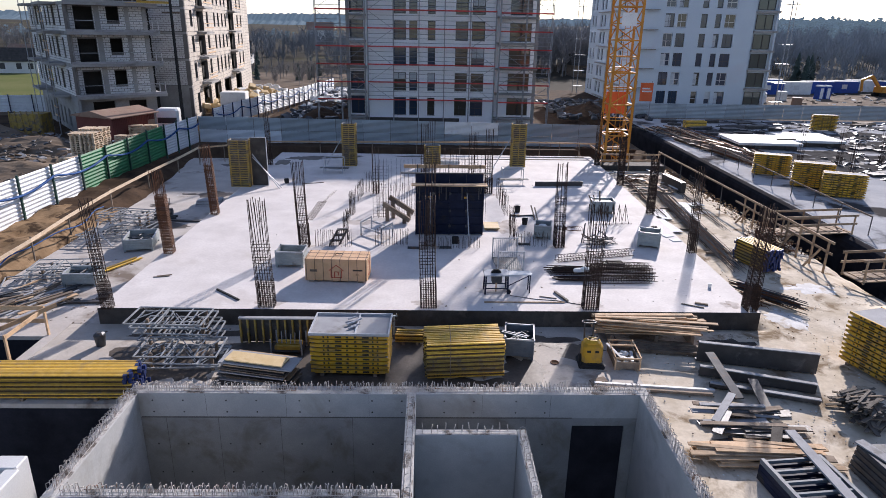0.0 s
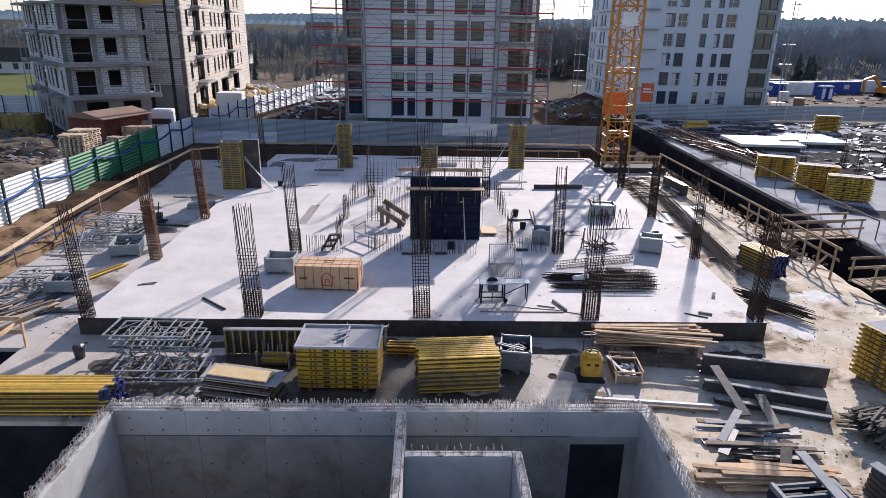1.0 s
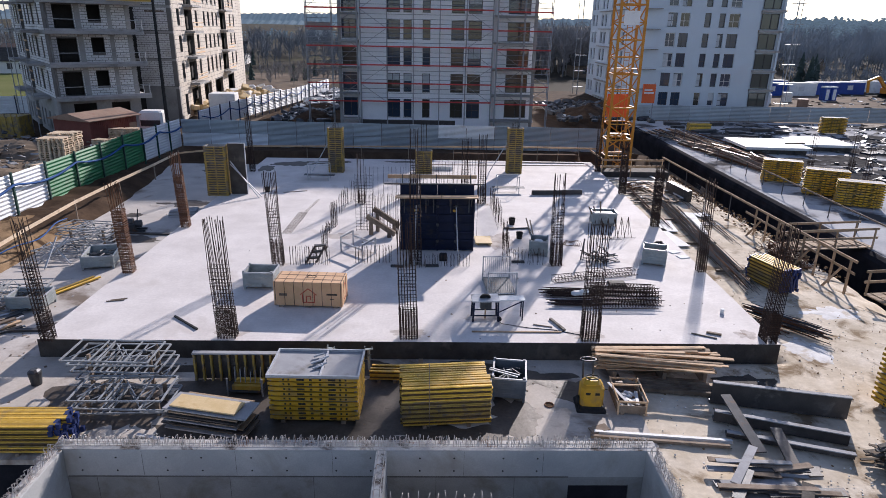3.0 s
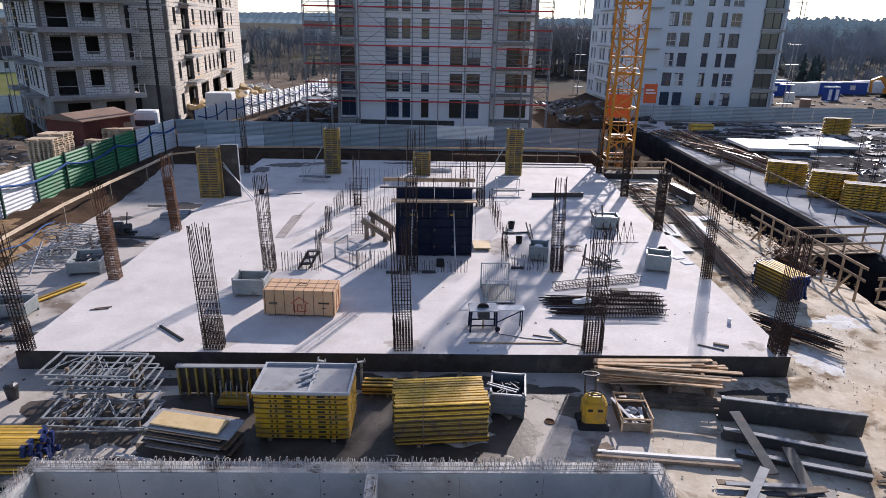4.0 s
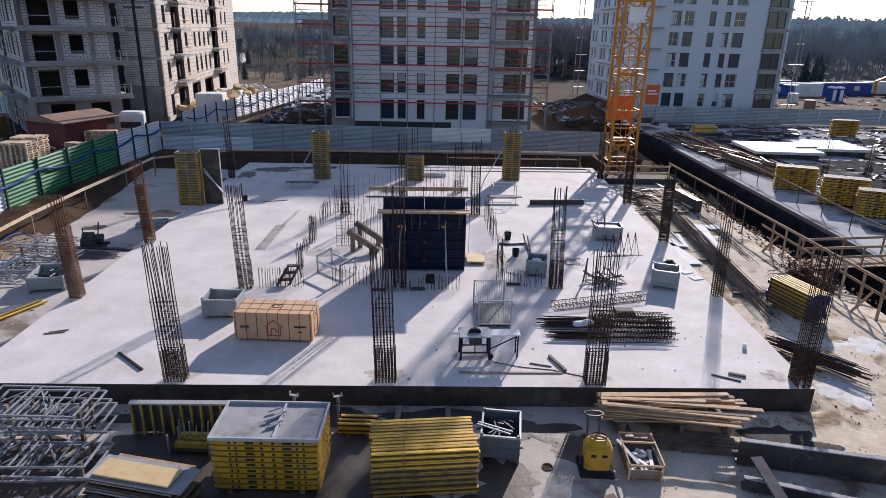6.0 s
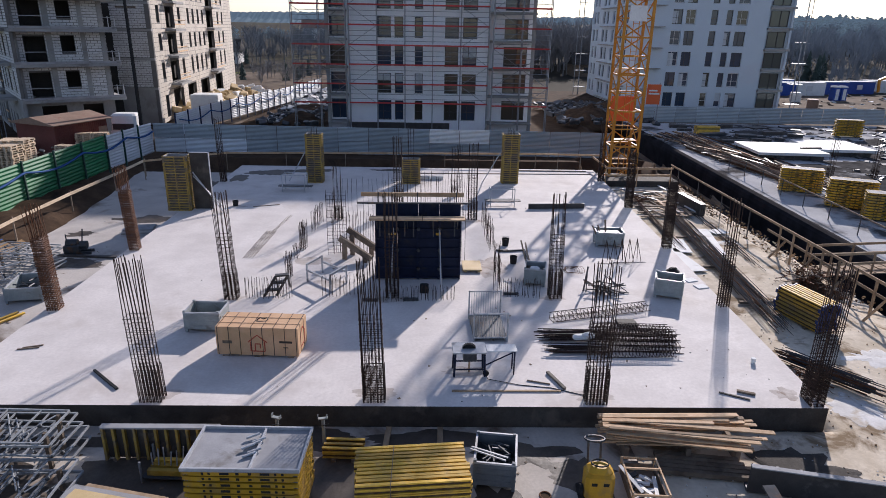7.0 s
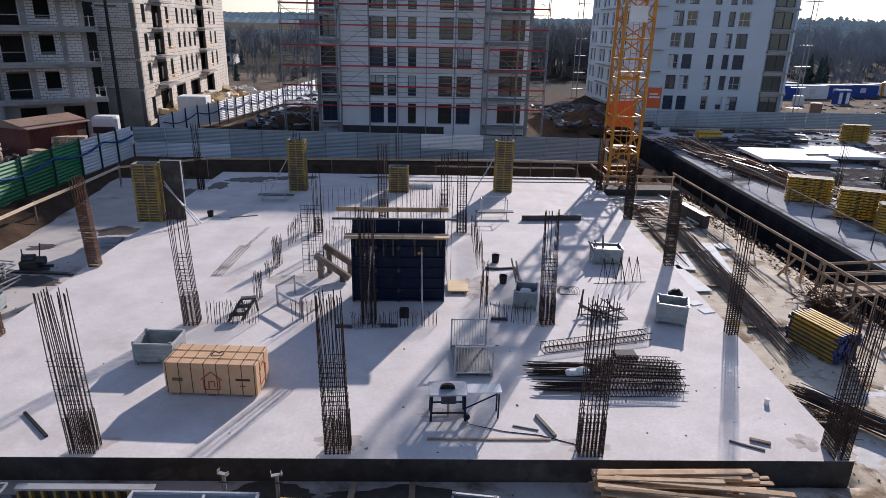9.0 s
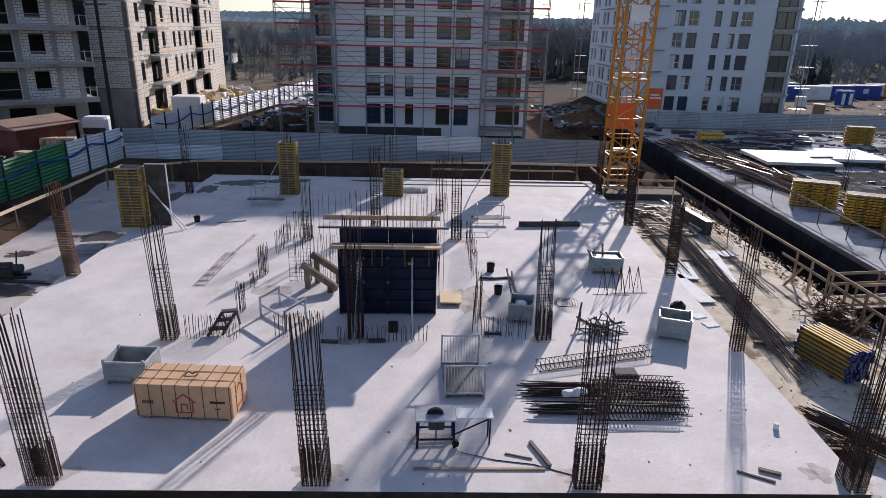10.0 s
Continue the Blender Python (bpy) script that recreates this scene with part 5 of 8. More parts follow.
for y in (.02,):
    b = Build()
    b.tube((.93, .0, .1), (.93, .07, .1), .09, 10)
    part("wheel", b, RUBBER, saw)
b = Build()
wire(b, [(3.1, 1.35, .3), (3.3, 1.2, .02), (4.2, .9, .012), (5.1, .75, .012), (6.0, .35, .012)], .012)
solo("power_cable", b, RUBBER, "black power cable trailing from the table saw", "cable")

# boards lying about
def board(p, q, w, h, mat, label, name="board"):
    p, q = Vector(p), Vector(q)
    b = Build()
    mid = (p + q) / 2
    b.bar(p - mid, q - mid, w, h)
    return solo(name, b, mat, label, "board", "", "", mid)


board((2.2, .55, .02), (5.35, .57, .02), .07, .035, RAILWOOD, "long pale plank lying on the slab")
board((5.14, 1.6, .04), (5.48, .67, .04), .09, .07, OFFCUT, "short grey beam lying by the saw")
board((4.45, 1.15, .02), (5.1, .95, .02), .03, .03, OLDWOOD, "thin batten on the slab", "batten")
board((-8.43, 1.58, .03), (-7.28, .55, .03), .075, .05, RUBBER, "dark steel channel lying on the slab", "steel_channel")
board((9.94, .55, .02), (10.68, .16, .02), .06, .03, OFFCUT, "dark steel strip near the slab edge", "steel_strip")
board((10.5, .62, .03), (10.95, .42, .03), .1, .06, OLDWOOD, "small dark offcut near the slab edge", "offcut")
board((7.3, 20.2, .15), (10.6, 20.45, .15), .12, .3, PLYDARK, "dark steel beam lying on the slab", "steel_beam")
board((-11.46, 2.84, .02), (-10.85, 3.0, .02), .05, .03, OLDWOOD, "thin batten on the slab", "batten")
board((-11.35, 2.95, .02), (-10.81, 3.15, .02), .05, .03, OLDWOOD, "thin batten on the slab", "batten")
board((-8.5, 19.9, .02), (-7.1, 20.4, .02), .05, .03, OLDWOOD, "thin dark batten on the slab", "batten")
for x, y, r, h in ((5.2, 13.55, .18, .36), (5.28, 11.1, .17, .34), (-9.55, 20.1, .17, .3)):
    b = Build()
    n = 14
    ang = [2 * math.pi * i / n for i in range(n)]
    for rr, z in ((r * .82, 0), (r, h), (r * .93, h), (r * .76, .03)):
        b.v += [(rr * math.cos(a), rr * math.sin(a), z) for a in ang]
    for k in range(3):
        b.f += [(k * n + i, k * n + (i + 1) % n, (k + 1) * n + (i + 1) % n, (k + 1) * n + i) for i in range(n)]
    b.f += [tuple(range(n - 1, -1, -1)), tuple(range(3 * n, 4 * n))]
    bk = solo("bucket", b, RUBBER, "black plastic mortar bucket", "bucket", "buckets", at=(x, y, 0))
    b = Build()
    wire(b, [(r, 0, h), (r * .7, 0, h + .1), (-r * .7, 0, h + .1), (-r, 0, h)], .008)
    part("handle", b, GALV, bk)
b = Build()
b.tube((0, 0, 0), (0, 0, .15), .07, 12), b.tube((0, 0, .15), (0, 0, .17), .075, 12)
solo("paint_can", b, WHITEP, "small white pail on the slab", "pail", at=(11.8, 2.3, 0))
for x, y in ((-.7, 6.85), (.85, 6.95), (4.75, 7.6), (4.95, 12.7)):
    b = Build()
    b.chamfer(-.28, -.06, 0, .28, .06, .1, .01)
    solo("steel_block", b, STEEL, "short dark steel bar at the foot of the formwork", "steel bar", at=(x, y, 0), turn=rnd.uniform(-6, 6))
b = Build()
b.chamfer(-.17, -.12, 0, .17, .12, .35, .03)
solo("black_canister", b, RUBBER, "black plastic canister before the wall formwork", "canister", at=(1.35, 7.75, 0))

# wall formwork of the core
form = thing("wall_formwork", (-.66, 9.1, 0), 1.0, "dark navy steel wall formwork with props and a plank walkway", "formwork")
for face, (y, hgt, sgn) in enumerate(((0.0, 2.62, -1), (0.55, 3.06, 1))):
    for i in range(4):
        x0 = i * 0.87
        b = Build()
        b.box(x0 + .005, y + .03, .02, x0 + .865, y + .06, hgt)
        p = part("panel", b, NAVY, form)
        for k in range(7):
            z = .05 + k * (hgt - .12) / 6
            r = Build()
            ya, yb = (y - .06, y + .029) if sgn < 0 else (y + .061, y + .15)
            r.box(x0 + .06, ya + .02, z, x0 + .81, yb, z + .07)
            part("rib", r, NAVY, p)
        for x in (x0 + .006, x0 + .814):
            r = Build()
            ya, yb = (y - .075, y + .029) if sgn < 0 else (y + .061, y + .165)
            r.box(x, ya, .02, x + .05, yb, hgt)
            part("stile", r, NAVY, p)
b = Build()
b.box(.02, .09, .02, 3.46, .52, 2.55)
part("stop_end", b, NAVY, form)
for x in (.9, 1.75, 2.6):
    for z in (.5, 1.3, 2.2):
        b = Build()
        b.tube((x, -.16, z), (x, -.08, z), .07, 8), b.tube((x, -.2, z), (x, -.16, z), .03, 6)
        part("tie_nut", b, STEEL, form)
for x in (.2, 1.2, 1.55, 2.35, 3.2):
    b = Build()
    b.bar((x, -.13, 1.9), (x, -.13, 2.55), .05, .05)
    part("clamp", b, STEEL, form)
for x, w in ((.75, -.06), (2.6, .03)):
    b = Build()
    b.tube((x, -.12, 2.25), (x + w, -2.15, .0), .024, 8), b.tube((x + w * .5, -1.1, 1.1), (x + w, -2.15, .0), .032, 8)
    part("push_prop", b, GALV, form)
for x in (.75, 2.55):
    b = Build()
    b.box(x - .1, -.13, 1.95, x + .1, -.125, 2.05)
    part("yellow_tag", b, YELLOW, form)
for x0, x1 in ((-.2, 1.9), (1.92, 3.6)):
    b = Build()
    b.chamfer(x0, -.5, 2.66, x1, .02, 2.71, .006)
    part("walkway_plank", b, TIMBER, form)
for x in (.1, 1.3, 2.3, 3.3):
    b = Build()
    b.bar((x, -.48, 2.64), (x, -.02, 2.64), .05, .04), b.bar((x, -.46, 2.62), (x, -.06, 2.2), .04, .04)
    part("bracket", b, STEEL, form)
b = Build()
b.bar((-.6, .85, 3.38), (3.6, .85, 3.38), .05, .17)
part("guard_plank", b, TIMBER, form)
for x in (.1, 1.7, 3.3):
    b = Build()
    b.bar((x, .8, 2.8), (x, .8, 3.5), .04, .04)
    part("guard_post", b, STEEL, form)
b = Build()
b.bar((-.75, .62, 3.08), (3.9, .62, 3.08), .1, .06)
part("waler", b, STEEL, form)

# starter bars of the core walls
def starters(p, q, n, h, label, double=True, jitter=.05):
    p, q = Vector(p), Vector(q)
    t = thing("starter_bars", p, 0, label, "rebar", "starter bars of the core walls")
    d = (q - p)
    s = Vector((-d.y, d.x, 0)).normalized() * .16
    made = []
    for v in range(3):
        b = Build()
        b.path([(0, 0, 0), (rnd.uniform(-.01, .01), rnd.uniform(-.01, .01), h * .6), (rnd.uniform(-.04, .04), rnd.uniform(-.04, .04), h * rnd.uniform(.9, 1.08))], .009, 4)
        made.append(b.mesh("bar", DARKBAR))
    for i in range(n):
        for k in ((0, 1) if double else (0,)):
            at = d * ((i + .5) / n) + s * k
            part("bar", rnd.choice(made), None, t).matrix_basis = pose(at.x + rnd.uniform(-jitter, jitter), at.y + rnd.uniform(-jitter, jitter), 0, 0, 0, rnd.uniform(0, 360))
    return t


starters((-5.5, 7.0, 0), (-3.7, 7.05, 0), 14, .85, "row of dark starter bars rising from the slab")
starters((-2.6, 7.2, 0), (-.9, 7.4, 0), 13, .85, "row of dark starter bars beside the steel trestle")
starters((-.5, 6.8, 0), (2.6, 7.0, 0), 22, .6, "row of short starter bars before the formwork", True)
starters((4.25, 7.4, 0), (5.9, 7.3, 0), 12, .75, "row of dark starter bars by the steel bin")
starters((4.25, 7.6, 0), (4.6, 11.0, 0), 16, 1.15, "row of tall starter bars along the core")
starters((4.55, 12.6, 0), (4.5, 17.6, 0), 20, 1.1, "row of tall starter bars along the core")
starters((-4.2, 9.0, 0), (-4.1, 9.5, 0), 8, 1.05, "tight cluster of dark starter bars", True, .04)
starters((-4.35, 11.3, 0), (-4.3, 12.0, 0), 6, .6, "short cluster of dark starter bars", True, .05)
starters((-4.3, 12.4, 0), (-4.15, 13.1, 0), 12, 1.3, "tight dark cluster of tall starter bars", True, .05)
starters((-4.25, 15.2, 0), (-4.1, 17.6, 0), 12, 1.0, "row of starter bars along the core")
starters((-4.0, 17.7, 0), (-3.5, 18.2, 0), 5, 1.3, "cluster of starter bars by a column")
starters((-2.9, 12.2, 0), (-.5, 12.4, 0), 16, 1.9, "tall row of wall starter bars behind the formwork")
starters((-3.3, 18.2, 0), (3.6, 18.5, 0), 26, 2.1, "long row of tall wall starter bars", False)
starters((-.5, 11.2, 0), (3.2, 11.3, 0), 22, 3.9, "tall wall bars rising behind the formwork", False)
starters((2.9, 11.6, 0), (3.0, 17.2, 0), 14, 1.0, "row of starter bars along the core")


def mesh_ladder(name, pts, label, rungs, mat=DARKBAR, cat="rebar"):
    """A welded ladder mat between two side lines."""
    (a0, a1), (c0, c1) = [tuple(map(Vector, l)) for l in pts]
    b = Build()
    for k in range(4):
        f = k / 3
        b.tube(a0.lerp(c0, f), a1.lerp(c1, f), .009, 4)
    for i in range(rungs):
        f = (i + .5) / rungs
        b.tube(a0.lerp(a1, f), c0.lerp(c1, f), .007, 4)
    return solo(name, b, mat, label, cat)


mesh_ladder("rebar_mat", (((-6.75, 11.4, .02), (-6.65, 15.4, .02)), ((-6.3, 11.4, .03), (-6.15, 15.4, .03))), "narrow rebar ladder mat lying on the slab", 30)
b = Build()
for k in range(3):
    b.tube((-6.4 + .06 * k, 15, .02 + .01 * k), (-6.1 + .08 * k, 18.2, .02), .008, 4)
solo("loose_bars", b, DARKBAR, "few loose bars beside the ladder mat", "rebar")
mesh_ladder("rebar_mat", (((-3.05, 12.0, 0), (-3.05, 12.0, 3.0)), ((-2.2, 12.1, 0), (-2.2, 12.1, 3.0))), "upright rebar mat leaning in the core", 18)
mesh_ladder("rebar_mat", (((3.2, 22.9, 0), (3.2, 22.9, 3.2)), ((3.5, 22.9, 0), (3.5, 22.9, 3.2))), "upright dark ladder of rebar", 14)

# steel trestle
tr = thing("steel_trestle", (-3.4, 8.75, 0), 0, "galvanised steel trestle frame standing on the slab", "trestle")
feet = [(0, 0), (1.1, -1.1), (1.6, -.1), (.45, 1.0)]
for x, y in feet:
    b = Build()
    b.bar((x, y, 0), (x, y, .78), .07, .07)
    part("leg", b, GALV, tr)
for i in range(4):
    (x, y), (u, v) = feet[i], feet[(i + 1) % 4]
    b = Build()
    b.bar((x, y, .74 if i % 2 else .5), (u, v, .74 if i % 2 else .5), .06, .08)
    part("rail", b, GALV, tr)
# small step bench
sb = thing("step_bench", (-4.75, 7.3, 0), 14, "small dark folding step ladder among the bars", "step ladder")
for z, x, y in ((.58, .42, .45), (.37, .24, .25), (.16, .02, .05)):
    b = Build()
    b.chamfer(x - .02, y - .1, z, x + .52, y + .13, z + .06, .008)
    part("tread", b, PLYDARK, sb)
for x in (.0, .46):
    b = Build()
    b.bar((x - .05, -.12, 0), (x + .42, .46, .57), .05, .1), b.bar((x + .5, .62, 0), (x + .42, .5, .57), .04, .07)
    part("side", b, PLYDARK, sb)
# timber walings in the core
for p, q in (((-2.45, 11.55, .95), (-1.0, 10.95, .2)), ((-2.15, 12.1, 1.2), (-.8, 11.75, .4))):
    b = Build()
    m = (Vector(p) + Vector(q)) / 2
    b.bar(Vector(p) - m, Vector(q) - m, .14, .26)
    o = solo("timber_waling", b, OLDWOOD, "heavy brown timber waling leaning on a trestle block", "timber", at=m)
    for e in (Vector(p).lerp(Vector(q), .15), Vector(p).lerp(Vector(q), .8)):
        s = Build()
        s.box(e.x - m.x - .1, e.y - m.y - .1, -m.z, e.x - m.x + .1, e.y - m.y + .1, e.z - m.z - .1)
        part("block", s, OLDWOOD, o)
b = Build()
b.chamfer(0, 0, .09, .82, 1.15, .14, .01), b.box(.05, .05, 0, .17, 1.1, .09), b.box(.64, .05, 0, .76, 1.1, .09)
solo("plywood_sheet", b, PLY, "yellow plywood sheet on blocks by the formwork", "plywood", at=(2.97, 9.9, 0))

# tool bracket and coil
b = Build()
b.bar((5.0, 12.6, .05), (6.0, 12.8, .05), .07, .07), b.bar((6.0, 12.8, .05), (6.05, 10.9, .05), .07, .07)
solo("steel_angle", b, STEEL, "dark steel angle lying on the slab", "steel")
b = Build()
for k in range(5):
    pts = [(7.6 + (.25 + .04 * k) * math.cos(a) + .06 * k, 10.2 + (.3 + .05 * k) * math.sin(a * 1.0), .02 + .015 * k + .05 * math.sin(a * 3)) for a in np.linspace(0, 6.28, 16)]
    b.path(pts, .009, 4)
solo("wire_coil", b, RUST, "loose coil of tying wire on the slab", "wire")

# rebar spacer stools
def stool(x, y, r):
    t = thing("spacer_stool", (x, y, 0), r, "tall folded rebar spacer stool", "rebar", "spacer stools")
    for i in range(3):
        a = .35 * i
        for p in ((-.3 + a, -.25, 0), (.1 + a, .25, 0), (.1 + a, -.25, 0)):
            b = Build()
            b.tube(p, (-.1 + a, 0, 1.05), .014, 5)
            part("leg", b, DARKBAR, t)
    b = Build()
    b.tube((-.5, -.25, .012), (1.0, -.25, .012), .011, 4)
    part("base_bar", b, DARKBAR, t)


stool(9.55, 11.4, 0), stool(10.3, 11.6, 3)
# heap of fittings near the bar stacks
t = thing("fittings_heap", (8.1, 7.9, 0), 0, "tangled heap of dark formwork fittings", "fittings")
r_ = random.Random(3)
for k in range(26):
    b = Build()
    x, y, z = r_.uniform(0, 1.0), r_.uniform(-.3, .5), r_.uniform(.03, .3)
    a, e = r_.uniform(0, 3.14), r_.uniform(-.3, .6)
    L = r_.uniform(.25, .6)
    b.tube((x - L * math.cos(a), y - L * math.sin(a), max(.03, z - L * e)), (x + L * math.cos(a), y + L * math.sin(a), z + max(0, L * e)), r_.uniform(.015, .035), 5)
    part("clamp", b, STEEL, t)
b = Build()
b.bar((-.4, .1, .0), (-.25, .25, 1.0), .05, .05), b.bar((-.3, .05, 0), (-.2, .5, .9), .04, .04)
part("upright", b, STEEL, t)

# mesh-sided basket
bk = thing("wire_gate_basket", (3.02, 3.6, 0), 2, "grey wire-sided transport basket with upright gates", "basket")
for y, h in ((0, 1.05), (1.75, 1.1)):
    g = Build()
    g.bar((0, y, 0), (0, y, h), .05, .05), g.bar((1.12, y, 0), (1.12, y, h), .05, .05), g.bar((0, y, h - .03), (1.12, y, h - .03), .04, .04), g.bar((0, y, .15), (1.12, y, .15), .04, .04)
    g = part("gate", g, GALV, bk)
    for k in range(12):
        w = Build()
        w.tube((.09 + k * .085, y, .15), (.09 + k * .085, y, h - .05), .008, 4)
        part("wire", w, GALV, g)
b = Build()
b.box(.0, .03, .1, 1.12, 1.72, .15)
part("base", b, STEEL, bk)
for x in (0, 1.07):
    b = Build()
    b.box(x, .03, 0, x + .05, 1.72, .099)
    part("runner", b, GALV, bk)

# piles of bent bars and meshes
def bar_bundle(p, q, n, w, h, label, r=.014, spread=.25, mat=DARKBAR):
    p, q = Vector(p), Vector(q)
    s = Vector((-(q - p).y, (q - p).x, 0)).normalized()
    t = thing("bar_bundle", (p + q) / 2, 0, label, "rebar", "rebar bundles on the slab")
    mid = (p + q) / 2
    d = (q - p).normalized()
    for k in range(n):
        o = s * rnd.uniform(-w / 2, w / 2) + d * rnd.uniform(-spread, spread) + Vector((0, 0, r + rnd.random() * h))
        o2 = o + s * rnd.uniform(-.05, .05)
        b = Build()
        b.tube(p - mid + o, q - mid + o2, r, 4)
        part("bar", b, mat, t)
    return t


bar_bundle((5.35, 4.0, 0), (7.4, 3.95, 0), 34, .8, .15, "pile of cut dark rebar on the slab")
bar_bundle((5.5, 2.95, 0), (7.2, 2.9, 0), 34, .75, .14, "pile of cut dark rebar on the slab")


def stirrup_pile(at, turn, nx, length, label, h=.25, w=.35):
    t = thing("stirrup_cage", at, turn, label, "rebar", "stirrup cages on the slab")
    for y in (0, w):
        for z in (.02, h):
            b = Build()
            b.tube((0, y, z), (length, y, z), .013, 4)
            part("bar", b, DARKBAR, t)
    ring = Build()
    ring.path([(0, 0, .01), (0, w, .01), (0.02, w, h + .01), (0.02, 0, h + .01), (0, 0, .01)], .011, 4)
    ring = ring.mesh("tie", DARKBAR)
    for k in range(nx):
        part("tie", ring, None, t).matrix_basis = pose(.03 + k * (length - .06) / nx, 0, 0)
    return t


stirrup_pile((5.95, 5.1, 0), 15.5, 26, 4.0, "long rebar beam cage lying askew")
for k, (x, y, z, tu, L) in enumerate(((7.1, 4.35, 0, -4, 2.7), (7.2, 3.9, 0, -3, 2.8), (7.15, 3.45, 0, -2, 2.7), (7.2, 3.0, 0, -3, 2.6), (7.0, 2.55, 0, 2, 2.5), (7.3, 3.7, .26, -6, 2.4), (7.3, 3.2, .26, -2, 2.3))):
    stirrup_pile((x, y, z), tu, 22, L, "short rebar beam cage in a pile", .24, .36)
b = Build()
b.chamfer(0, 0, 0, .55, .25, .14, .06), b.chamfer(.3, -.05, .05, .7, .2, .22, .07)
solo("white_bag", b, WHITEP, "crumpled white bag on the rebar", "bag", at=(6.35, 3.45, .16), turn=8)
b = Build()
b.chamfer(0, 0, 0, .7, .5, .12, .02)
solo("black_tray", b, RUBBER, "black tray beside the rebar cages", "tray", at=(8.2, 4.75, 0))

# column forms at the back
def column_form(at, turn, w, d, h, label, side_panel=0.0, prop=True):
    t = thing("column_form", at, turn, label, "formwork", "column forms at the back")
    for face in range(4):
        p = Build()
        yel = face in (0, 1, 3)
        a = {0: pose(0, 0, 0), 1: pose(w, 0, 0, 0, 0, 90), 2: pose(w, d, 0, 0, 0, 180), 3: pose(0, d, 0, 0, 0, 270)}[face]
        L = w if face in (0, 2) else d
        p.box(.004, .0, 0, L - .004, .02, h, a)
        p = part("panel", p, PLYGREY if face != 0 else PLYDARK, t)
        n = int(h / .15)
        for k in range(n + 1):
            r = Build()
            z = .02 + k * (h - .1) / n
            r.box(.02, -.08, z, L - .02, -.001, z + .055 + .01 * math.sin(k * 2.3), a)
            part("rib", r, OLDYELLOW, p)
        for x in (.0, L - .06, L / 2 - .03):
            r = Build()
            r.box(x, -.06, 0.0, x + .06, -.002, h, a)
            part("stile", r, OLDYELLOW, p)
    if side_panel:
        b = Build()
        b.box(w + .1, d * .6, 0, w + .1 + side_panel, d * .6 + .06, h + .1)
        part("side_panel", b, EDGE, t)
        b = Build()
        b.box(w + .1 + side_panel, d * .55, 0, w + .14 + side_panel, d * .6 + .08, h + .12), b.box(w + .1, d * .55, h + .101, w + .099 + side_panel, d * .6 + .08, h + .13)
        part("edge_strip", b, GALV, t)
        b = Build()
        b.tube((w + .2, d * .5, 2.1), (w + 2.0, -.5, 0), .035, 6), b.tube((w + .2, d * .5, 1.9), (w + 2.1, -.2, 0), .03, 6)
        part("prop", b, GALV, t)
    elif prop:
        b = Build()
        b.tube((0, d / 2, h * .7), (-1.3, d / 2, 0), .035, 6)
        part("prop", b, GALV, t)
    return t


column_form((-12.85, 18.9, 0), 2, 1.15, .75, 3.05, "yellow steel column form with a grey side panel and props", 1.0)
column_form((-6.5, 26.0, 0), 0, .95, .7, 3.2, "slim yellow steel column form with a prop")
column_form((-.25, 26.0, 0), 0, 1.1, .7, 1.65, "low yellow steel column form", 0, False)
column_form((6.45, 26.5, 0), 0, 1.0, .7, 3.3, "slim yellow steel column form with a prop")


def small_frame(x, y, turn, label):
    t = thing("scaffold_trestle", (x, y, 0), turn, label, "trestle", "small trestles")
    for u in (0, 1.4):
        for v in (0, .8):
            b = Build()
            b.tube((u, v, 0), (u, v, 1.1), .024, 5)
            part("leg", b, GALV, t)
    for z in (.3, 1.08):
        b = Build()
        b.path([(0, 0, z), (1.4, 0, z), (1.4, .8, z), (0, .8, z), (0, 0, z)], .022, 5)
        part("rail", b, GALV, t)
    b = Build()
    b.box(-.3, .1, .32, 1.8, .5, .36)
    part("plank", b, STEEL, t)


small_frame(5.1, 20.4, 2, "galvanised scaffold trestle with a plank")
small_frame(-7.6, 23.4, -3, "galvanised scaffold trestle on the shaded slab")
# row of hollow blocks and rear boards
for k in range(5):
    b = Build()
    for x0, y0, x1, y1 in ((0, 0, .4, .04), (0, .2, .4, .24), (0, .04, .04, .2), (.36, .04, .4, .2), (.18, .04, .22, .2)):
        b.box(x0, y0, 0, x1, y1, .24)
    solo("hollow_block", b, WHITEC, "pale hollow concrete block in a row", "block", "row of hollow blocks", "", (.35 + .43 * k, 27.3, 0))
b = Build()
b.bar((0, 0, 0), (5.4, 0, 0), .25, .04)
solo("plank", b, OLDWOOD, "long plank at the rear of the slab", "board", at=(7.7, 30.6, .02))
b = Build()
b.bar((0, 0, 0), (12.8, .4, 0), .06, .05)
solo("rail_strip", b, OLDWOOD, "long timber strip along the rear of the slab", "board", at=(.4, 29.2, .025))


# ---- store of formwork before the slab ----
def hbeam_mesh(L, flange, h=.145, w=.08):
    b = Build()
    b.box(0, 0, 0, L, w, .036), b.box(0, 0, h - .036, L, w, h), b.box(.0, w * .38, .0362, L, w * .62, h - .0362)
    me = b.mesh("timber_beam", flange)
    me.materials.append(WEB)
    for q in list(me.polygons)[12:]:
        q.material_index = 1
    return me


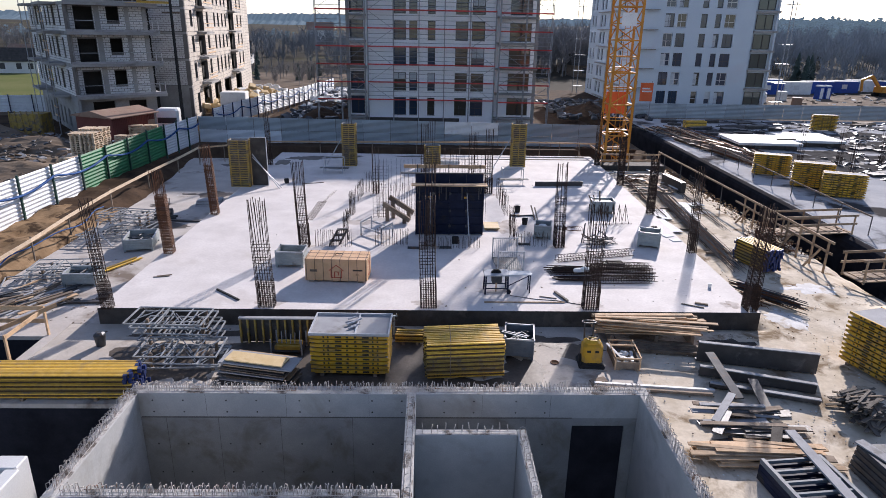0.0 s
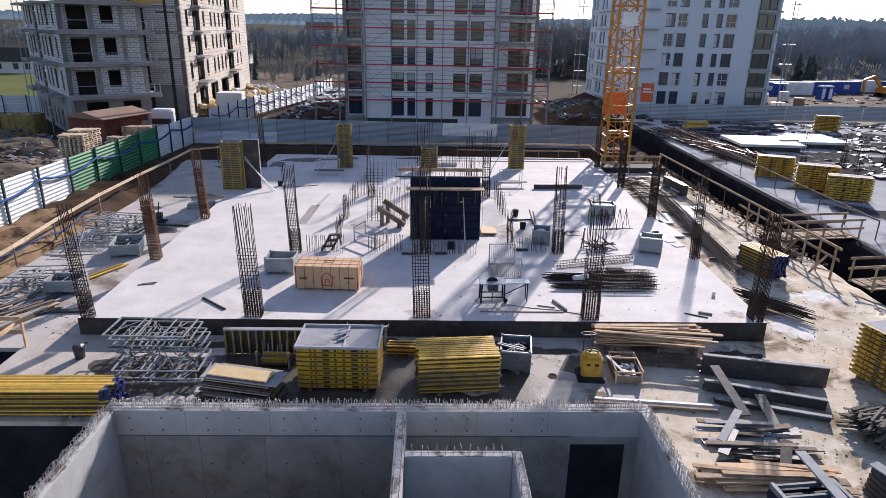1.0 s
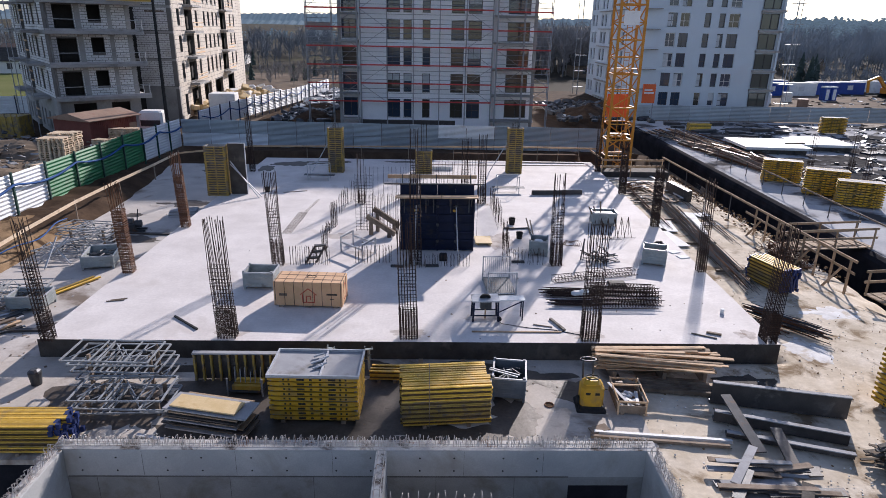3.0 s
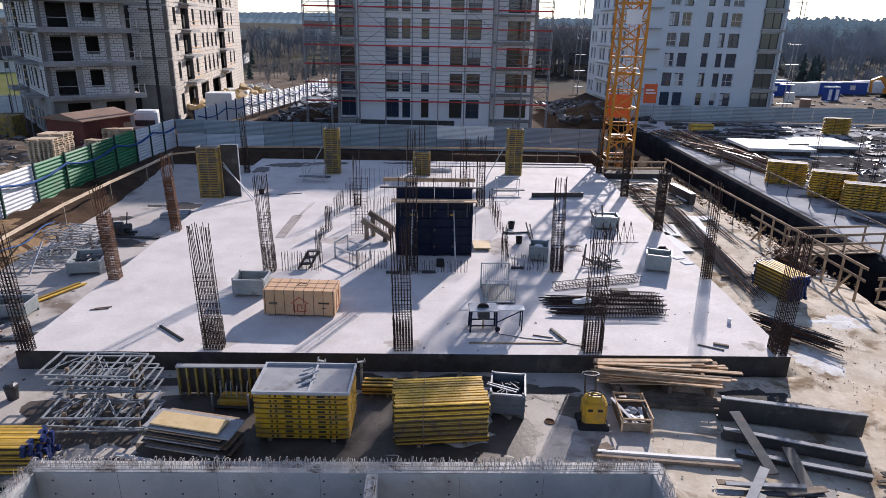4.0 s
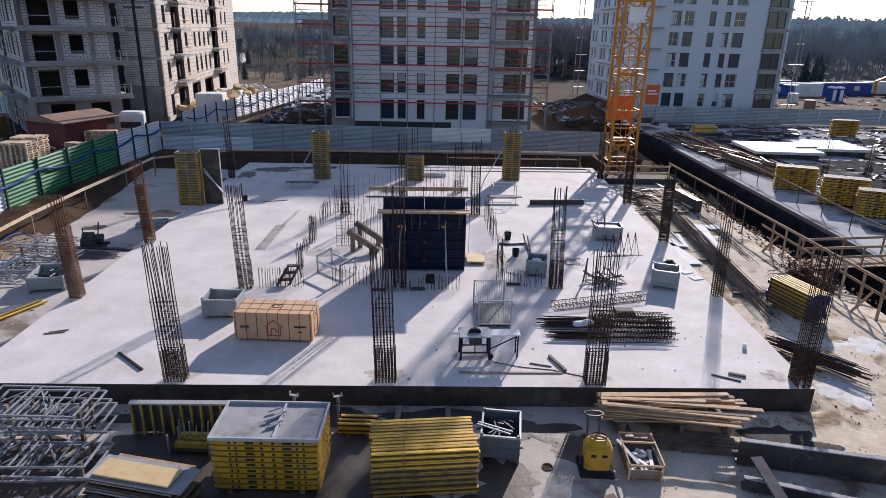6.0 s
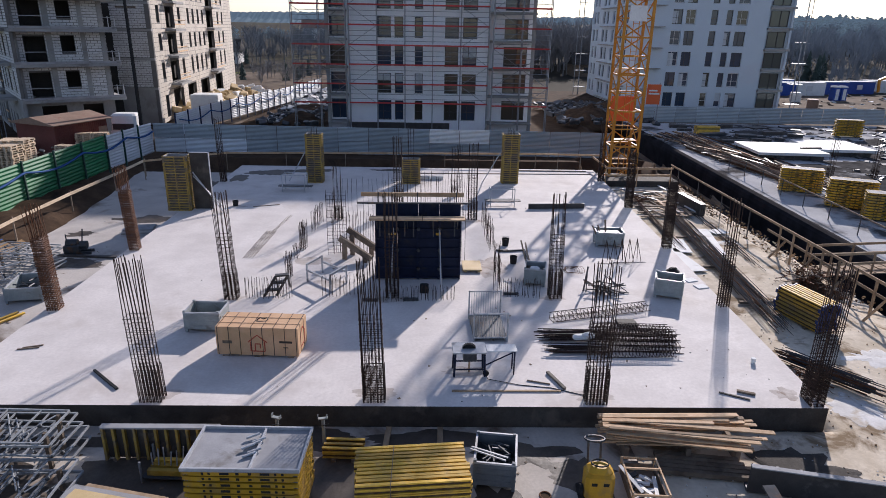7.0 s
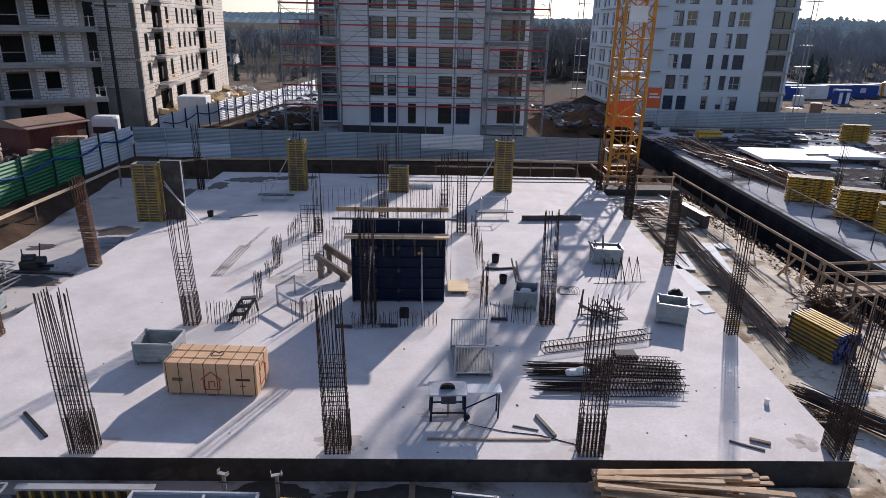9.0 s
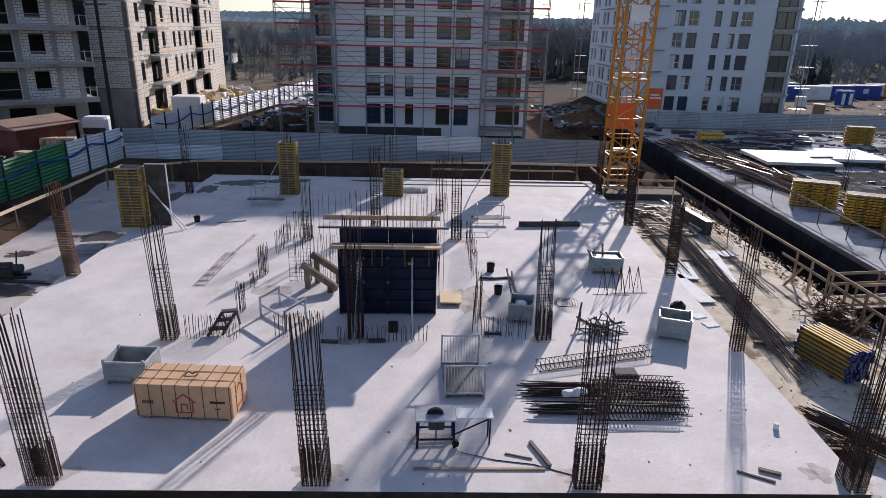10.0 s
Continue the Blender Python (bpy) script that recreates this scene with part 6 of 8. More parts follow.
def beam_stack(at, turn, L, ny, nz, label, caps=False, jitter=.03, group="stacked timber beams", gap=.096):
    fresh, worn = hbeam_mesh(L, HBEAM), hbeam_mesh(L, OLDYELLOW)
    cap = Build()
    cap.box(-.012, -.002, -.002, 0.09, .082, .147)
    cap = cap.mesh("end_cap", BLUECAP)
    base = pose(*at, 0, 0, turn)
    for x in (.25 * L, .75 * L):
        s = Build()
        s.box(x - .05, -.05, -.09, x + .05, ny * gap + .05, -.002)
        o = new("bearer", s.mesh("bearer", OLDWOOD))
        o.matrix_basis = base @ pose(0, 0, .09)
        tagged(o, "timber bearer under a stack of beams", "bearer")
    for k in range(nz):
        for j in range(ny):
            o = new("timber_beam", worn if k < nz - 3 and (k * 3 + j) % 5 else fresh)
            dx = rnd.uniform(-jitter, jitter)
            o.matrix_basis = base @ pose(dx, j * gap + rnd.uniform(-.012, .012), .09 + k * .152, 0, 0, rnd.uniform(-.25, .25))
            tagged(o, label, "beam", group)
            if caps:
                for x, m in ((0, pose(0, 0, 0)), (L, pose(L, .08, 0, 0, 0, 180))):
                    c = part("end_cap", cap, None, o)
                    c.matrix_basis = m


beam_stack((-.02, -4.22, LOW), 5.0, 2.5, 11, 8, "yellow lacquered timber formwork beam in a strapped stack", False, .05, gap=.124)
beam_stack((-13.1, -5.45, LOW), .6, 4.3, 10, 5, "yellow timber formwork beam with a blue end cap", True, .16)
beam_stack((15.3, 7.6, LOW), -74, 2.1, 6, 7, "yellow timber formwork beam in a stack on the sand", True, .08, gap=.165)
beam_stack((-1.12, -1.72, LOW), -2, 1.0, 3, 2, "short yellow timber beam in a low stack", False, .05, gap=.19)
for x, y, tilt in ((-1.24, -.95, 2), (-2.46, -.92, -3)):
    t = thing("prop_head", (x, y, LOW), tilt * 6, "worn grey steel prop with a forked head", "prop")
    b = Build()
    b.box(-.12, -.12, 0, .12, .12, .012)
    part("base_plate", b, STEEL, t)
    b = Build()
    b.tube((0, 0, .0125), (0, 0, .74), .045, 12)
    part("post", b, GREYBIN, t)
    b = Build()
    b.box(-.13, -.05, .741, .13, .05, .765), b.box(-.13, -.05, .7655, -.115, .05, .86), b.box(.1, -.05, .7655, .115, .05, .83)
    part("fork", b, GREYBIN, t)
    b = Build()
    b.tube((-.1, -.06, .55), (.14, -.06, .6), .014, 8)
    part("locking_pin", b, STEEL, t)
for x, y0, y1 in ((.72, -4.165, -2.9),):
    b = Build()
    for p in ((x, y0 - .012, LOW, x + .018, y0 - .004, .656), (x, y0 - .012, .657, x + .018, y1 + .05, .663)):
        b.box(*p)
    solo("strap", b, OLDWOOD, "brown strap round the beam stack", "strap", at=(0, 0, 0))


def form_panel(L, W, h, with_face=True):
    """Steel-framed formwork panel lying flat: yellow edge rails with slots, ribs, grey ply face."""
    t = thing("formwork_shutter", (0, 0, -50), 0, "", "formwork")
    for y0, y1 in ((0, .06), (W - .06, W)):
        b = Build()
        b.box(.12, y0, h * .2, L - .12, y1, h), b.box(0, y0 + .005, h * .35, .119, y1 - .005, h), b.box(L - .119, y0 + .005, h * .35, L, y1 - .005, h)
        r = part("edge_rail", b, YELLOW, t)
        # Slots are flat black plates; the dark of the holes is painted.
        for k, (x, w) in enumerate(((.42, .03), (.56, .03), (.8, .18), (1.14, .05), (1.4, .05), (1.65, .18), (1.95, .03), (2.1, .03))):
            s = Build()
            yy = y0 - .004 if y0 == 0 else y1
            s.box((x - .01) * L / 2.45, yy, h * .38, (x + w + .012) * L / 2.45, yy + .004, h * .82)
            part("slot", s, RUBBER, r)
    for x0, x1 in ((.0, .05), (L - .05, L), (L / 2 - .03, L / 2 + .03)):
        b = Build()
        b.box(x0, .061, 0.02, x1, W - .061, h - .03)
        part("cross_rail", b, YELLOW, t)
    b = Build()
    b.box(.05, .062, h - .028, L - .05, W - .062, h - .004)
    part("ply_face", b, PLYGREY, t)
    return t


def panel_stack(at, turn, n, L, W, label, group, pitch=.165):
    src = form_panel(L, W, .135)
    tagged(src, label, "formwork", group)
    base = pose(*at, 0, 0, turn)
    src.matrix_basis = base @ pose(0, 0, .1)
    for k in range(1, n):
        copy_thing(src, base @ pose(rnd.uniform(-.02, .02), rnd.uniform(-.02, .02), .1 + pitch * k, 0, 0, rnd.uniform(-.4, .4)))
        for x in (.3, L - .4):
            s = Build()
            s.box(x, .05, 0, x + .1, W - .05, pitch - .1365)
            o = new("spacer_lath", s.mesh("spacer_lath", OLDWOOD))
            o.matrix_basis = base @ pose(0, 0, .1 + pitch * (k - 1) + .1358)
            tagged(o, "wooden lath between stacked form panels", "lath")
    for x in (.3, L - .5):
        s = Build()
        s.box(x, 0, 0, x + .12, W, .099)
        o = new("bearer", s.mesh("bearer", OLDWOOD))
        o.matrix_basis = base
        tagged(o, "timber bearer under a stack of form panels", "bearer")
    return .1 + pitch * (n - 1) + .135


top1 = panel_stack((-3.75, -3.95, LOW), -1.2, 9, 2.5, 1.5, "yellow-edged formwork panel with a grey face in a stack", "stack of form panels", .154)
z1 = LOW + top1
t = thing("panel_tray", (-3.78, -3.98, z1 + .002), -1.2, "pale steel-rimmed panel on top of the stack with fittings", "form panel")
b = Build()
b.box(0, 0, 0, 2.56, 1.56, .02)
part("sheet", b, PLYGREY, t)
for p in ((0, 0, .021, 2.56, .05, .09), (0, 1.51, .021, 2.56, 1.56, .09), (0, .051, .021, .05, 1.509, .09), (2.51, .051, .021, 2.56, 1.509, .09), (1.45, .051, .021, 1.5, 1.509, .075)):
    b = Build()
    b.box(*p)
    part("rim", b, GALV, t)
for k in range(6):
    b = Build()
    x, y = 1.33 + .1 * math.sin(k * 2.1), .5 + k * .13
    b.tube((x - .12, y - .06, .06 + .01 * (k % 3)), (x + .14, y + .1, .08 + .01 * (k % 3)), .03, 6)
    part("clamp", b, GALV, t)
# panels on the neighbouring slab and by the sand
panel_stack((14.3, -2.7, LOW), -75, 11, 2.5, 1.4, "yellow-edged formwork panel in a tall leaning stack", "stack of form panels on the sand", .165)
for x, y, n, tu in ((26.3, 28.1, 10, -22), (27.2, 23.95, 11, -24), (27.75, 21.0, 10, -22), (46.0, 53.5, 11, -8)):
    panel_stack((x, y, -.7), tu, n, 2.7, .95, "yellow-edged formwork panel in a stack on the wet slab", "stacks of form panels on the wet slab", .165)


def shoring_frame(label):
    """Galvanised shoring frame: outer tubes, rungs, coupling heads."""
    t = thing("shoring_frame", label=label, category="scaffold frame", group="stacked shoring frames")
    L, W, r = 2.6, 1.35, .03
    for p, q in (((0, 0), (L, 0)), ((0, W), (L, W)), ((0, 0), (0, W)), ((L, 0), (L, W))):
        b = Build()
        b.bar((*p, r), (*q, r), .045, .045)
        part("outer_tube", b, FRAMEGALV, t)
    for x in (.85, 1.05, 1.9):
        b = Build()
        b.bar((x, .03, r), (x, W - .03, r), .038, .038)
        part("rung", b, FRAMEGALV, t)
    for p, q in (((.2, .2), (.8, 1.1)), ((1.2, 1.1), (1.8, .25)), ((2.0, .2), (2.4, 1.1))):
        b = Build()
        b.tube((*p, r + .02), (*q, r + .02), .018, 6)
        part("brace", b, FRAMEGALV, t)
    for x in (.4, .95, 1.5, 2.2):
        b = Build()
        b.chamfer(x, .63, .0, x + .1, .71, .08, .02)
        part("coupler", b, STEEL, t)
    return t


fr = shoring_frame("galvanised shoring frame lying in a loose stack")
fr.matrix_basis = pose(-9.95, -2.3, LOW + .16, 0, 0, -1)
for x, y, z, tu in ((-9.9, -2.4, .42, 2), (-10.05, -2.35, .66, -2), (-10.15, -2.35, .86, 1), (-10.3, -2.4, 1.04, -1),
                    (-9.35, -3.85, .16, 2), (-9.3, -3.9, .38, -1), (-9.4, -3.85, .58, 1)):
    copy_thing(fr, pose(x, y, LOW + z, rnd.uniform(-1, 1), rnd.uniform(-1, 1), tu))
for x, y, z, h in ((-9.7, -1.9, 0, 1.02), (-7.8, -2.0, 0, 1.02), (-9.5, -1.2, 0, 1.02), (-7.9, -1.25, 0, 1.02), (-9.0, -3.5, 0, .57), (-7.0, -3.6, 0, .57), (-8.9, -2.8, 0, .57), (-7.1, -2.8, 0, .57)):
    b = Build()
    b.bar((0, 0, 0), (0, 0, h), .09, .09)
    solo("timber_block", b, OLDWOOD, "timber block holding up stacked frames", "block", "blocks under the frames", "", (x, y, LOW))
# left-hand frames, bins and laths on the apron
for x, y, z, tu in ((-17.75, 11.0, .95, -8), (-17.6, 10.9, .12, -5), (-17.65, 11.1, .4, -9), (-17.8, 10.9, .62, -6), (-17.7, 11.05, .8, -11), (-17.95, 9.3, .1, 8), (-17.9, 9.2, .3, 3), (-17.5, 3.75, .12, 6), (-17.4, 3.65, .32, 3), (-17.3, 3.85, .5, 8), (-17.9, 2.9, .06, 24)):
    copy_thing(fr, pose(x, y, LOW + z, rnd.uniform(-1.5, 1.5), rnd.uniform(-1.5, 1.5), tu))
for x, y, h in ((-17.2, 11.2, .92), (-15.5, 11.0, .92), (-17.0, 12.0, .92), (-15.4, 11.8, .92), (-16.8, 4.15, .45), (-15.4, 4.25, .45), (-16.9, 5.05, .45), (-15.3, 4.95, .45)):
    b = Build()
    b.bar((0, 0, 0), (0, 0, h), .09, .09)
    solo("timber_block", b, OLDWOOD, "timber block holding up stacked frames", "block", "blocks under the frames", "", (x, y, LOW))
steel_bin("steel_bin", (-14.95, 7.7, LOW), 12, 1.35, 1.7, 0.62, "blue-grey ribbed steel bin on the lower apron", STEEL)
for k, (p, q) in enumerate((((-17.6, 8.2, -.6), (-16.2, 9.6, .25)), ((-17.2, 8.0, -.6), (-16.4, 9.6, .3)), ((-16.6, 7.7, -.6), (-16.9, 9.5, .35)), ((-15.8, 8.4, -.6), (-17.2, 9.4, .1)), ((-17.9, 9.0, -.2), (-15.6, 9.9, .25)))):
    board(p, q, .06, .06, GALV, "galvanised tube leaning on the stacked frames", "steel_tube")
steel_bin("steel_bin", (-15.5, 3.25, LOW), 3, 1.35, 1.0, 0.6, "grey steel bin among frames on the apron", STEEL)
for p, q in (((-14.9, 4.9, -.6), (-14.0, 6.9, -.6)), ((-14.6, 4.9, -.58), (-13.7, 6.8, -.58))):
    board(p, q, .12, .05, HBEAM, "yellow lath lying on the damp apron")
scatter("scrap", "scrap steel and wood strewn on the apron", "scrap", [(-17, 0, -13.5, 5, LOW), (-17, 6, -13, 12, LOW), (-14, -.5, -12.6, 1.5, LOW), (-16, 12, -12.6, 20, LOW)], OLDWOOD, 60, .12, 21, .2)
scatter("scrap", "pale scrap strewn on the apron", "scrap", [(-17, 0, -13.5, 6, LOW), (-17, 14, -16, 28, LOW)], WHITEC, 30, .1, 22, .25)
for p, q in (((-13.5, 2.0, -.6), (-12.5, 2.2, -.6)), ((-14.4, 1.6, -.6), (-13.0, 1.7, -.6)), ((-16.2, 13.2, -.6), (-12.6, 13.0, -.6))):
    board(p, q, .2, .08, PLYDARK, "dark plank lying on the damp apron")
r_ = random.Random(61)
for k in range(46):
    L, a = r_.uniform(.9, 2.6), math.radians(r_.gauss(52, 16))
    x, y = r_.uniform(-17.4, -14.6), r_.uniform(.6, 2.9)
    z = LOW + .03 + .045 * (k % 6)
    d = Vector((math.cos(a), math.sin(a), 0)) * L / 2
    if x + d.x > -14.0:
        x -= .7
    board((x - d.x, y - d.y, z), (x + d.x, y + d.y, z + r_.uniform(0, .06)), r_.uniform(.06, .2), r_.uniform(.03, .06), r_.choice((OLDWOOD, PLYGREY, OLDWOOD, STEEL, TIMBER, GALV)), "weathered board in a strewn pile on the apron")
t = thing("pump", (-15.75, 13.3, LOW), 8, "dark site pump with hoses on the apron", "pump")
b = Build()
b.chamfer(0, 0, .12, .7, .6, .45, .05), b.tube((.7, .3, .4), (1.0, .3, .4), .2, 12), b.tube((.1, .3, .5), (.6, .3, .5), .2, 12)
part("body", b, STEEL, t)
b = Build()
b.tube((.8, .3, .6), (.9, .3, 1.2), .03, 6), b.tube((.2, .1, .6), (.2, .1, 1.0), .03, 6)
part("handle", b, STEEL, t)
b = Build()
b.box(0, .05, 0, 1.2, .15, .119), b.box(0, .45, 0, 1.2, .55, .119)
part("skid", b, STEEL, t)
t = thing("roller_stack", (-14.4, 16.2, LOW), 10, "low stack of grey panels on the apron", "panels")
for k in range(4):
    b = Build()
    b.chamfer(.03 * k, 0, .09 * k, 1.5 + .03 * k, .9, .09 * k + .085, .01)
    part("panel", b, PLYGREY if k % 2 else GALV, t)

# plywood offcuts
t = thing("plywood_pile", (-6.42, -4.25, LOW), -13, "loose pile of plywood and boards, yellow sheet on top", "plywood")
for k in range(9):
    b = Build()
    b.box(-.08 + rnd.uniform(-.2, .15), rnd.uniform(-.08, .06), .02 + k * .075, 2.1 + rnd.uniform(-.25, .2), .95 + rnd.uniform(-.2, .1), .02 + k * .075 + .04)
    part("sheet", b, (PLYGREY, OLDWOOD, PLYDARK, RAILWOOD)[k % 4], t)
    b = Build()
    b.box(.3, .1, k * .075 - .009 if k else 0, .4, .8, .02 + k * .075 - .001), b.box(1.6, .1, k * .075 - .009 if k else 0, 1.7, .8, .02 + k * .075 - .001)
    part("lath", b, OLDWOOD, t)
b = Build()
b.chamfer(0, .05, .7, 1.95, .65, .735, .006)
part("top_sheet", b, PLY, t, "bright yellow plywood sheet")
for p, q in (((-7.4, -4.9, -.6), (-5.0, -5.3, -.6)), ((-7.2, -4.6, -.6), (-5.4, -5.1, -.58)), ((-6.9, -5.2, -.6), (-4.6, -5.45, -.6))):
    board(p, q, .12, .06, GALV, "steel tube lying before the boards", "steel_tube")
# standing panel with dark ribs
t = thing("standing_form", (-6.65, -1.6, LOW), 0, "dark form panel standing on edge with a pale top rail", "form panel")
b = Build()
b.box(0, 0, .02, 2.95, .04, .93)
part("ply_face", b, PLYDARK, t)
b = Build()
b.box(0, -.12, .93, 2.95, .06, .98)
part("top_rail", b, PLYGREY, t)
for k in range(11):
    b = Build()
    b.box(.02 + k * .262, -.11, 0, .08 + k * .262, -.001, .929)
    part("rib", b, OLDYELLOW, t)
b = Build()
b.tube((1.3, .06, .9), (1.3, .9, 0), .03, 6)
part("prop", b, GALV, t)
t = thing("tool_rack", (-5.35, -2.55, LOW), -3, "small steel rack with yellow beams and fittings", "rack")
for x in (0, 1.05):
    for y in (0, .7):
        b = Build()
        b.bar((x, y, 0), (x, y, .6), .045, .045)
        part("post", b, SCAFF, t)
b = Build()
b.box(.0, .0, .12, 1.05, .7, .16)
part("shelf", b, STEEL, t)
for k in range(3):
    b = Build()
    b.box(.1, .08 + k * .2, .161, .95, .2 + k * .2, .3)
    part("beam", b, HBEAM, t)
for k in range(6):
    b = Build()
    b.tube((.15 + k * .15, .3, .3), (.12 + k * .16, .35 + .05 * (k % 2), .62 + .08 * (k % 3)), .018, 6)
    part("prop", b, SCAFF, t)
t = steel_bin("mesh_bin", (2.62, -2.72, LOW), -8, 1.0, 1.2, .76, "blue-grey steel bin full of metal parts", STEEL, BINBLUE)
for p, q in (((-.12, .42, .81), (.75, .12, .79)), ((-.1, .5, .82), (.8, .22, .8))):
    b = Build()
    b.bar(p, q, .035, .03)
    part("flat_bar", b, GALV, t)
for k in range(10):
    b = Build()
    a = k * 2.4
    b.tube((.5 + .2 * math.sin(k * 1.7) - .2 * math.cos(a), .65 + .3 * math.cos(k * 1.3) - .2 * math.sin(a), .58 + .02 * (k % 4)), (.5 + .2 * math.sin(k * 1.7) + .2 * math.cos(a), .65 + .3 * math.cos(k * 1.3) + .2 * math.sin(a), .62 + .02 * (k % 3)), .028, 6)
    part("scrap_piece", b, STEEL, t)
for p, q in (((.37, -1.9, -.64), (.45, -.36, -.64)), ((1.84, -1.75, -.64), (1.86, -.36, -.64))):
    board((p[0], p[1], -.6), (q[0], q[1], -.6), .15, .09, RAILWOOD, "worn yellow-grey beam end poking from under the slab edge")

# rusty drain ring set in the lower concrete
b = Build()
b.path([(.13 * math.cos(a), .13 * math.sin(a), .012) for a in np.linspace(0, 6.2832, 17)], .02, 6)
dr = solo("drain_ring", b, RUST, "rusty drain ring set in the lower concrete", "drain", at=(4.33, -2.98, LOW))
b = Build()
b.tube((0, 0, .0), (0, 0, .006), .12, 14)
part("plug", b, DARKEARTH, dr)

# yellow compactor
t = thing("compactor", (5.12, -3.35, LOW), -4, "small yellow plate compactor with a ring handle", "compactor")
b = Build()
b.chamfer(-.04, -.04, 0, .82, .78, .1, .04), b.chamfer(.02, .0, .1, .76, .6, .2, .03)
part("base_plate", b, RUBBER, t)
b = Build()
b.chamfer(.05, .02, .2, .72, .55, .86, .08)
part("body", b, YELLOW, t)
b = Build()
b.chamfer(.1, .06, .86, .66, .5, .98, .09)
part("hood", b, YELLOW, t)
for x in (.18, .45):
    b = Build()
    b.box(x, .012, .58, x + .13, .019, .66)
    part("vent", b, RUBBER, t)
b = Build()
ringp = [(.38 + .2 * math.cos(a), .3 + .14 * math.sin(a), 1.02) for a in np.linspace(0, 6.2832, 15)]
b.path(ringp, .018, 6)
part("lifting_ring", b, RUBBER, t)
b = Build()
b.tube((.2, .6, .1), (.15, .72, 1.35), .03, 6), b.tube((.5, .6, .1), (.45, .72, 1.35), .03, 6)
b.path([(.3 + .24 * math.cos(a), .74 + .12 * math.sin(a), 1.37) for a in np.linspace(0, 6.2832, 13)], .025, 6)
part("guide_handle", b, STEEL, t)
b = Build()
b.tube((-.03, .3, .25), (.04, .3, .25), .14, 12)
part("wheel", b, RUBBER, t)
# wooden box of scraps
t = thing("scrap_box", (6.25, -3.45, LOW), -4, "open wooden box with white scraps and fittings", "box")
for p in ((0, 0, .05, .85, .03, .3), (0, 1.3, .05, .85, 1.33, .3), (0, .031, .05, .03, 1.299, .3), (.82, .031, .05, .85, 1.299, .3)):
    b = Build()
    b.box(*p)
    part("side", b, OLDWOOD, t)
for p, q in (((0, -.01, .44), (.85, -.01, .44)), ((0, 1.34, .44), (.85, 1.34, .44)), ((0, 0, .46), (0, 1.33, .46)), ((.85, 0, .46), (.85, 1.33, .46)), ((0, .9, .47), (.85, .9, .47))):
    b = Build()
    b.bar(p, q, .035, .05)
    part("rim_batten", b, TIMBER, t)
for x in (.02, .83):
    for y in (.02, 1.31):
        b = Build()
        b.bar((x, y, 0), (x, y, .43), .045, .045)
        part("corner_post", b, TIMBER, t)
for p, q in (((.08, 1.0, .2), (.5, .1, .34)), ((-.12, .95, .5), (.3, .25, .3)), ((.6, .1, .3), (.72, .9, .26))):
    b = Build()
    b.bar(p, q, .09, .02)
    part("lath", b, WHITEC, t)
b = Build()
b.box(.031, .031, .05, .819, 1.299, .1), b.box(.1, 0, 0, .2, 1.33, .049), b.box(.65, 0, 0, .75, 1.33, .049)
part("floor", b, OLDWOOD, t)
for k in range(12):
    b = Build()
    x, y = .15 + .5 * ((k * 37) % 10) / 10, .15 + .95 * ((k * 53) % 11) / 11
    b.chamfer(-.12, -.06, -.02, .12, .06, .03, .01, pose(x, y, .16 + .02 * (k % 5), rnd.uniform(-20, 20), rnd.uniform(-20, 20), rnd.uniform(0, 180)))
    part("scrap", b, WHITEP if k % 3 else STEEL, t)
# timber pile
t = thing("timber_pile", (6.0, -1.55, LOW), -1.5, "untidy pile of pale sawn boards on bearers", "timber")
r_ = random.Random(11)
for k in range(48):
    L = r_.uniform(2.7, 4.0)
    x, y, lay = r_.uniform(0, .5), r_.uniform(0, .8), k // 7
    z = .4 + lay * .075
    b = Build()
    a = r_.gauss(0, .14)
    b.bar((x, y, z + r_.uniform(0, .03)), (x + L * math.cos(a), y + L * math.sin(a) * .6, z + r_.uniform(-.02, .05)), r_.uniform(.09, .16), .035)
    part("board", b, TIMBER if k % 4 else RAILWOOD, t)
for x in (.6, 2.2, 3.5):
    b = Build()
    b.box(x, -.05, 0, x + .12, .85, .36)
    part("bearer", b, OLDWOOD, t)
t = thing("timber_pile", (7.35, -2.15, LOW), -8, "low pile of brown beams under the boards", "timber")
for k in range(5):
    b = Build()
    b.bar((0, .02 + k * .17, .07), (2.5 - .1 * k, .0 + k * .17, .07), .13, .13)
    part("beam", b, OLDWOOD, t)
board((5.34, -4.38, -.6), (9.05, -4.8, -.6), .1, .1, WHITEC, "long cement-white board lying before the wall hoops")
board((5.2, -4.55, -.61), (8.9, -5.0, -.61), .09, .08, OLDWOOD, "long grey board lying beside a white one")
board((5.25, -4.35, -.6), (5.75, -4.2, -.55), .3, .04, OLDWOOD, "short grey board end")

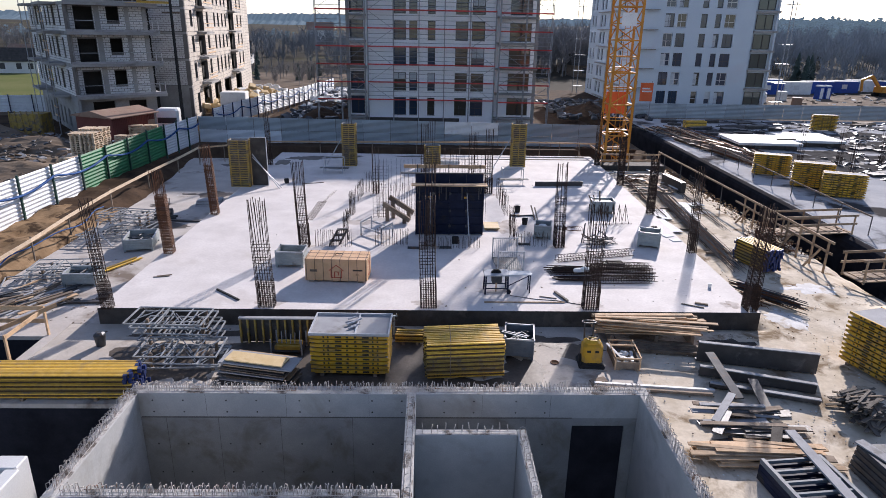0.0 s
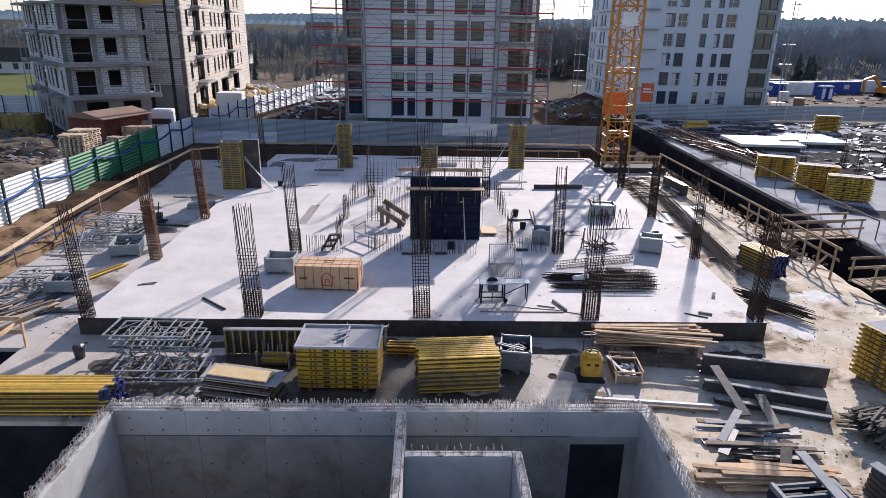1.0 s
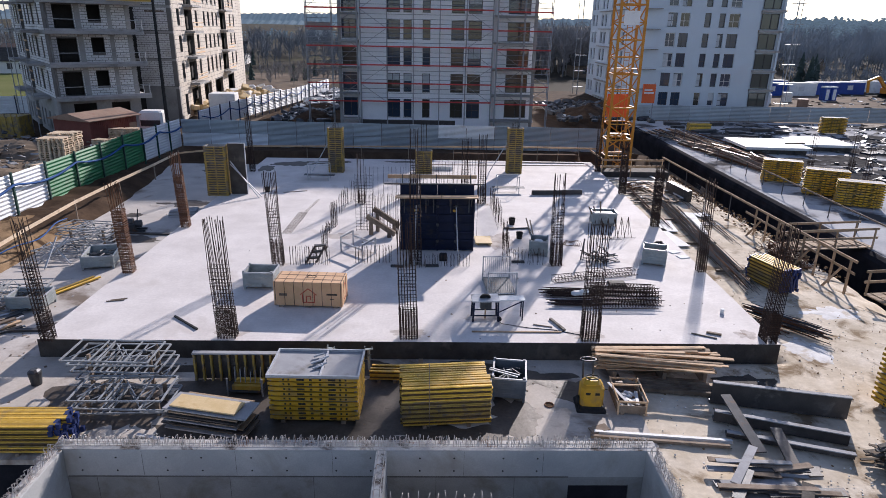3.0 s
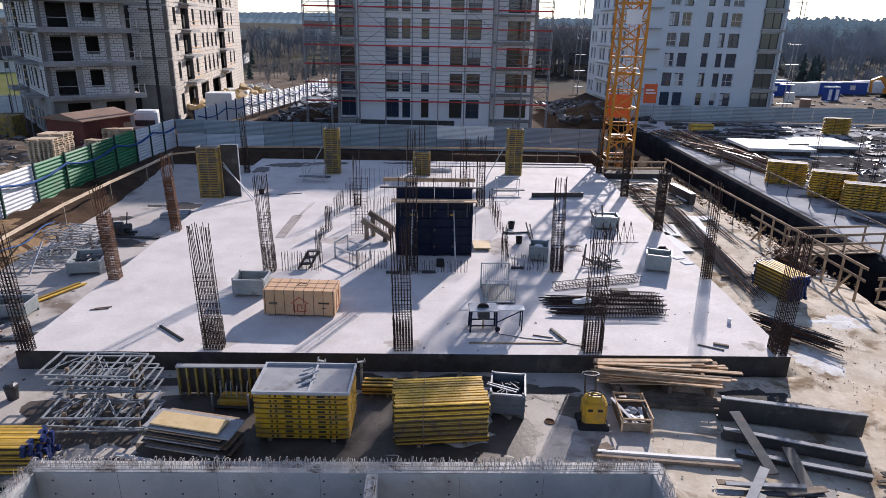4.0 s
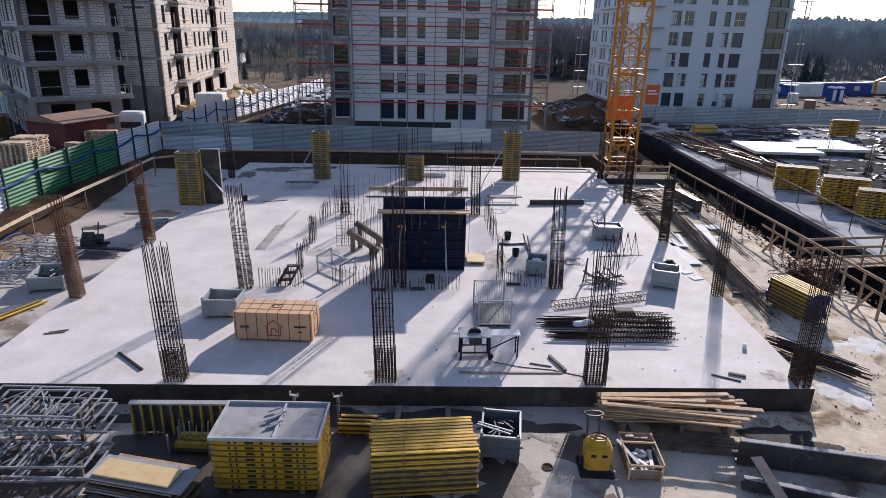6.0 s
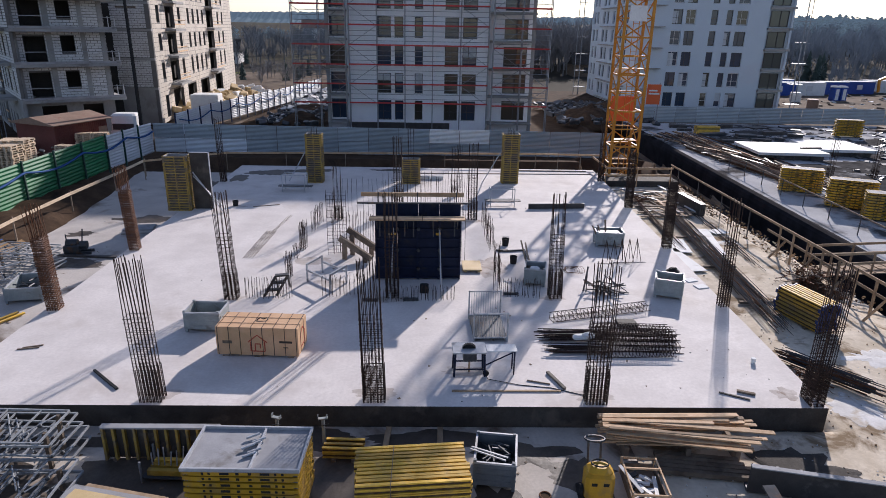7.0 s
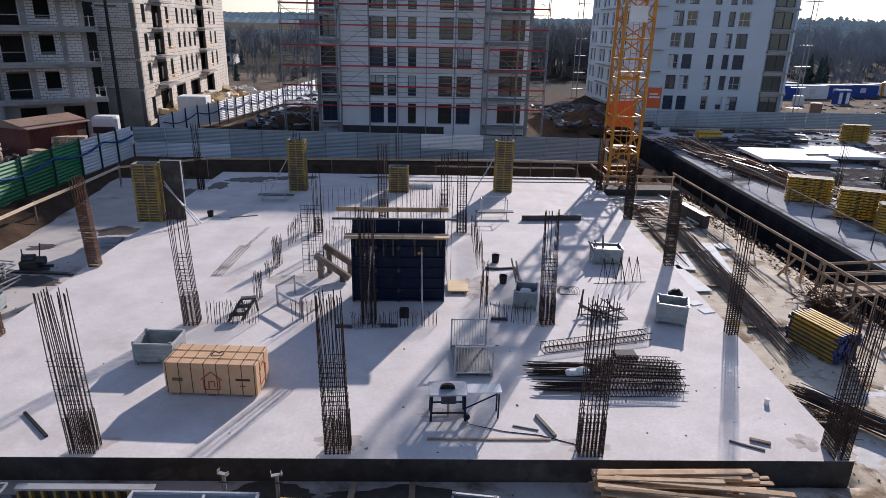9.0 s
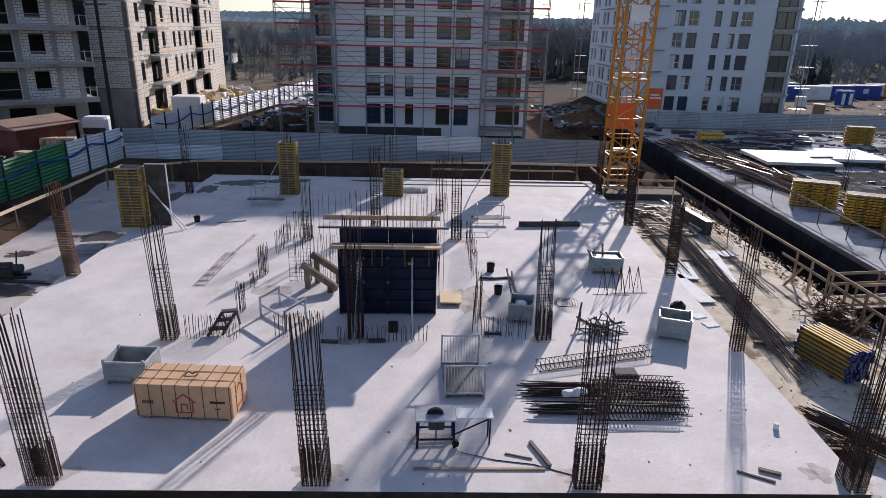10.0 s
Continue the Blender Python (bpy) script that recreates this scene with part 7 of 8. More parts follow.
# long form panels on the sand
def long_form(p, q, h, label):
    p, q = Vector(p), Vector(q)
    ang = math.degrees(math.atan2(q.y - p.y, q.x - p.x))
    L = (q - p).to_2d().length
    t = thing("long_form", (p.x, p.y, LOW), ang, label, "form panel", "long form panels")
    b = Build()
    b.box(0, 0, .03, L, .05, h)
    part("ply_face", b, PLYDARK, t)
    b = Build()
    b.box(0, -.05, h, L, .09, h + .03)
    part("top_rail", b, PLYGREY, t)
    b = Build()
    b.box(0, .051, 0, L, .3, .06)
    part("foot_rail", b, STEEL, t)
    for k in range(8):
        b = Build()
        b.box(.05 + k * (L - .15) / 7, .051, .061, .12 + k * (L - .15) / 7, .16, h - .001)
        part("rib", b, STEEL, t)


long_form((9.25, -2.85, 0), (12.95, -3.7, 0), .74, "long dark form panel standing on edge, pale top rail")
long_form((8.95, -3.8, 0), (12.2, -4.95, 0), .36, "long low dark form panel with pale edges")
long_form((9.0, -4.55, 0), (12.0, -5.55, 0), .18, "long low dark form channel on the sand")
for k, (p, q) in enumerate((((9.38, -3.4, .0), (9.55, -5.4, -.5)), ((10.3, -4.6, -.3), (10.1, -6.1, -.5)))):
    board(p, q, .3, .05, PLYDARK if k else STEEL, "dark plank leaning across the form panels")
r_ = random.Random(23)
ROWS = ((-6.25, .3, 12, 1.0, 2.2, 7.6, 10.9, (PLYGREY, PLYDARK, STEEL, OLDWOOD, PLYGREY), "grey or dark board in the strewn pile on the sand"),
        (-7.1, .4, 18, .8, 2.4, 7.6, 10.9, (PLYDARK, STEEL, OLDWOOD, OFFCUT, PLYDARK), "dark board in the strewn pile on the sand"),
        (-8.15, .34, 24, 1.4, 3.0, 6.9, 11.0, (TIMBER, RAILWOOD, OLDWOOD, RAILWOOD, TIMBER), "long pale board lying in a loose pile on the sand"))
for yc, dy, n, L0, L1, xa, xb, mats, lab in ROWS:
    for k in range(n):
        L = r_.uniform(L0, L1)
        x, y = r_.uniform(xa + L / 2, xb - L / 2), yc + r_.uniform(-dy, dy)
        a = r_.gauss(-.04, .08) + (1.0 if k % 11 == 5 and yc > -8 else 0)
        z = LOW + .03 + .05 * (k % 6)
        d = Vector((math.cos(a), math.sin(a), 0)) * L / 2
        board((x - d.x, y - d.y, z), (x + d.x, y + d.y, z + r_.uniform(0, .05)), r_.uniform(.1, .28), .035, r_.choice(mats), lab)
t = thing("offcut_pile", (12.25, -7.0, LOW), 6, "heap of splintered grey board offcuts", "timber")
for k in range(95):
    b = Build()
    L = r_.uniform(.5, 1.3)
    b.bar((-L / 2, 0, 0), (L / 2, 0, 0), r_.uniform(.05, .13), .03)
    lay = k / 95
    spread = 1 - .55 * lay
    part("offcut", b, OFFCUT if k % 7 else OLDWOOD, t).matrix_basis = pose(.75 + r_.uniform(-.45, .45) * spread, .9 + r_.uniform(-.85, .85) * spread, .04 + .62 * lay, r_.uniform(-5, 5), r_.uniform(-5, 5), r_.gauss(12, 26))
# steel panels lowest in the picture
t = thing("blue_form_stack", (8.62, -10.95, LOW), 6, "stack of blue-black steel form panels with pale rungs", "form panel")
for k in range(4):
    for x in (0, 1.55):
        b = Build()
        b.box(x, 0, .15 * k, x + .1, 2.12, .15 * k + .14)
        fr_ = part("side_rail", b, NAVY if k < 3 else BINBLUE, t)
    for j in range(6):
        b = Build()
        b.box(.101, .02 + j * .4, .15 * k + .03, 1.549, .08 + j * .4, .15 * k + .12)
        part("rung", b, NAVY if k < 3 else BINBLUE, fr_)
b = Build()
b.bar((1.16, .1, .63), (1.46, 3.1, .63), .27, .05)
part("board", b, PLYGREY, t)
b = Build()
b.box(.101, .02, .03, 1.549, 2.1, .06)
part("ply_face", b, NAVY, t)
t = thing("dark_form_stack", (11.2, -10.6, LOW), 4, "stack of dark form panels with a grey board", "form panel")
for k in range(5):
    b = Build()
    b.chamfer(.02 * k, 0, .14 * k, 1.3 + .02 * k, 2.2, .14 * k + .12, .01), b.box(.1, .1, .14 * k + .12, .2, 2.1, .14 * k + .14), b.box(1.1, .1, .14 * k + .12, 1.2, 2.1, .14 * k + .14)
    part("panel", b, PLYDARK if k % 2 else STEEL, t)
b = Build()
b.bar((.75, 0, .725), (.2, 2.3, .725), .3, .04)
part("board", b, PLYGREY, t)
# bucket on the apron and rail at the shaft
b = Build()
b.tube((0, 0, 0), (0, 0, .42), .15, 14, .2), b.chamfer(-.16, -.16, .42, .16, .16, .52, .06)
solo("bucket", b, STEEL, "dark bucket full of grey rubble on the apron", "bucket", at=(-11.4, -1.95, LOW))
t = thing("guard_rail", (-16.9, -1.25, LOW), 0, "rough timber guard rail round an open shaft", "railing")
for x, y in ((0, .1), (3.25, .1), (3.25, -2.1), (0, -2.1)):
    b = Build()
    b.bar((x, y, 0), (x, y, 1.1), .1, .06)
    part("post", b, TIMBER, t)
for p, q in (((0, .1, 1.05), (3.25, .1, 1.05)), ((3.25, .15, 1.0), (3.25, -2.15, 1.0)), ((0, .1, .55), (3.25, .1, .55)), ((3.6, .3, 1.1), (1.2, -3.2, .62))):
    b = Build()
    b.bar(p, q, .04, .15)
    part("rail", b, TIMBER, t)


# ---- sand strip, trench and neighbouring slab ----
def long_bundle(p, q, n, w, h, label, r=.011, mat=STEEL, wob=.15, group="long bar bundles on the sand"):
    p, q = Vector(p), Vector(q)
    d = q - p
    s = Vector((-d.y, d.x, 0)).normalized()
    t = thing("bar_bundle", p, 0, label, "rebar", group)
    for k in range(n):
        a, c = rnd.uniform(0, .25), rnd.uniform(.75, 1.0)
        o = s * rnd.uniform(-w / 2, w / 2) + Vector((0, 0, .02 + rnd.random() * h))
        pts = [d * u + o + s * wob * math.sin(u * 5 + k) * .4 for u in (a, (a + c) / 2, c)]
        b = Build()
        b.path(pts, r, 4)
        part("bar", b, mat if k % 3 else RUST, t)
    return t


long_bundle((16.6, 24.0, LOW), (14.75, 5.2, LOW), 60, 1.1, .22, "long bundle of dark rusty bars on the sand", .016)
long_bundle((15.6, 15.5, LOW), (15.0, 7.0, LOW), 34, .6, .2, "bundle of dark bars on the sand", .016)
long_bundle((15.2, 27.0, LOW), (14.4, 14.0, LOW), 24, .5, .12, "bundle of thin rusty bars by the slab edge", .014)
long_bundle((13.3, 3.9, LOW), (15.5, 1.1, LOW), 56, .55, .4, "bundle of bent bars lying by a column", .016)
long_bundle((17.8, 22.0, LOW), (17.2, 12.0, LOW), 10, .4, .06, "few bars lying on the sand", .014)
for x, y in ((15.1, 8.4), (15.3, 12.5), (15.7, 17), (16.2, 21)):
    board((x - .8, y, LOW + .05), (x + .8, y + .1, LOW + .05), .12, .1, OLDWOOD, "timber bearer under the bar bundle", "bearer")
for x0, y0, x1, y1, tu in ((13.75, 11.9, .75, 3.2, 6), (15.55, 14.3, .85, 4.4, -11), (13.9, 14.6, .9, 2.2, -8), (17.3, 17.6, .9, .8, 15), (12.35, 9.0, .5, .4, 20), (12.5, 8.3, .5, .4, 15)):
    b = Build()
    b.chamfer(0, 0, 0, x1, y1, .035, .008)
    zz = LOW + .03 if x0 > 13 else 0.0
    solo("white_sheet", b, WHITEP, "white board lying flat in the sun", "board", "white boards", "", (x0, y0, zz), tu)


def spill(name, cx, cy, rx, ry, z, material, label, seed, lump=.022):
    """A thin uneven patch with a ragged rim."""
    b = Build()
    n, rings = 40, 6
    b.v.append((0, 0, lump))
    for k in range(1, rings + 1):
        for i in range(n):
            a = 2 * math.pi * i / n
            q = 1 + .5 * noise.noise(Vector((math.cos(a) * 1.3, math.sin(a) * 1.3, seed))) + .4 * noise.noise(Vector((math.cos(a) * 4, math.sin(a) * 4, seed)))
            u = k / rings
            b.v.append((rx * u * q * math.cos(a), ry * u * q * math.sin(a), lump * (1 - u ** 2) * (1 + .5 * noise.noise(Vector((a, u * 3, seed)))) - (.03 if k == rings else 0) * min(lump / .02, 1)))
    b.f += [(0, 1 + i, 1 + (i + 1) % n) for i in range(n)]
    for k in range(rings - 1):
        o = 1 + k * n
        b.f += [(o + i, o + n + i, o + n + (i + 1) % n, o + (i + 1) % n) for i in range(n)]
    return solo(name, b, material, label, "spill", "", "", (cx, cy, z))


spill("lime_spill", 16.9, 3.9, 1.35, .8, LOW - .03, WHITEPATCH, "white patch on the sand", 1.3)
spill("lime_spill", 14.35, .75, .8, 1.0, LOW - .03, WHITEPATCH, "white patch beside the slab corner", 2.7)
spill("lime_spill", 17.4, 16.4, .8, .5, LOW - .03, WHITEPATCH, "white patch by the bars", 4.1)
# Wet patches that also paint the shade round the stacks and slab edge.
for k, (x, y, rx, ry) in enumerate(((-2.3, -2.9, 3.9, 1.7), (-5.6, -4.2, 1.6, .9), (-2.9, -4.6, 4.3, .85), (1.4, -4.6, 2.3, .85), (-5.0, -2.3, 2.6, 1.3), (-1.2, -2.3, 1.6, 1.4), (3.2, -3.6, .9, 1.1), (5.3, -2.2, 1.0, .7), (-7.0, -5.0, 1.3, .4), (-16.6, 16.6, .9, .5), (-15.0, 12.3, 1.9, .8), (-15.8, 19.3, .7, .35), (-16.0, 28.9, .9, .7), (-14.6, 27.3, .7, .9), (-14.2, 19.4, 1.4, .9), (-13.6, 27.5, 1.0, 1.6), (-1.9, -.95, 1.9, .62), (1.5, -.85, 2.3, .5), (-5.6, -.9, 2.4, .55), (-.6, -3.2, .5, 1.2), (-.75, -5.05, .9, .5), (-9.3, -1.0, 1.8, .5), (-7.6, -3.6, .7, .9), (-1.05, -3.85, .55, .9), (-8.9, -3.1, 2.1, 1.5), (-9.9, -4.9, 1.9, .5), (4.0, -1.5, 1.5, .8))):
    spill("damp_patch", x, y, rx, ry, LOW - .004, DARKCONC, "dark patch on the lower concrete, soaking and shade together in its colour", 11.3 + k * 1.7, .012)
for k, (x, y, rx, ry) in enumerate(((-10.0, 28.9, 2.0, 1.1), (-8.0, 29.5, 1.6, .6), (-11.3, 27.2, .7, 1.2), (-6.2, 29.8, 1.6, .5), (-1.5, 30.2, 1.5, .4))):
    spill("damp_patch", x, y, rx, ry, -.004, DARKCONC, "dark patch on the slab", 31.3 + k * 1.7, .012)
for k, (x, y, rx, ry) in enumerate(((-6.0, .35, .75, .35), (.05, .42, .75, .35), (6.2, .4, .8, .4), (-5.9, 7.0, .5, .35), (.15, 7.0, .9, .35), (6.4, 7.3, .6, .4), (-3.6, 11.2, 1.1, .5), (4.2, 10.6, .9, 1.3), (-2.4, 8.6, .8, .5), (7.3, 4.2, 1.6, .5), (2.7, 1.7, .9, .35), (11.9, .5, .5, .4), (-9.3, 20.0, .6, .3), (8.6, 20.1, 1.4, .25), (3.9, 17.6, .7, .4), (-2.3, 14.2, .6, .9))):
    spill("dust_patch", x, y, rx, ry, -.003, TROD, "trodden grey-brown dust on the slab", 81.3 + k * 1.7, .008)
spill("damp_patch", 11.0, -2.0, 1.5, .7, LOW + .0, EDGE, "dark damp patch in the sand", 5.1, .01)

scatter("rubble", "broken stone and clods along the trench edge", "rubble", [(18.7, 9, 20.3, 30, -.85), (18.9, 10, 20.2, 18, -.8)], SAND, 260, .1, 31, .6)
scatter("rubble", "dark clods along the trench edge", "rubble", [(18.3, 8, 20.5, 31, -.85)], EARTH, 520, .13, 32, .6)
scatter("pebbles", "small stones and scraps on the sand", "pebbles", [(13, -9, 19, 30, LOW), (7, -9, 19, -.5, LOW)], OLDWOOD, 240, .05, 33, .4)
scatter("pebbles", "pale pebbles on the sand", "pebbles", [(13, -9, 19, 30, LOW), (7, -9, 19, -.5, LOW)], WHITEC, 420, .05, 34, .6)
scatter("clods", "brown clods trodden into the sand", "clods", [(13, -9, 19, 30, LOW - .02), (7, -9, 19, -.5, LOW - .02), (13, -4, 18, 8, LOW - .02)], EARTH, 260, .055, 38, .5)
scatter("slab_scraps", "small dark scraps strewn on the slab", "scraps", [(-12, 0, 12.5, 30, 0.0)], STEEL, 30, .06, 35, .3)
scatter("slab_scraps", "small wood scraps strewn on the slab", "scraps", [(-5, 6, 6, 20, 0.0), (0, 0, 12, 8, 0)], OLDWOOD, 40, .1, 36, .25)
scatter("slab_scraps", "scraps strewn on the lower concrete", "scraps", [(-13, -5.4, 6.8, -.5, LOW)], OLDWOOD, 50, .1, 37, .25)


def tangle(at, rx, ry, h, n, seed, label):
    """A crumpled heap of rusty netting and splintered laths."""
    r = random.Random(seed)
    t = thing("netting_tangle", at, r.uniform(0, 40), label, "netting", "tangles on the sand")
    core = heap("pad", "", 0, 0, 0, rx * .8, ry * .8, h * .6, DARKEARTH, seed * 1.7, 12, .9)
    core.parent, core["category"] = t, ""
    for k in range(n):
        a, q = r.uniform(0, 6.28), r.random() ** .6
        x, y = rx * q * math.cos(a), ry * q * math.sin(a)
        z = h * (1 - q * q) * r.uniform(.3, 1.0)
        b = Build()
        if k % 3:
            p = [Vector((x, y, max(z, .02)))]
            for _ in range(4):
                p.append(p[-1] + Vector((r.uniform(-.22, .22), r.uniform(-.22, .22), r.uniform(-.15, .15))))
                p[-1].z = max(p[-1].z, .015)
            b.path(p, r.uniform(.008, .016), 4)
            part("strand", b, RUST, t)
        else:
            L, e = r.uniform(.12, .4), r.uniform(-.3, .3)
            b.bar((x - L * math.cos(a * 3), y - L * math.sin(a * 3), max(.03, z - L * e)), (x + L * math.cos(a * 3), y + L * math.sin(a * 3), max(.03, z + L * e)), r.uniform(.03, .1), .02)
            part("lath", b, OLDWOOD if k % 2 else RUST, t)
    return t


tangle((18.5, 10.4, -.72), 1.15, 1.5, .95, 150, 9, "rust-brown heap of crumpled netting and laths")
tangle((13.45, 2.15, LOW), .55, .5, .45, 60, 4, "dark rusty tangle of wire at a column foot")
b = Build()
b.chamfer(-.3, -.25, 0, .3, .25, .4, .16)
solo("dark_bag", b, RUBBER, "dark bag beside the steel bin", "bag", at=(11.9, 9.7, 0), turn=20)
t = thing("wire_tangle", (15.4, 24.6, LOW), 0, "tangle of rusty wire on the sand", "wire")
r_ = random.Random(5)
for k in range(8):
    b = Build()
    b.path([(r_.uniform(-.6, .6), r_.uniform(-.6, .6), r_.uniform(.02, .5)) for _ in range(6)], .014, 4)
    part("wire", b, RUST, t)
# dark panel block and mesh
t = thing("form_block", (17.85, 21.3, LOW), 6.6, "dark form panels standing in a row on the sand", "form panel")
for k in range(3):
    b = Build()
    b.box(.13 * k, 0, 0, .13 * k + .1, 3.0, .75)
    part("panel", b, PLYDARK, t)
b = Build()
b.box(-.02, .4, .12, -.001, 1.8, .22)
part("label_strip", b, WHITEP, t)
mesh_ladder("rebar_mat", (((18.35, 19.0, LOW), (18.5, 22.2, LOW)), ((18.6, 19.0, .45), (18.75, 22.2, .45))), "steel mesh leaning by the trench", 22, STEEL)
for p, q in (((14.2, 20.9, -.58), (17.3, 21.2, -.58)), ((13.9, 23.4, -.58), (16.5, 23.2, -.58)), ((16.2, 27.5, -.58), (18.6, 24.5, -.58))):
    board(p, q, .2, .06, OLDWOOD, "weathered plank lying on the sand")


r_ = random.Random(88)
for k in range(30):
    L, a = r_.uniform(.9, 3.0), math.radians(r_.choice((r_.gauss(5, 8), r_.gauss(100, 10))))
    x, y = r_.uniform(14.8, 18.0), r_.uniform(21.5, 28.0)
    d = Vector((math.cos(a), math.sin(a), 0)) * L / 2
    z = LOW + .03 + .04 * (k % 4)
    board((x - d.x, y - d.y, z), (x + d.x, y + d.y, z + .02), r_.uniform(.1, .26), .04, r_.choice((OLDWOOD, PLYGREY, WHITEC, TIMBER, OLDWOOD)), "weathered board strewn on the sand by the crane")


# guard rail along the trench with its two gangways
gr = thing("guard_rail", (19.25, 6.0, -.8), 0, "rough timber guard rail along the trench", "railing")
b = Build()
b.bar((0, 0, 1.55), (-.1, 24, 1.5), .05, .12)
part("top_rail", b, RAILWOOD, gr)
b = Build()
b.bar((0, 0, 1.0), (-.03, 10, 1.0), .03, .12)
part("mid_rail", b, RAILWOOD, gr)
for y in (.4, 1.6, 2.8, 4.0, 5.2, 6.4, 7.6, 8.8, 12, 15.5, 19, 22.5):
    b = Build()
    b.bar((.0, y, -.3), (-.005 * y, y, 1.5), .05 if y > 9 else .1, .05 if y > 9 else .07)
    part("post", b, RAILWOOD if y < 9 else STEEL, gr)
for y in (.9, 3.4, 5.8, 8.2):
    b = Build()
    b.bar((-.9, y, -.12), (-.02, y, 1.0), .05, .1)
    part("strut", b, RAILWOOD, gr)


def gangway(x0, x1, y, z, w, label):
    t = thing("gangway", (x0, y, z), 8, label, "gangway", "gangways over the trench")
    L = x1 - x0
    for k in range(5):
        b = Build()
        b.bar((0, (k + .5) * w / 5, 0), (L, (k + .5) * w / 5, 0), w / 5 - .02, .05)
        part("plank", b, RAILWOOD, t)
    for yy in (0, w):
        for x in (.1, L / 2, L - .1):
            b = Build()
            b.bar((x, yy, -.1), (x, yy, 1.05), .07, .07)
            part("post", b, RAILWOOD, t)
        for z_ in (.55, 1.03):
            b = Build()
            b.bar((-.1, yy, z_), (L + .1, yy, z_), .04, .12)
            part("rail", b, RAILWOOD, t)
    for k in range(8):
        b = Build()
        b.bar((.3 + k * L / 8, .05, .04), (.3 + k * L / 8, w - .05, .04), .05, .03)
        part("cleat", b, RAILWOOD, t)
    return t


gangway(19.7, 24.4, 11.4, -.58, 1.3, "timber gangway with rails across the trench")
gangway(19.8, 24.4, 4.4, -.58, 1.3, "second timber gangway with rails across the trench")

# edge posts and a wire on the neighbouring slab
t = thing("edge_rail", (25.2, 12, -.7), 0, "thin steel edge posts with a rail on the wet slab", "railing")
for k in range(13):
    b = Build()
    b.tube((k * .14, k * 3.0, 0), (k * .14, k * 3.0, 1.15), .035, 5)
    part("post", b, STEEL, t)
b = Build()
b.bar((0, 0, 1.1), (1.68, 36, 1.1), .04, .09)
part("rail", b, OLDWOOD, t)
# raised slabs on props
for ax, ay, L, D in ((30.6, 39.7, 6.2, 5.8), (36.95, 41.6, 5.4, 5.6)):
    t = thing("raised_slab", (ax, ay, -.7), -4, "bright freshly cast slab raised on short props", "slab", "raised slabs")
    b = Build()
    b.chamfer(0, 0, .46, L, D, .7, .03)
    part("slab", b, WHITEC, t)
    for k in range(int(L / 1.5)):
        for y in (.3, D - .3):
            b = Build()
            b.tube((.2 + 1.5 * k, y, 0), (.2 + 1.5 * k, y, .459), .06, 6)
            part("prop", b, STEEL, t)
    # Dark board added below the slab, giving the gap its shade.
    b = Build()
    b.box(.3, .5, 0, L - .3, .6, .455)
    part("back_form", b, PLYDARK, t)
for x, y, L in ((4, 1.6, 2.0),):
    b = Build()
    b.bar((0, 0, .05), (L, .3, .05), .3, .1)
    solo("plank", b, OLDWOOD, "dark plank on the raised slab", "board", at=(31.5 + x, 39.6 + y + .6, .0))
r_ = random.Random(77)
long_bundle((31, 27, -.7), (26.8, 52, -.7), 34, 2.4, .3, "wide strew of long dark bars on the wet slab", .035, STEEL, .3, "long bars on the wet slab")
long_bundle((28.6, 30, -.7), (26.4, 46, -.7), 40, 1.2, .4, "pile of long boards and bars on the wet slab", .045, OLDWOOD, .3, "long bars on the wet slab")
long_bundle((30.2, 28, -.7), (27.6, 54, -.7), 36, 2.6, .35, "strew of pale and rusty boards on the wet slab", .05, TIMBER, .3, "long bars on the wet slab")
long_bundle((32, 34, -.7), (30, 55, -.7), 14, 2.0, .2, "strew of long dark bars on the wet slab", .035, STEEL, .3, "long bars on the wet slab")
for k in range(30):
    x, y = r_.choice(((r_.uniform(29, 58), r_.uniform(56, 61.5)), (r_.uniform(41, 60), r_.uniform(36, 42)), (r_.uniform(30, 42), r_.uniform(42.5, 55))))
    b = Build()
    w, d, h = r_.uniform(.8, 3), r_.uniform(.6, 1.6), r_.uniform(.12, .45)
    b.chamfer(0, 0, 0, w, d, h, .03)
    for j in range(3):
        b.box(w * j / 3 + .05, -.03, .05, w * j / 3 + .12, -.002, h - .03)
    solo("material_pack", b, r_.choice((STEEL, PLYDARK, NAVY, OLDWOOD, STEEL, PLYDARK, YELLOW)), "pack of formwork parts on the wet slab", "pack", "packs on the wet slab", "", (x, y, -.7), r_.uniform(-20, 20))
for k in range(26):
    x, y = r_.choice(((r_.uniform(34, 56), r_.uniform(20, 36)), (r_.uniform(40, 58), r_.uniform(30, 48))))
    b = Build()
    w, d, h = r_.uniform(.6, 2.6), r_.uniform(.4, 1.2), r_.uniform(.1, .4)
    b.chamfer(0, 0, 0, w, d, h, .03)
    solo("material_pack", b, r_.choice((STEEL, PLYDARK, NAVY, GREYBIN)), "low pack of formwork parts on the wet slab", "pack", "packs on the wet slab", "", (x, y, -.7), r_.uniform(-20, 20))
for k in range(9):
    copy_thing(col_s, pose(33 + 3.6 * (k % 5) + rnd.uniform(-.3, .3), 26 + 7 * (k // 5), -.7))
t = thing("board_strew", (28.0, 38.0, -.7), 0, "wide strew of boards, bars and laths on the wet slab", "timber")
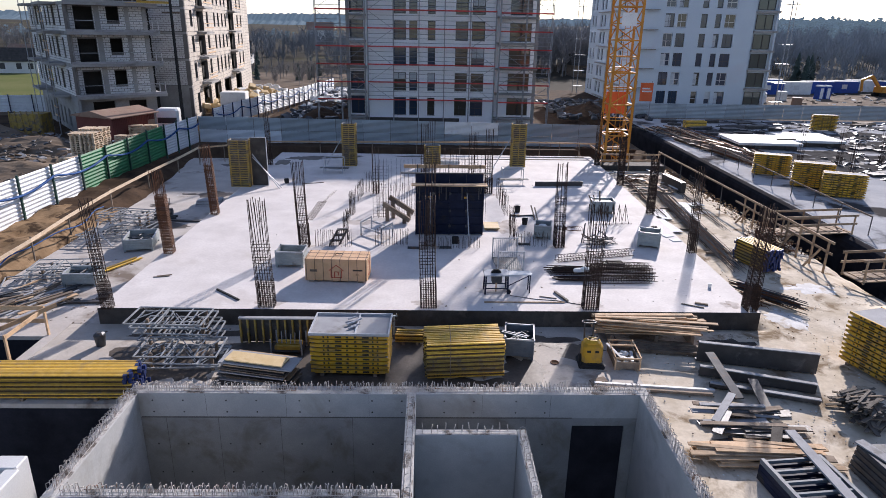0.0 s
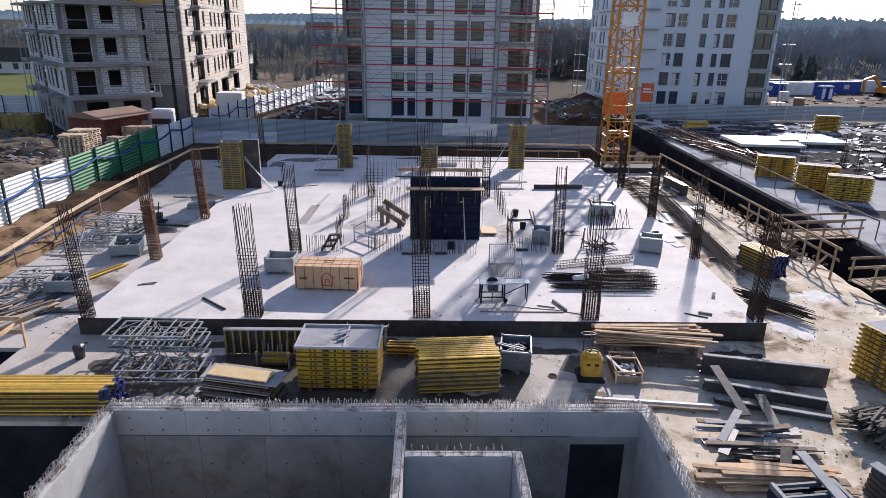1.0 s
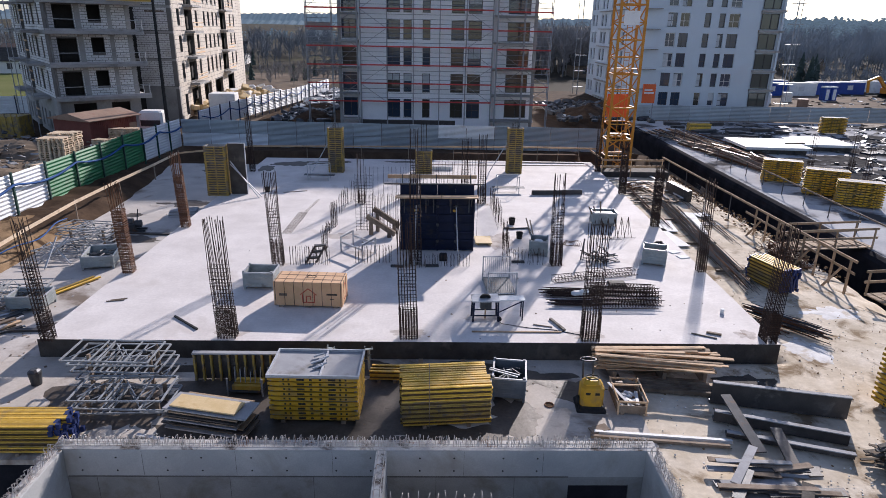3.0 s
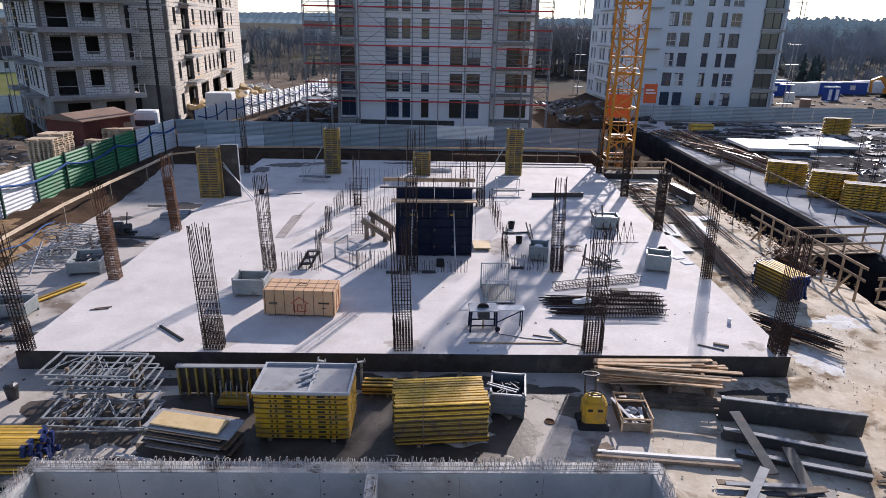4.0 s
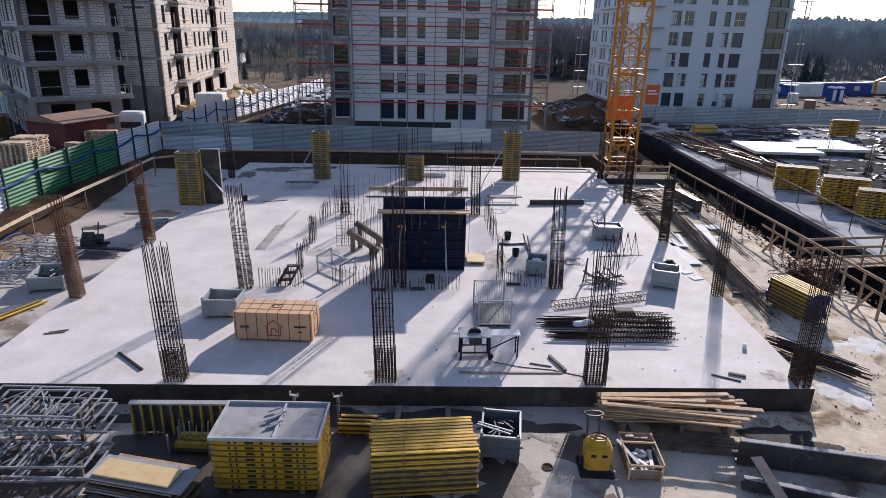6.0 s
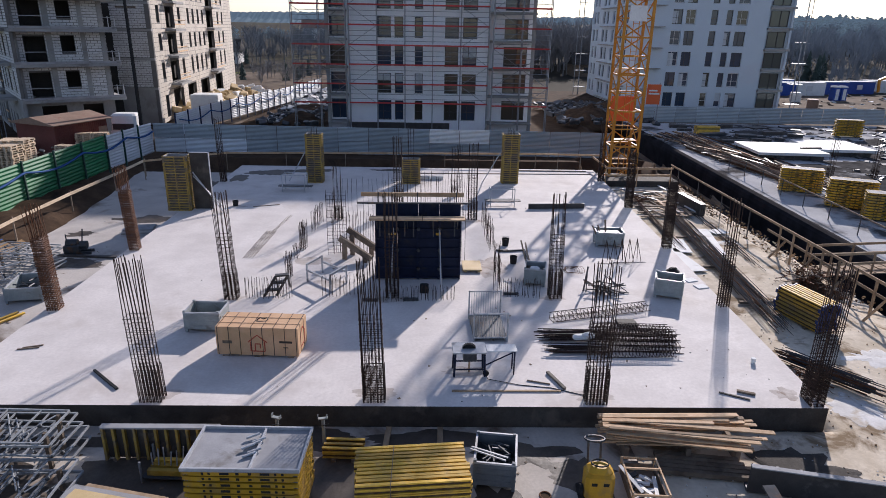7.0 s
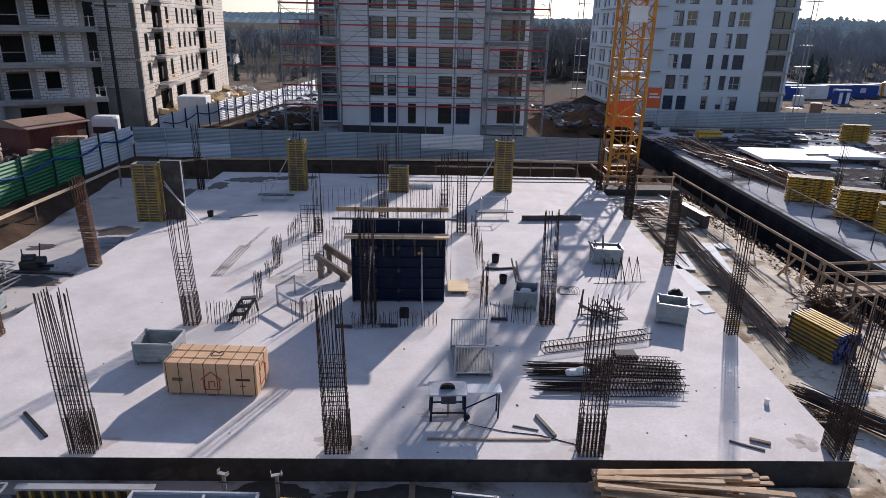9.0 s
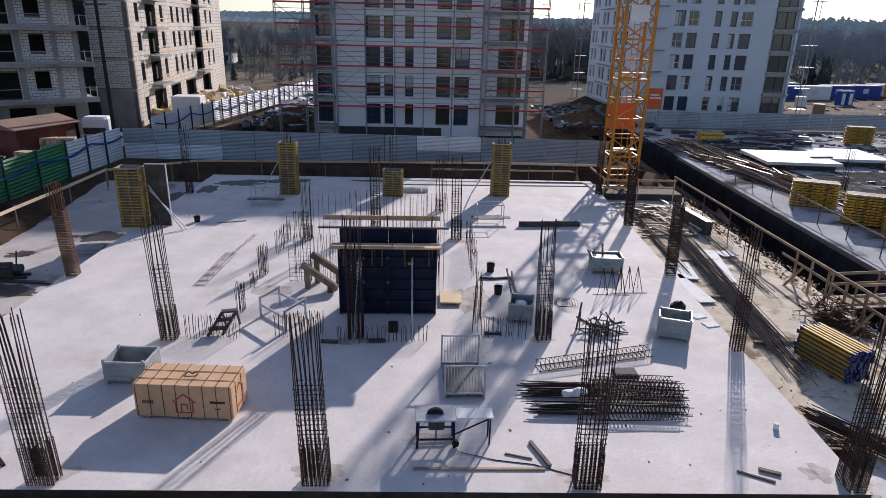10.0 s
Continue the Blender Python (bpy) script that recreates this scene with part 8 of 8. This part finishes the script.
for k in range(110):
    b = Build()
    L, a = r_.uniform(1.2, 4.5), math.radians(r_.gauss(102, 14) + (60 if k % 9 == 0 else 0))
    y = r_.uniform(-9, 15)
    x = r_.uniform(-1.6, 2.6) - .13 * y + (1.0 if y < 0 else 0)
    z = .05 + .06 * (k % 6)
    d = Vector((math.cos(a), math.sin(a), 0)) * L / 2
    b.bar((x - d.x, y - d.y, z), (x + d.x, y + d.y, z + r_.uniform(0, .12)), r_.uniform(.06, .22), r_.uniform(.03, .1))
    part("board", b, r_.choice((OLDWOOD, OLDWOOD, STEEL, PLYDARK, TIMBER, RUST, OFFCUT)), t)
scatter("scrap", "dark formwork scrap strewn over the wet slab", "scrap", [(31, 44, 60, 61, -.7), (40, 30, 60, 46, -.7), (36, 24, 50, 36, -.7)], PLYDARK, 420, .7, 51, .2)
scatter("scrap", "steel scrap strewn over the wet slab", "scrap", [(31, 44, 60, 61, -.7), (40, 34, 60, 50, -.7)], STEEL, 260, .6, 52, .2)
scatter("scrap", "pale scrap strewn over the wet slab", "scrap", [(31, 46, 60, 61, -.7), (26, 30, 31, 52, -.7)], WHITEC, 50, .5, 53, .15)
for k, (x, y, rx, ry) in enumerate(((33.6, 36.6, 3.4, 1.7), (39.5, 37.0, 4.2, 3.6), (37.0, 31.0, 3.6, 2.6), (39.5, 56.0, 5.0, 1.8), (48.5, 42.5, 5.0, 4.0), (45.5, 34.0, 5.0, 4.0), (44.0, 27.0, 5.0, 4.0), (51.0, 49.5, 5.0, 3.5), (33.0, 50.5, 2.2, 3.2), (29.6, 33.5, 1.3, 4.0))):
    spill("damp_patch", x, y, rx, ry, -.7 - .002, SOAKED, "dark soaked patch on the neighbouring slab", 61.3 + k * 1.7, .012)
t = thing("timber_pile", (31.0, 54.2, -.7), 0, "low pile of yellow formwork beams by the fence", "timber")
for k in range(5):
    for j in range(6):
        b = Build()
        b.box(.02 * (j % 2), j * .2, .17 * k, 2.45 + .03 * (j % 3), j * .2 + .16, .17 * k + .155)
        part("beam", b, HBEAM if (j + k) % 3 else OLDYELLOW, t)
board((27.2, 20.5, -.66), (28.0, 17.8, -.66), .3, .06, GALV, "steel plank lying on the wet slab")

# timber work round the crane foot
t = thing("guard_rail", (13.9, 28.6, -.3), 0, "timber rails round the crane footing", "railing")
for p, q in (((0, 3.6, 1.1), (.2, 0, 1.0)), ((.1, 0, 1.0), (5.0, .3, .95)), ((.2, .0, .5), (4.8, .2, .5))):
    b = Build()
    b.bar(p, q, .05, .14)
    part("rail", b, TIMBER, t)
for x in (.15, 2.4, 4.8):
    b = Build()
    b.bar((x, .1, -.5), (x, .1, 1.1), .08, .06)
    part("post", b, TIMBER, t)
b = Build()
b.chamfer(0, 0, 0, 5.4, 1.6, .5, .05)
solo("concrete_upstand", b, EDGE, "dark rough concrete upstand by the crane", "concrete", at=(14.0, 28.8, -.75))

# rails along the earth banks
lr = thing("guard_rail", (-18.0, 2.5, -.1), 0, "long pale timber rail along the earth bank", "railing")
ptsr = [(0, 0, .62), (-.05, 3.2, .7), (-.4, 7, .72), (-.6, 12, .78), (-.6, 17.2, .78), (-.4, 22, .8), (-.3, 26.3, .85)]
for p, q in zip(ptsr, ptsr[1:]):
    b = Build()
    b.bar(p, q, .05, .16)
    part("rail", b, PALLETW, lr)
for p in ptsr:
    b = Build()
    b.bar((p[0] - .05, p[1] + .1, -.3), (p[0] - .05, p[1] + .1, p[2] + .15), .06, .06)
    part("post", b, OLDWOOD, lr)
rr = thing("guard_rail", (-18.3, 28.6, -.1), 0, "long timber rail along the rear earth bank", "railing")
ptsr = [(0, 0, .85), (4.6, 3.6, .82), (17.3, 3.7, .95), (27.9, 3.7, 1.05), (32.8, 3.7, 1.0)]
for p, q in zip(ptsr, ptsr[1:]):
    b = Build()
    b.bar(p, q, .05, .13)
    part("rail", b, TIMBER, rr)
    for f in (.0, .35, .7):
        e = Vector(p).lerp(Vector(q), f)
        b = Build()
        b.bar((e.x, e.y + .06, -.5), (e.x, e.y + .06, e.z + .1), .05, .05)
        part("post", b, OLDWOOD, rr)
b = Build()
b.path([(-18.35 + .25 * math.sin(y * .8), y, .12 + .08 * math.sin(y * 1.7)) for y in np.arange(3, 14, .5)], .035, 5)
solo("blue_cable", b, HOSE, "blue cables lying along the earth bank", "cable")


# ---- far yard, houses and woods ----
def container(at, turn, material, label, roof=WHITEP):
    t = thing("site_container", at, turn, label, "container", "site containers")
    b = Build()
    b.chamfer(0, 0, .1, 6.0, 2.4, 2.55, .04)
    part("body", b, material, t)
    for k in range(8):
        b = Build()
        b.box(.2 + k * .75, -.035, .2, .5 + k * .75, -.001, 2.4)
        part("rib", b, material, t)
    b = Build()
    b.box(-.05, -.05, 2.56, 6.05, 2.45, 2.66)
    part("roof", b, roof, t)
    b = Build()
    b.box(2.0, -.07, 1.1, 3.2, -.036, 2.0)
    part("window", b, FRAMEWH, t)


for k, (x, y, m) in enumerate(((66, 108, BLUEPLAS), (72.4, 109, WHITEP), (78.8, 112, BLUEPLAS), (85.5, 114, BLUEPLAS), (92, 118, WHITEP), (98, 116, BLUEPLAS), (70, 116, BLUEPLAS))):
    container((x, y, -1.5), 6, m, "blue site container with a white roof" if m is BLUEPLAS else "white site container with a flat roof")
for k in range(2):
    t = thing("portable_toilet", (74.2 + 1.5 * k, 100 + .3 * k, -1.5), 10, "blue and white portable toilet", "toilet", "portable toilets")
    b = Build()
    b.chamfer(0, 0, .1, 1.25, 1.25, 2.5, .06)
    part("body", b, BLUEPLAS, t)
    b = Build()
    b.chamfer(-.03, -.03, 2.5, 1.28, 1.28, 2.75, .15)
    part("roof", b, WHITEP, t)
    b = Build()
    b.box(.3, -.03, .3, .95, -.001, 2.2)
    part("door", b, WHITEP, t)
t = thing("excavator", (92.5, 107, -1.5), 10, "orange-yellow excavator with a folded boom", "excavator")
for y in (0, 2.0):
    b = Build()
    b.chamfer(-1.9, y - .3, 0, 1.9, y + .3, .9, .3)
    part("track", b, RUBBER, t)
b = Build()
b.chamfer(-1.6, -.2, 1.0, 1.6, 2.2, 2.2, .2)
part("body", b, CRANEY, t)
b = Build()
b.chamfer(.1, -.2, 2.2, 1.5, .9, 3.3, .15)
part("cab", b, FRAMEW, t)
b = Build()
b.bar((-1.2, 1.2, 2.0), (-3.4, 1.2, 4.2), .5, .5), b.bar((-3.4, 1.2, 4.2), (-5.6, 1.2, 3.4), .4, .4)
part("boom", b, CRANEY, t)
b = Build()
b.bar((-5.5, 1.2, 3.5), (-5.2, 1.2, 1.2), .35, .35)
part("arm", b, CRANEY, t)
for x, y in ((62, 84), (60, 92), (66, 96)):
    b = Build()
    b.chamfer(0, 0, 0, 2.2, 1.6, 1.8, .1)
    solo("material_pack", b, RUSTROOF if x == 62 else WHITEP, "stacked pack of building material", "pack", "packs in the far yard", "", (x, y, -1.5), x)
scatter("rubble", "pale gravel and snow-white packs in the far yard", "rubble", [(58, 78, 110, 130, -1.4)], WHITEC, 90, .9, 41, .3)
scatter("rubble", "brown clutter in the far yard", "rubble", [(58, 76, 110, 125, -1.4)], OLDWOOD, 160, 1.0, 42, .4)


def house(at, turn, w, d, h, wall, roof, label):
    t = thing("house", at, turn, label, "house")
    b = Build()
    b.box(0, 0, 0, w, d, h)
    part("wall", b, wall, t)
    b = Build()
    e = .5
    b.add([(-e, -e, h), (w + e, -e, h), (w + e, d + e, h), (-e, d + e, h), (-e, d / 2, h + d * .42), (w + e, d / 2, h + d * .42)],
          [(0, 1, 5, 4), (2, 3, 4, 5), (0, 4, 3), (1, 2, 5), (0, 3, 2, 1)])
    part("roof", b, roof, t)
    for x in (w * .2, w * .55, w * .8):
        b = Build()
        b.box(x, -.04, 1.0, x + 1.1, -.002, 2.3)
        part("window", b, FRAMEW, t)


house((-101, 132, -1.5), 8, 10, 7, 2.7, WHITEC, EDGE, "low white house with a dark gable roof")
house((-118, 165, -1.5), -6, 10, 7, 2.6, WHITEC, RUSTROOF, "white house with a reddish roof")
house((-62, 170, -.8), 4, 10, 8, 3.2, WHITEC, EDGE, "pale house among bare trees")
house((38, 150, -1.3), 3, 12, 7, 3.0, OLDWOOD, EDGE, "low dark barn among bare trees")
house((-58, 300, 3.5), 10, 12, 9, 5, WHITEC, RUSTROOF, "white farmhouse on the far slope")


def far_z(x, y):
    return outer_z(x, y)


def woods(name, label, x0, x1, y0, y1, n, h0, h1, seed, kind_, material, tag="stuff"):
    """Many trees in one mesh: layered conifers with ragged tiers, or bare crowns of forking twigs."""
    r = random.Random(seed)
    b = Build()
    for _ in range(n):
        x, y = r.uniform(x0, x1), r.uniform(y0, y1)
        z, h = far_z(x, y) - .3, r.uniform(h0, h1)
        if kind_ == "pine":
            b.tube((x, y, z), (x, y, z + h * .7), .02 * h, 4, .008 * h)
            for k in range(24):
                a, u = r.uniform(0, 6.28), r.uniform(.25, 1.0)
                rad = h * .16 * (1.25 - u * .7)
                cx, cy, cz = x + rad * math.cos(a), y + rad * math.sin(a), z + h * u
                s = h * r.uniform(.04, .1)
                ang = [6.28 * i / 6 for i in range(6)]
                ring = [(cx + s * r.uniform(.7, 1.4) * math.cos(t_), cy + s * r.uniform(.7, 1.4) * math.sin(t_), cz + r.uniform(-.3, .3) * s) for t_ in ang]
                b.add(ring + [(cx, cy, cz + s * .9), (cx, cy, cz - s * .5)], [(i, (i + 1) % 6, 6) for i in range(6)] + [((i + 1) % 6, i, 7) for i in range(6)])
        elif kind_ == "spruce":
            for k in range(13):
                u = k / 13
                rad, zz = h * .17 * (1 - u) ** .8 + .15, z + h * (.05 + .9 * u)
                m = 11
                ring = [(x + rad * r.uniform(.5, 1.35) * math.cos(6.28 * i / m), y + rad * r.uniform(.5, 1.35) * math.sin(6.28 * i / m), zz - r.uniform(0, .07) * h) for i in range(m)]
                b.add(ring + [(x, y, zz + h * .13)], [(i, (i + 1) % m, m) for i in range(m)])
        else:
            b.tube((x, y, z), (x, y, z + h * .45), .012 * h, 4, .008 * h)
            for k in range(26):
                a, u = r.uniform(0, 6.28), r.uniform(.22, .6)
                sp = r.uniform(.06, .24) * h
                p = Vector((x, y, z + h * u))
                q = p + Vector((sp * math.cos(a), sp * math.sin(a), h * r.uniform(.12, .4)))
                b.tube(p, q, .007 * h, 3, .0035 * h)
                for j in range(3):
                    e = p.lerp(q, r.uniform(.4, .95))
                    a2 = a + r.uniform(-1.2, 1.2)
                    b.tube(e, e + Vector((math.cos(a2) * sp * .5, math.sin(a2) * sp * .5, h * r.uniform(.04, .16))), .0045 * h, 3, .002 * h)
    return tagged(new(name, b.mesh(name, material)), label, "trees", kind=tag)


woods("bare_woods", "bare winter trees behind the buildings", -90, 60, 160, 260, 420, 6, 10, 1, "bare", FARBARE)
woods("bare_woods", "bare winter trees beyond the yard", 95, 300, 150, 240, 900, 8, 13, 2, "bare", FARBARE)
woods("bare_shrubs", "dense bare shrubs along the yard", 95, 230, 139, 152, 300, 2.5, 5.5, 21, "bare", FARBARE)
woods("bare_woods", "bare winter trees near the fields", -220, -80, 170, 260, 240, 5, 9, 3, "bare", BARE)
# Backdrop pines share the ridge's glowing material: haze painted in.
woods("backdrop_pines", "pines along the wooded hill, haze put into their blue-grey colour and glow", 95, 330, 240, 320, 700, 7, 12, 4, "pine", HAZYWOOD, "structure")
woods("backdrop_pines", "pines along the far fields, haze put into their colour and glow", -300, 120, 270, 330, 260, 3, 6, 5, "pine", HAZYWOOD, "structure")
woods("bare_woods", "tall bare trees behind the two towers", 24, 62, 150, 205, 150, 11, 15, 12, "bare", BARE)
woods("spruce_clump", "dark spruce clump beyond the yard", 93, 99, 138, 146, 6, 5, 8, 6, "spruce", CONIFER)
woods("spruce_clump", "dark evergreens beyond the white tower", -45, -25, 122, 150, 6, 2.5, 5, 7, "spruce", CONIFER)
woods("spruce_clump", "dark evergreens between houses", -80, -50, 150, 175, 12, 3, 6, 8, "spruce", CONIFER)
woods("bare_shrubs", "bare shrubs at the edge of the field", -60, -20, 112, 150, 80, 2.5, 5, 9, "bare", BARE)


def ridge(y, base, rise, seed, bend, lift=0.0):
    """A far wooded ridge: a long bank with a ragged treetop line."""
    b = Build()
    n = 1800
    for i in range(n + 1):
        x = -1500 + 3000 * i / n
        u = min(max((x - 0.32 * y) / (0.2 * y), 0.0), 1.0)
        h = base + lift * u * u * (3 - 2 * u) + rise * noise.noise(Vector((x * .0035, seed, 0))) + 0.6 * noise.noise(Vector((x * .03, seed, 4))) + 2.0 * noise.noise(Vector((x * .21, seed, 9)))
        yy = y + bend * abs(x) / 1500
        b.v += [(x, yy - 60, -6), (x, yy - 25, h * .6), (x, yy, h), (x, yy + 40, -6)]
    for i in range(n):
        a = 4 * i
        b.f += [(a + k, a + 4 + k, a + 5 + k, a + 1 + k) for k in range(3)]
    tagged(new("backdrop_ridge", b.mesh("backdrop_ridge", HAZYWOOD)), "wooded ridge on the horizon, haze put into its blue-grey colour and glow", "ridge", kind="structure")


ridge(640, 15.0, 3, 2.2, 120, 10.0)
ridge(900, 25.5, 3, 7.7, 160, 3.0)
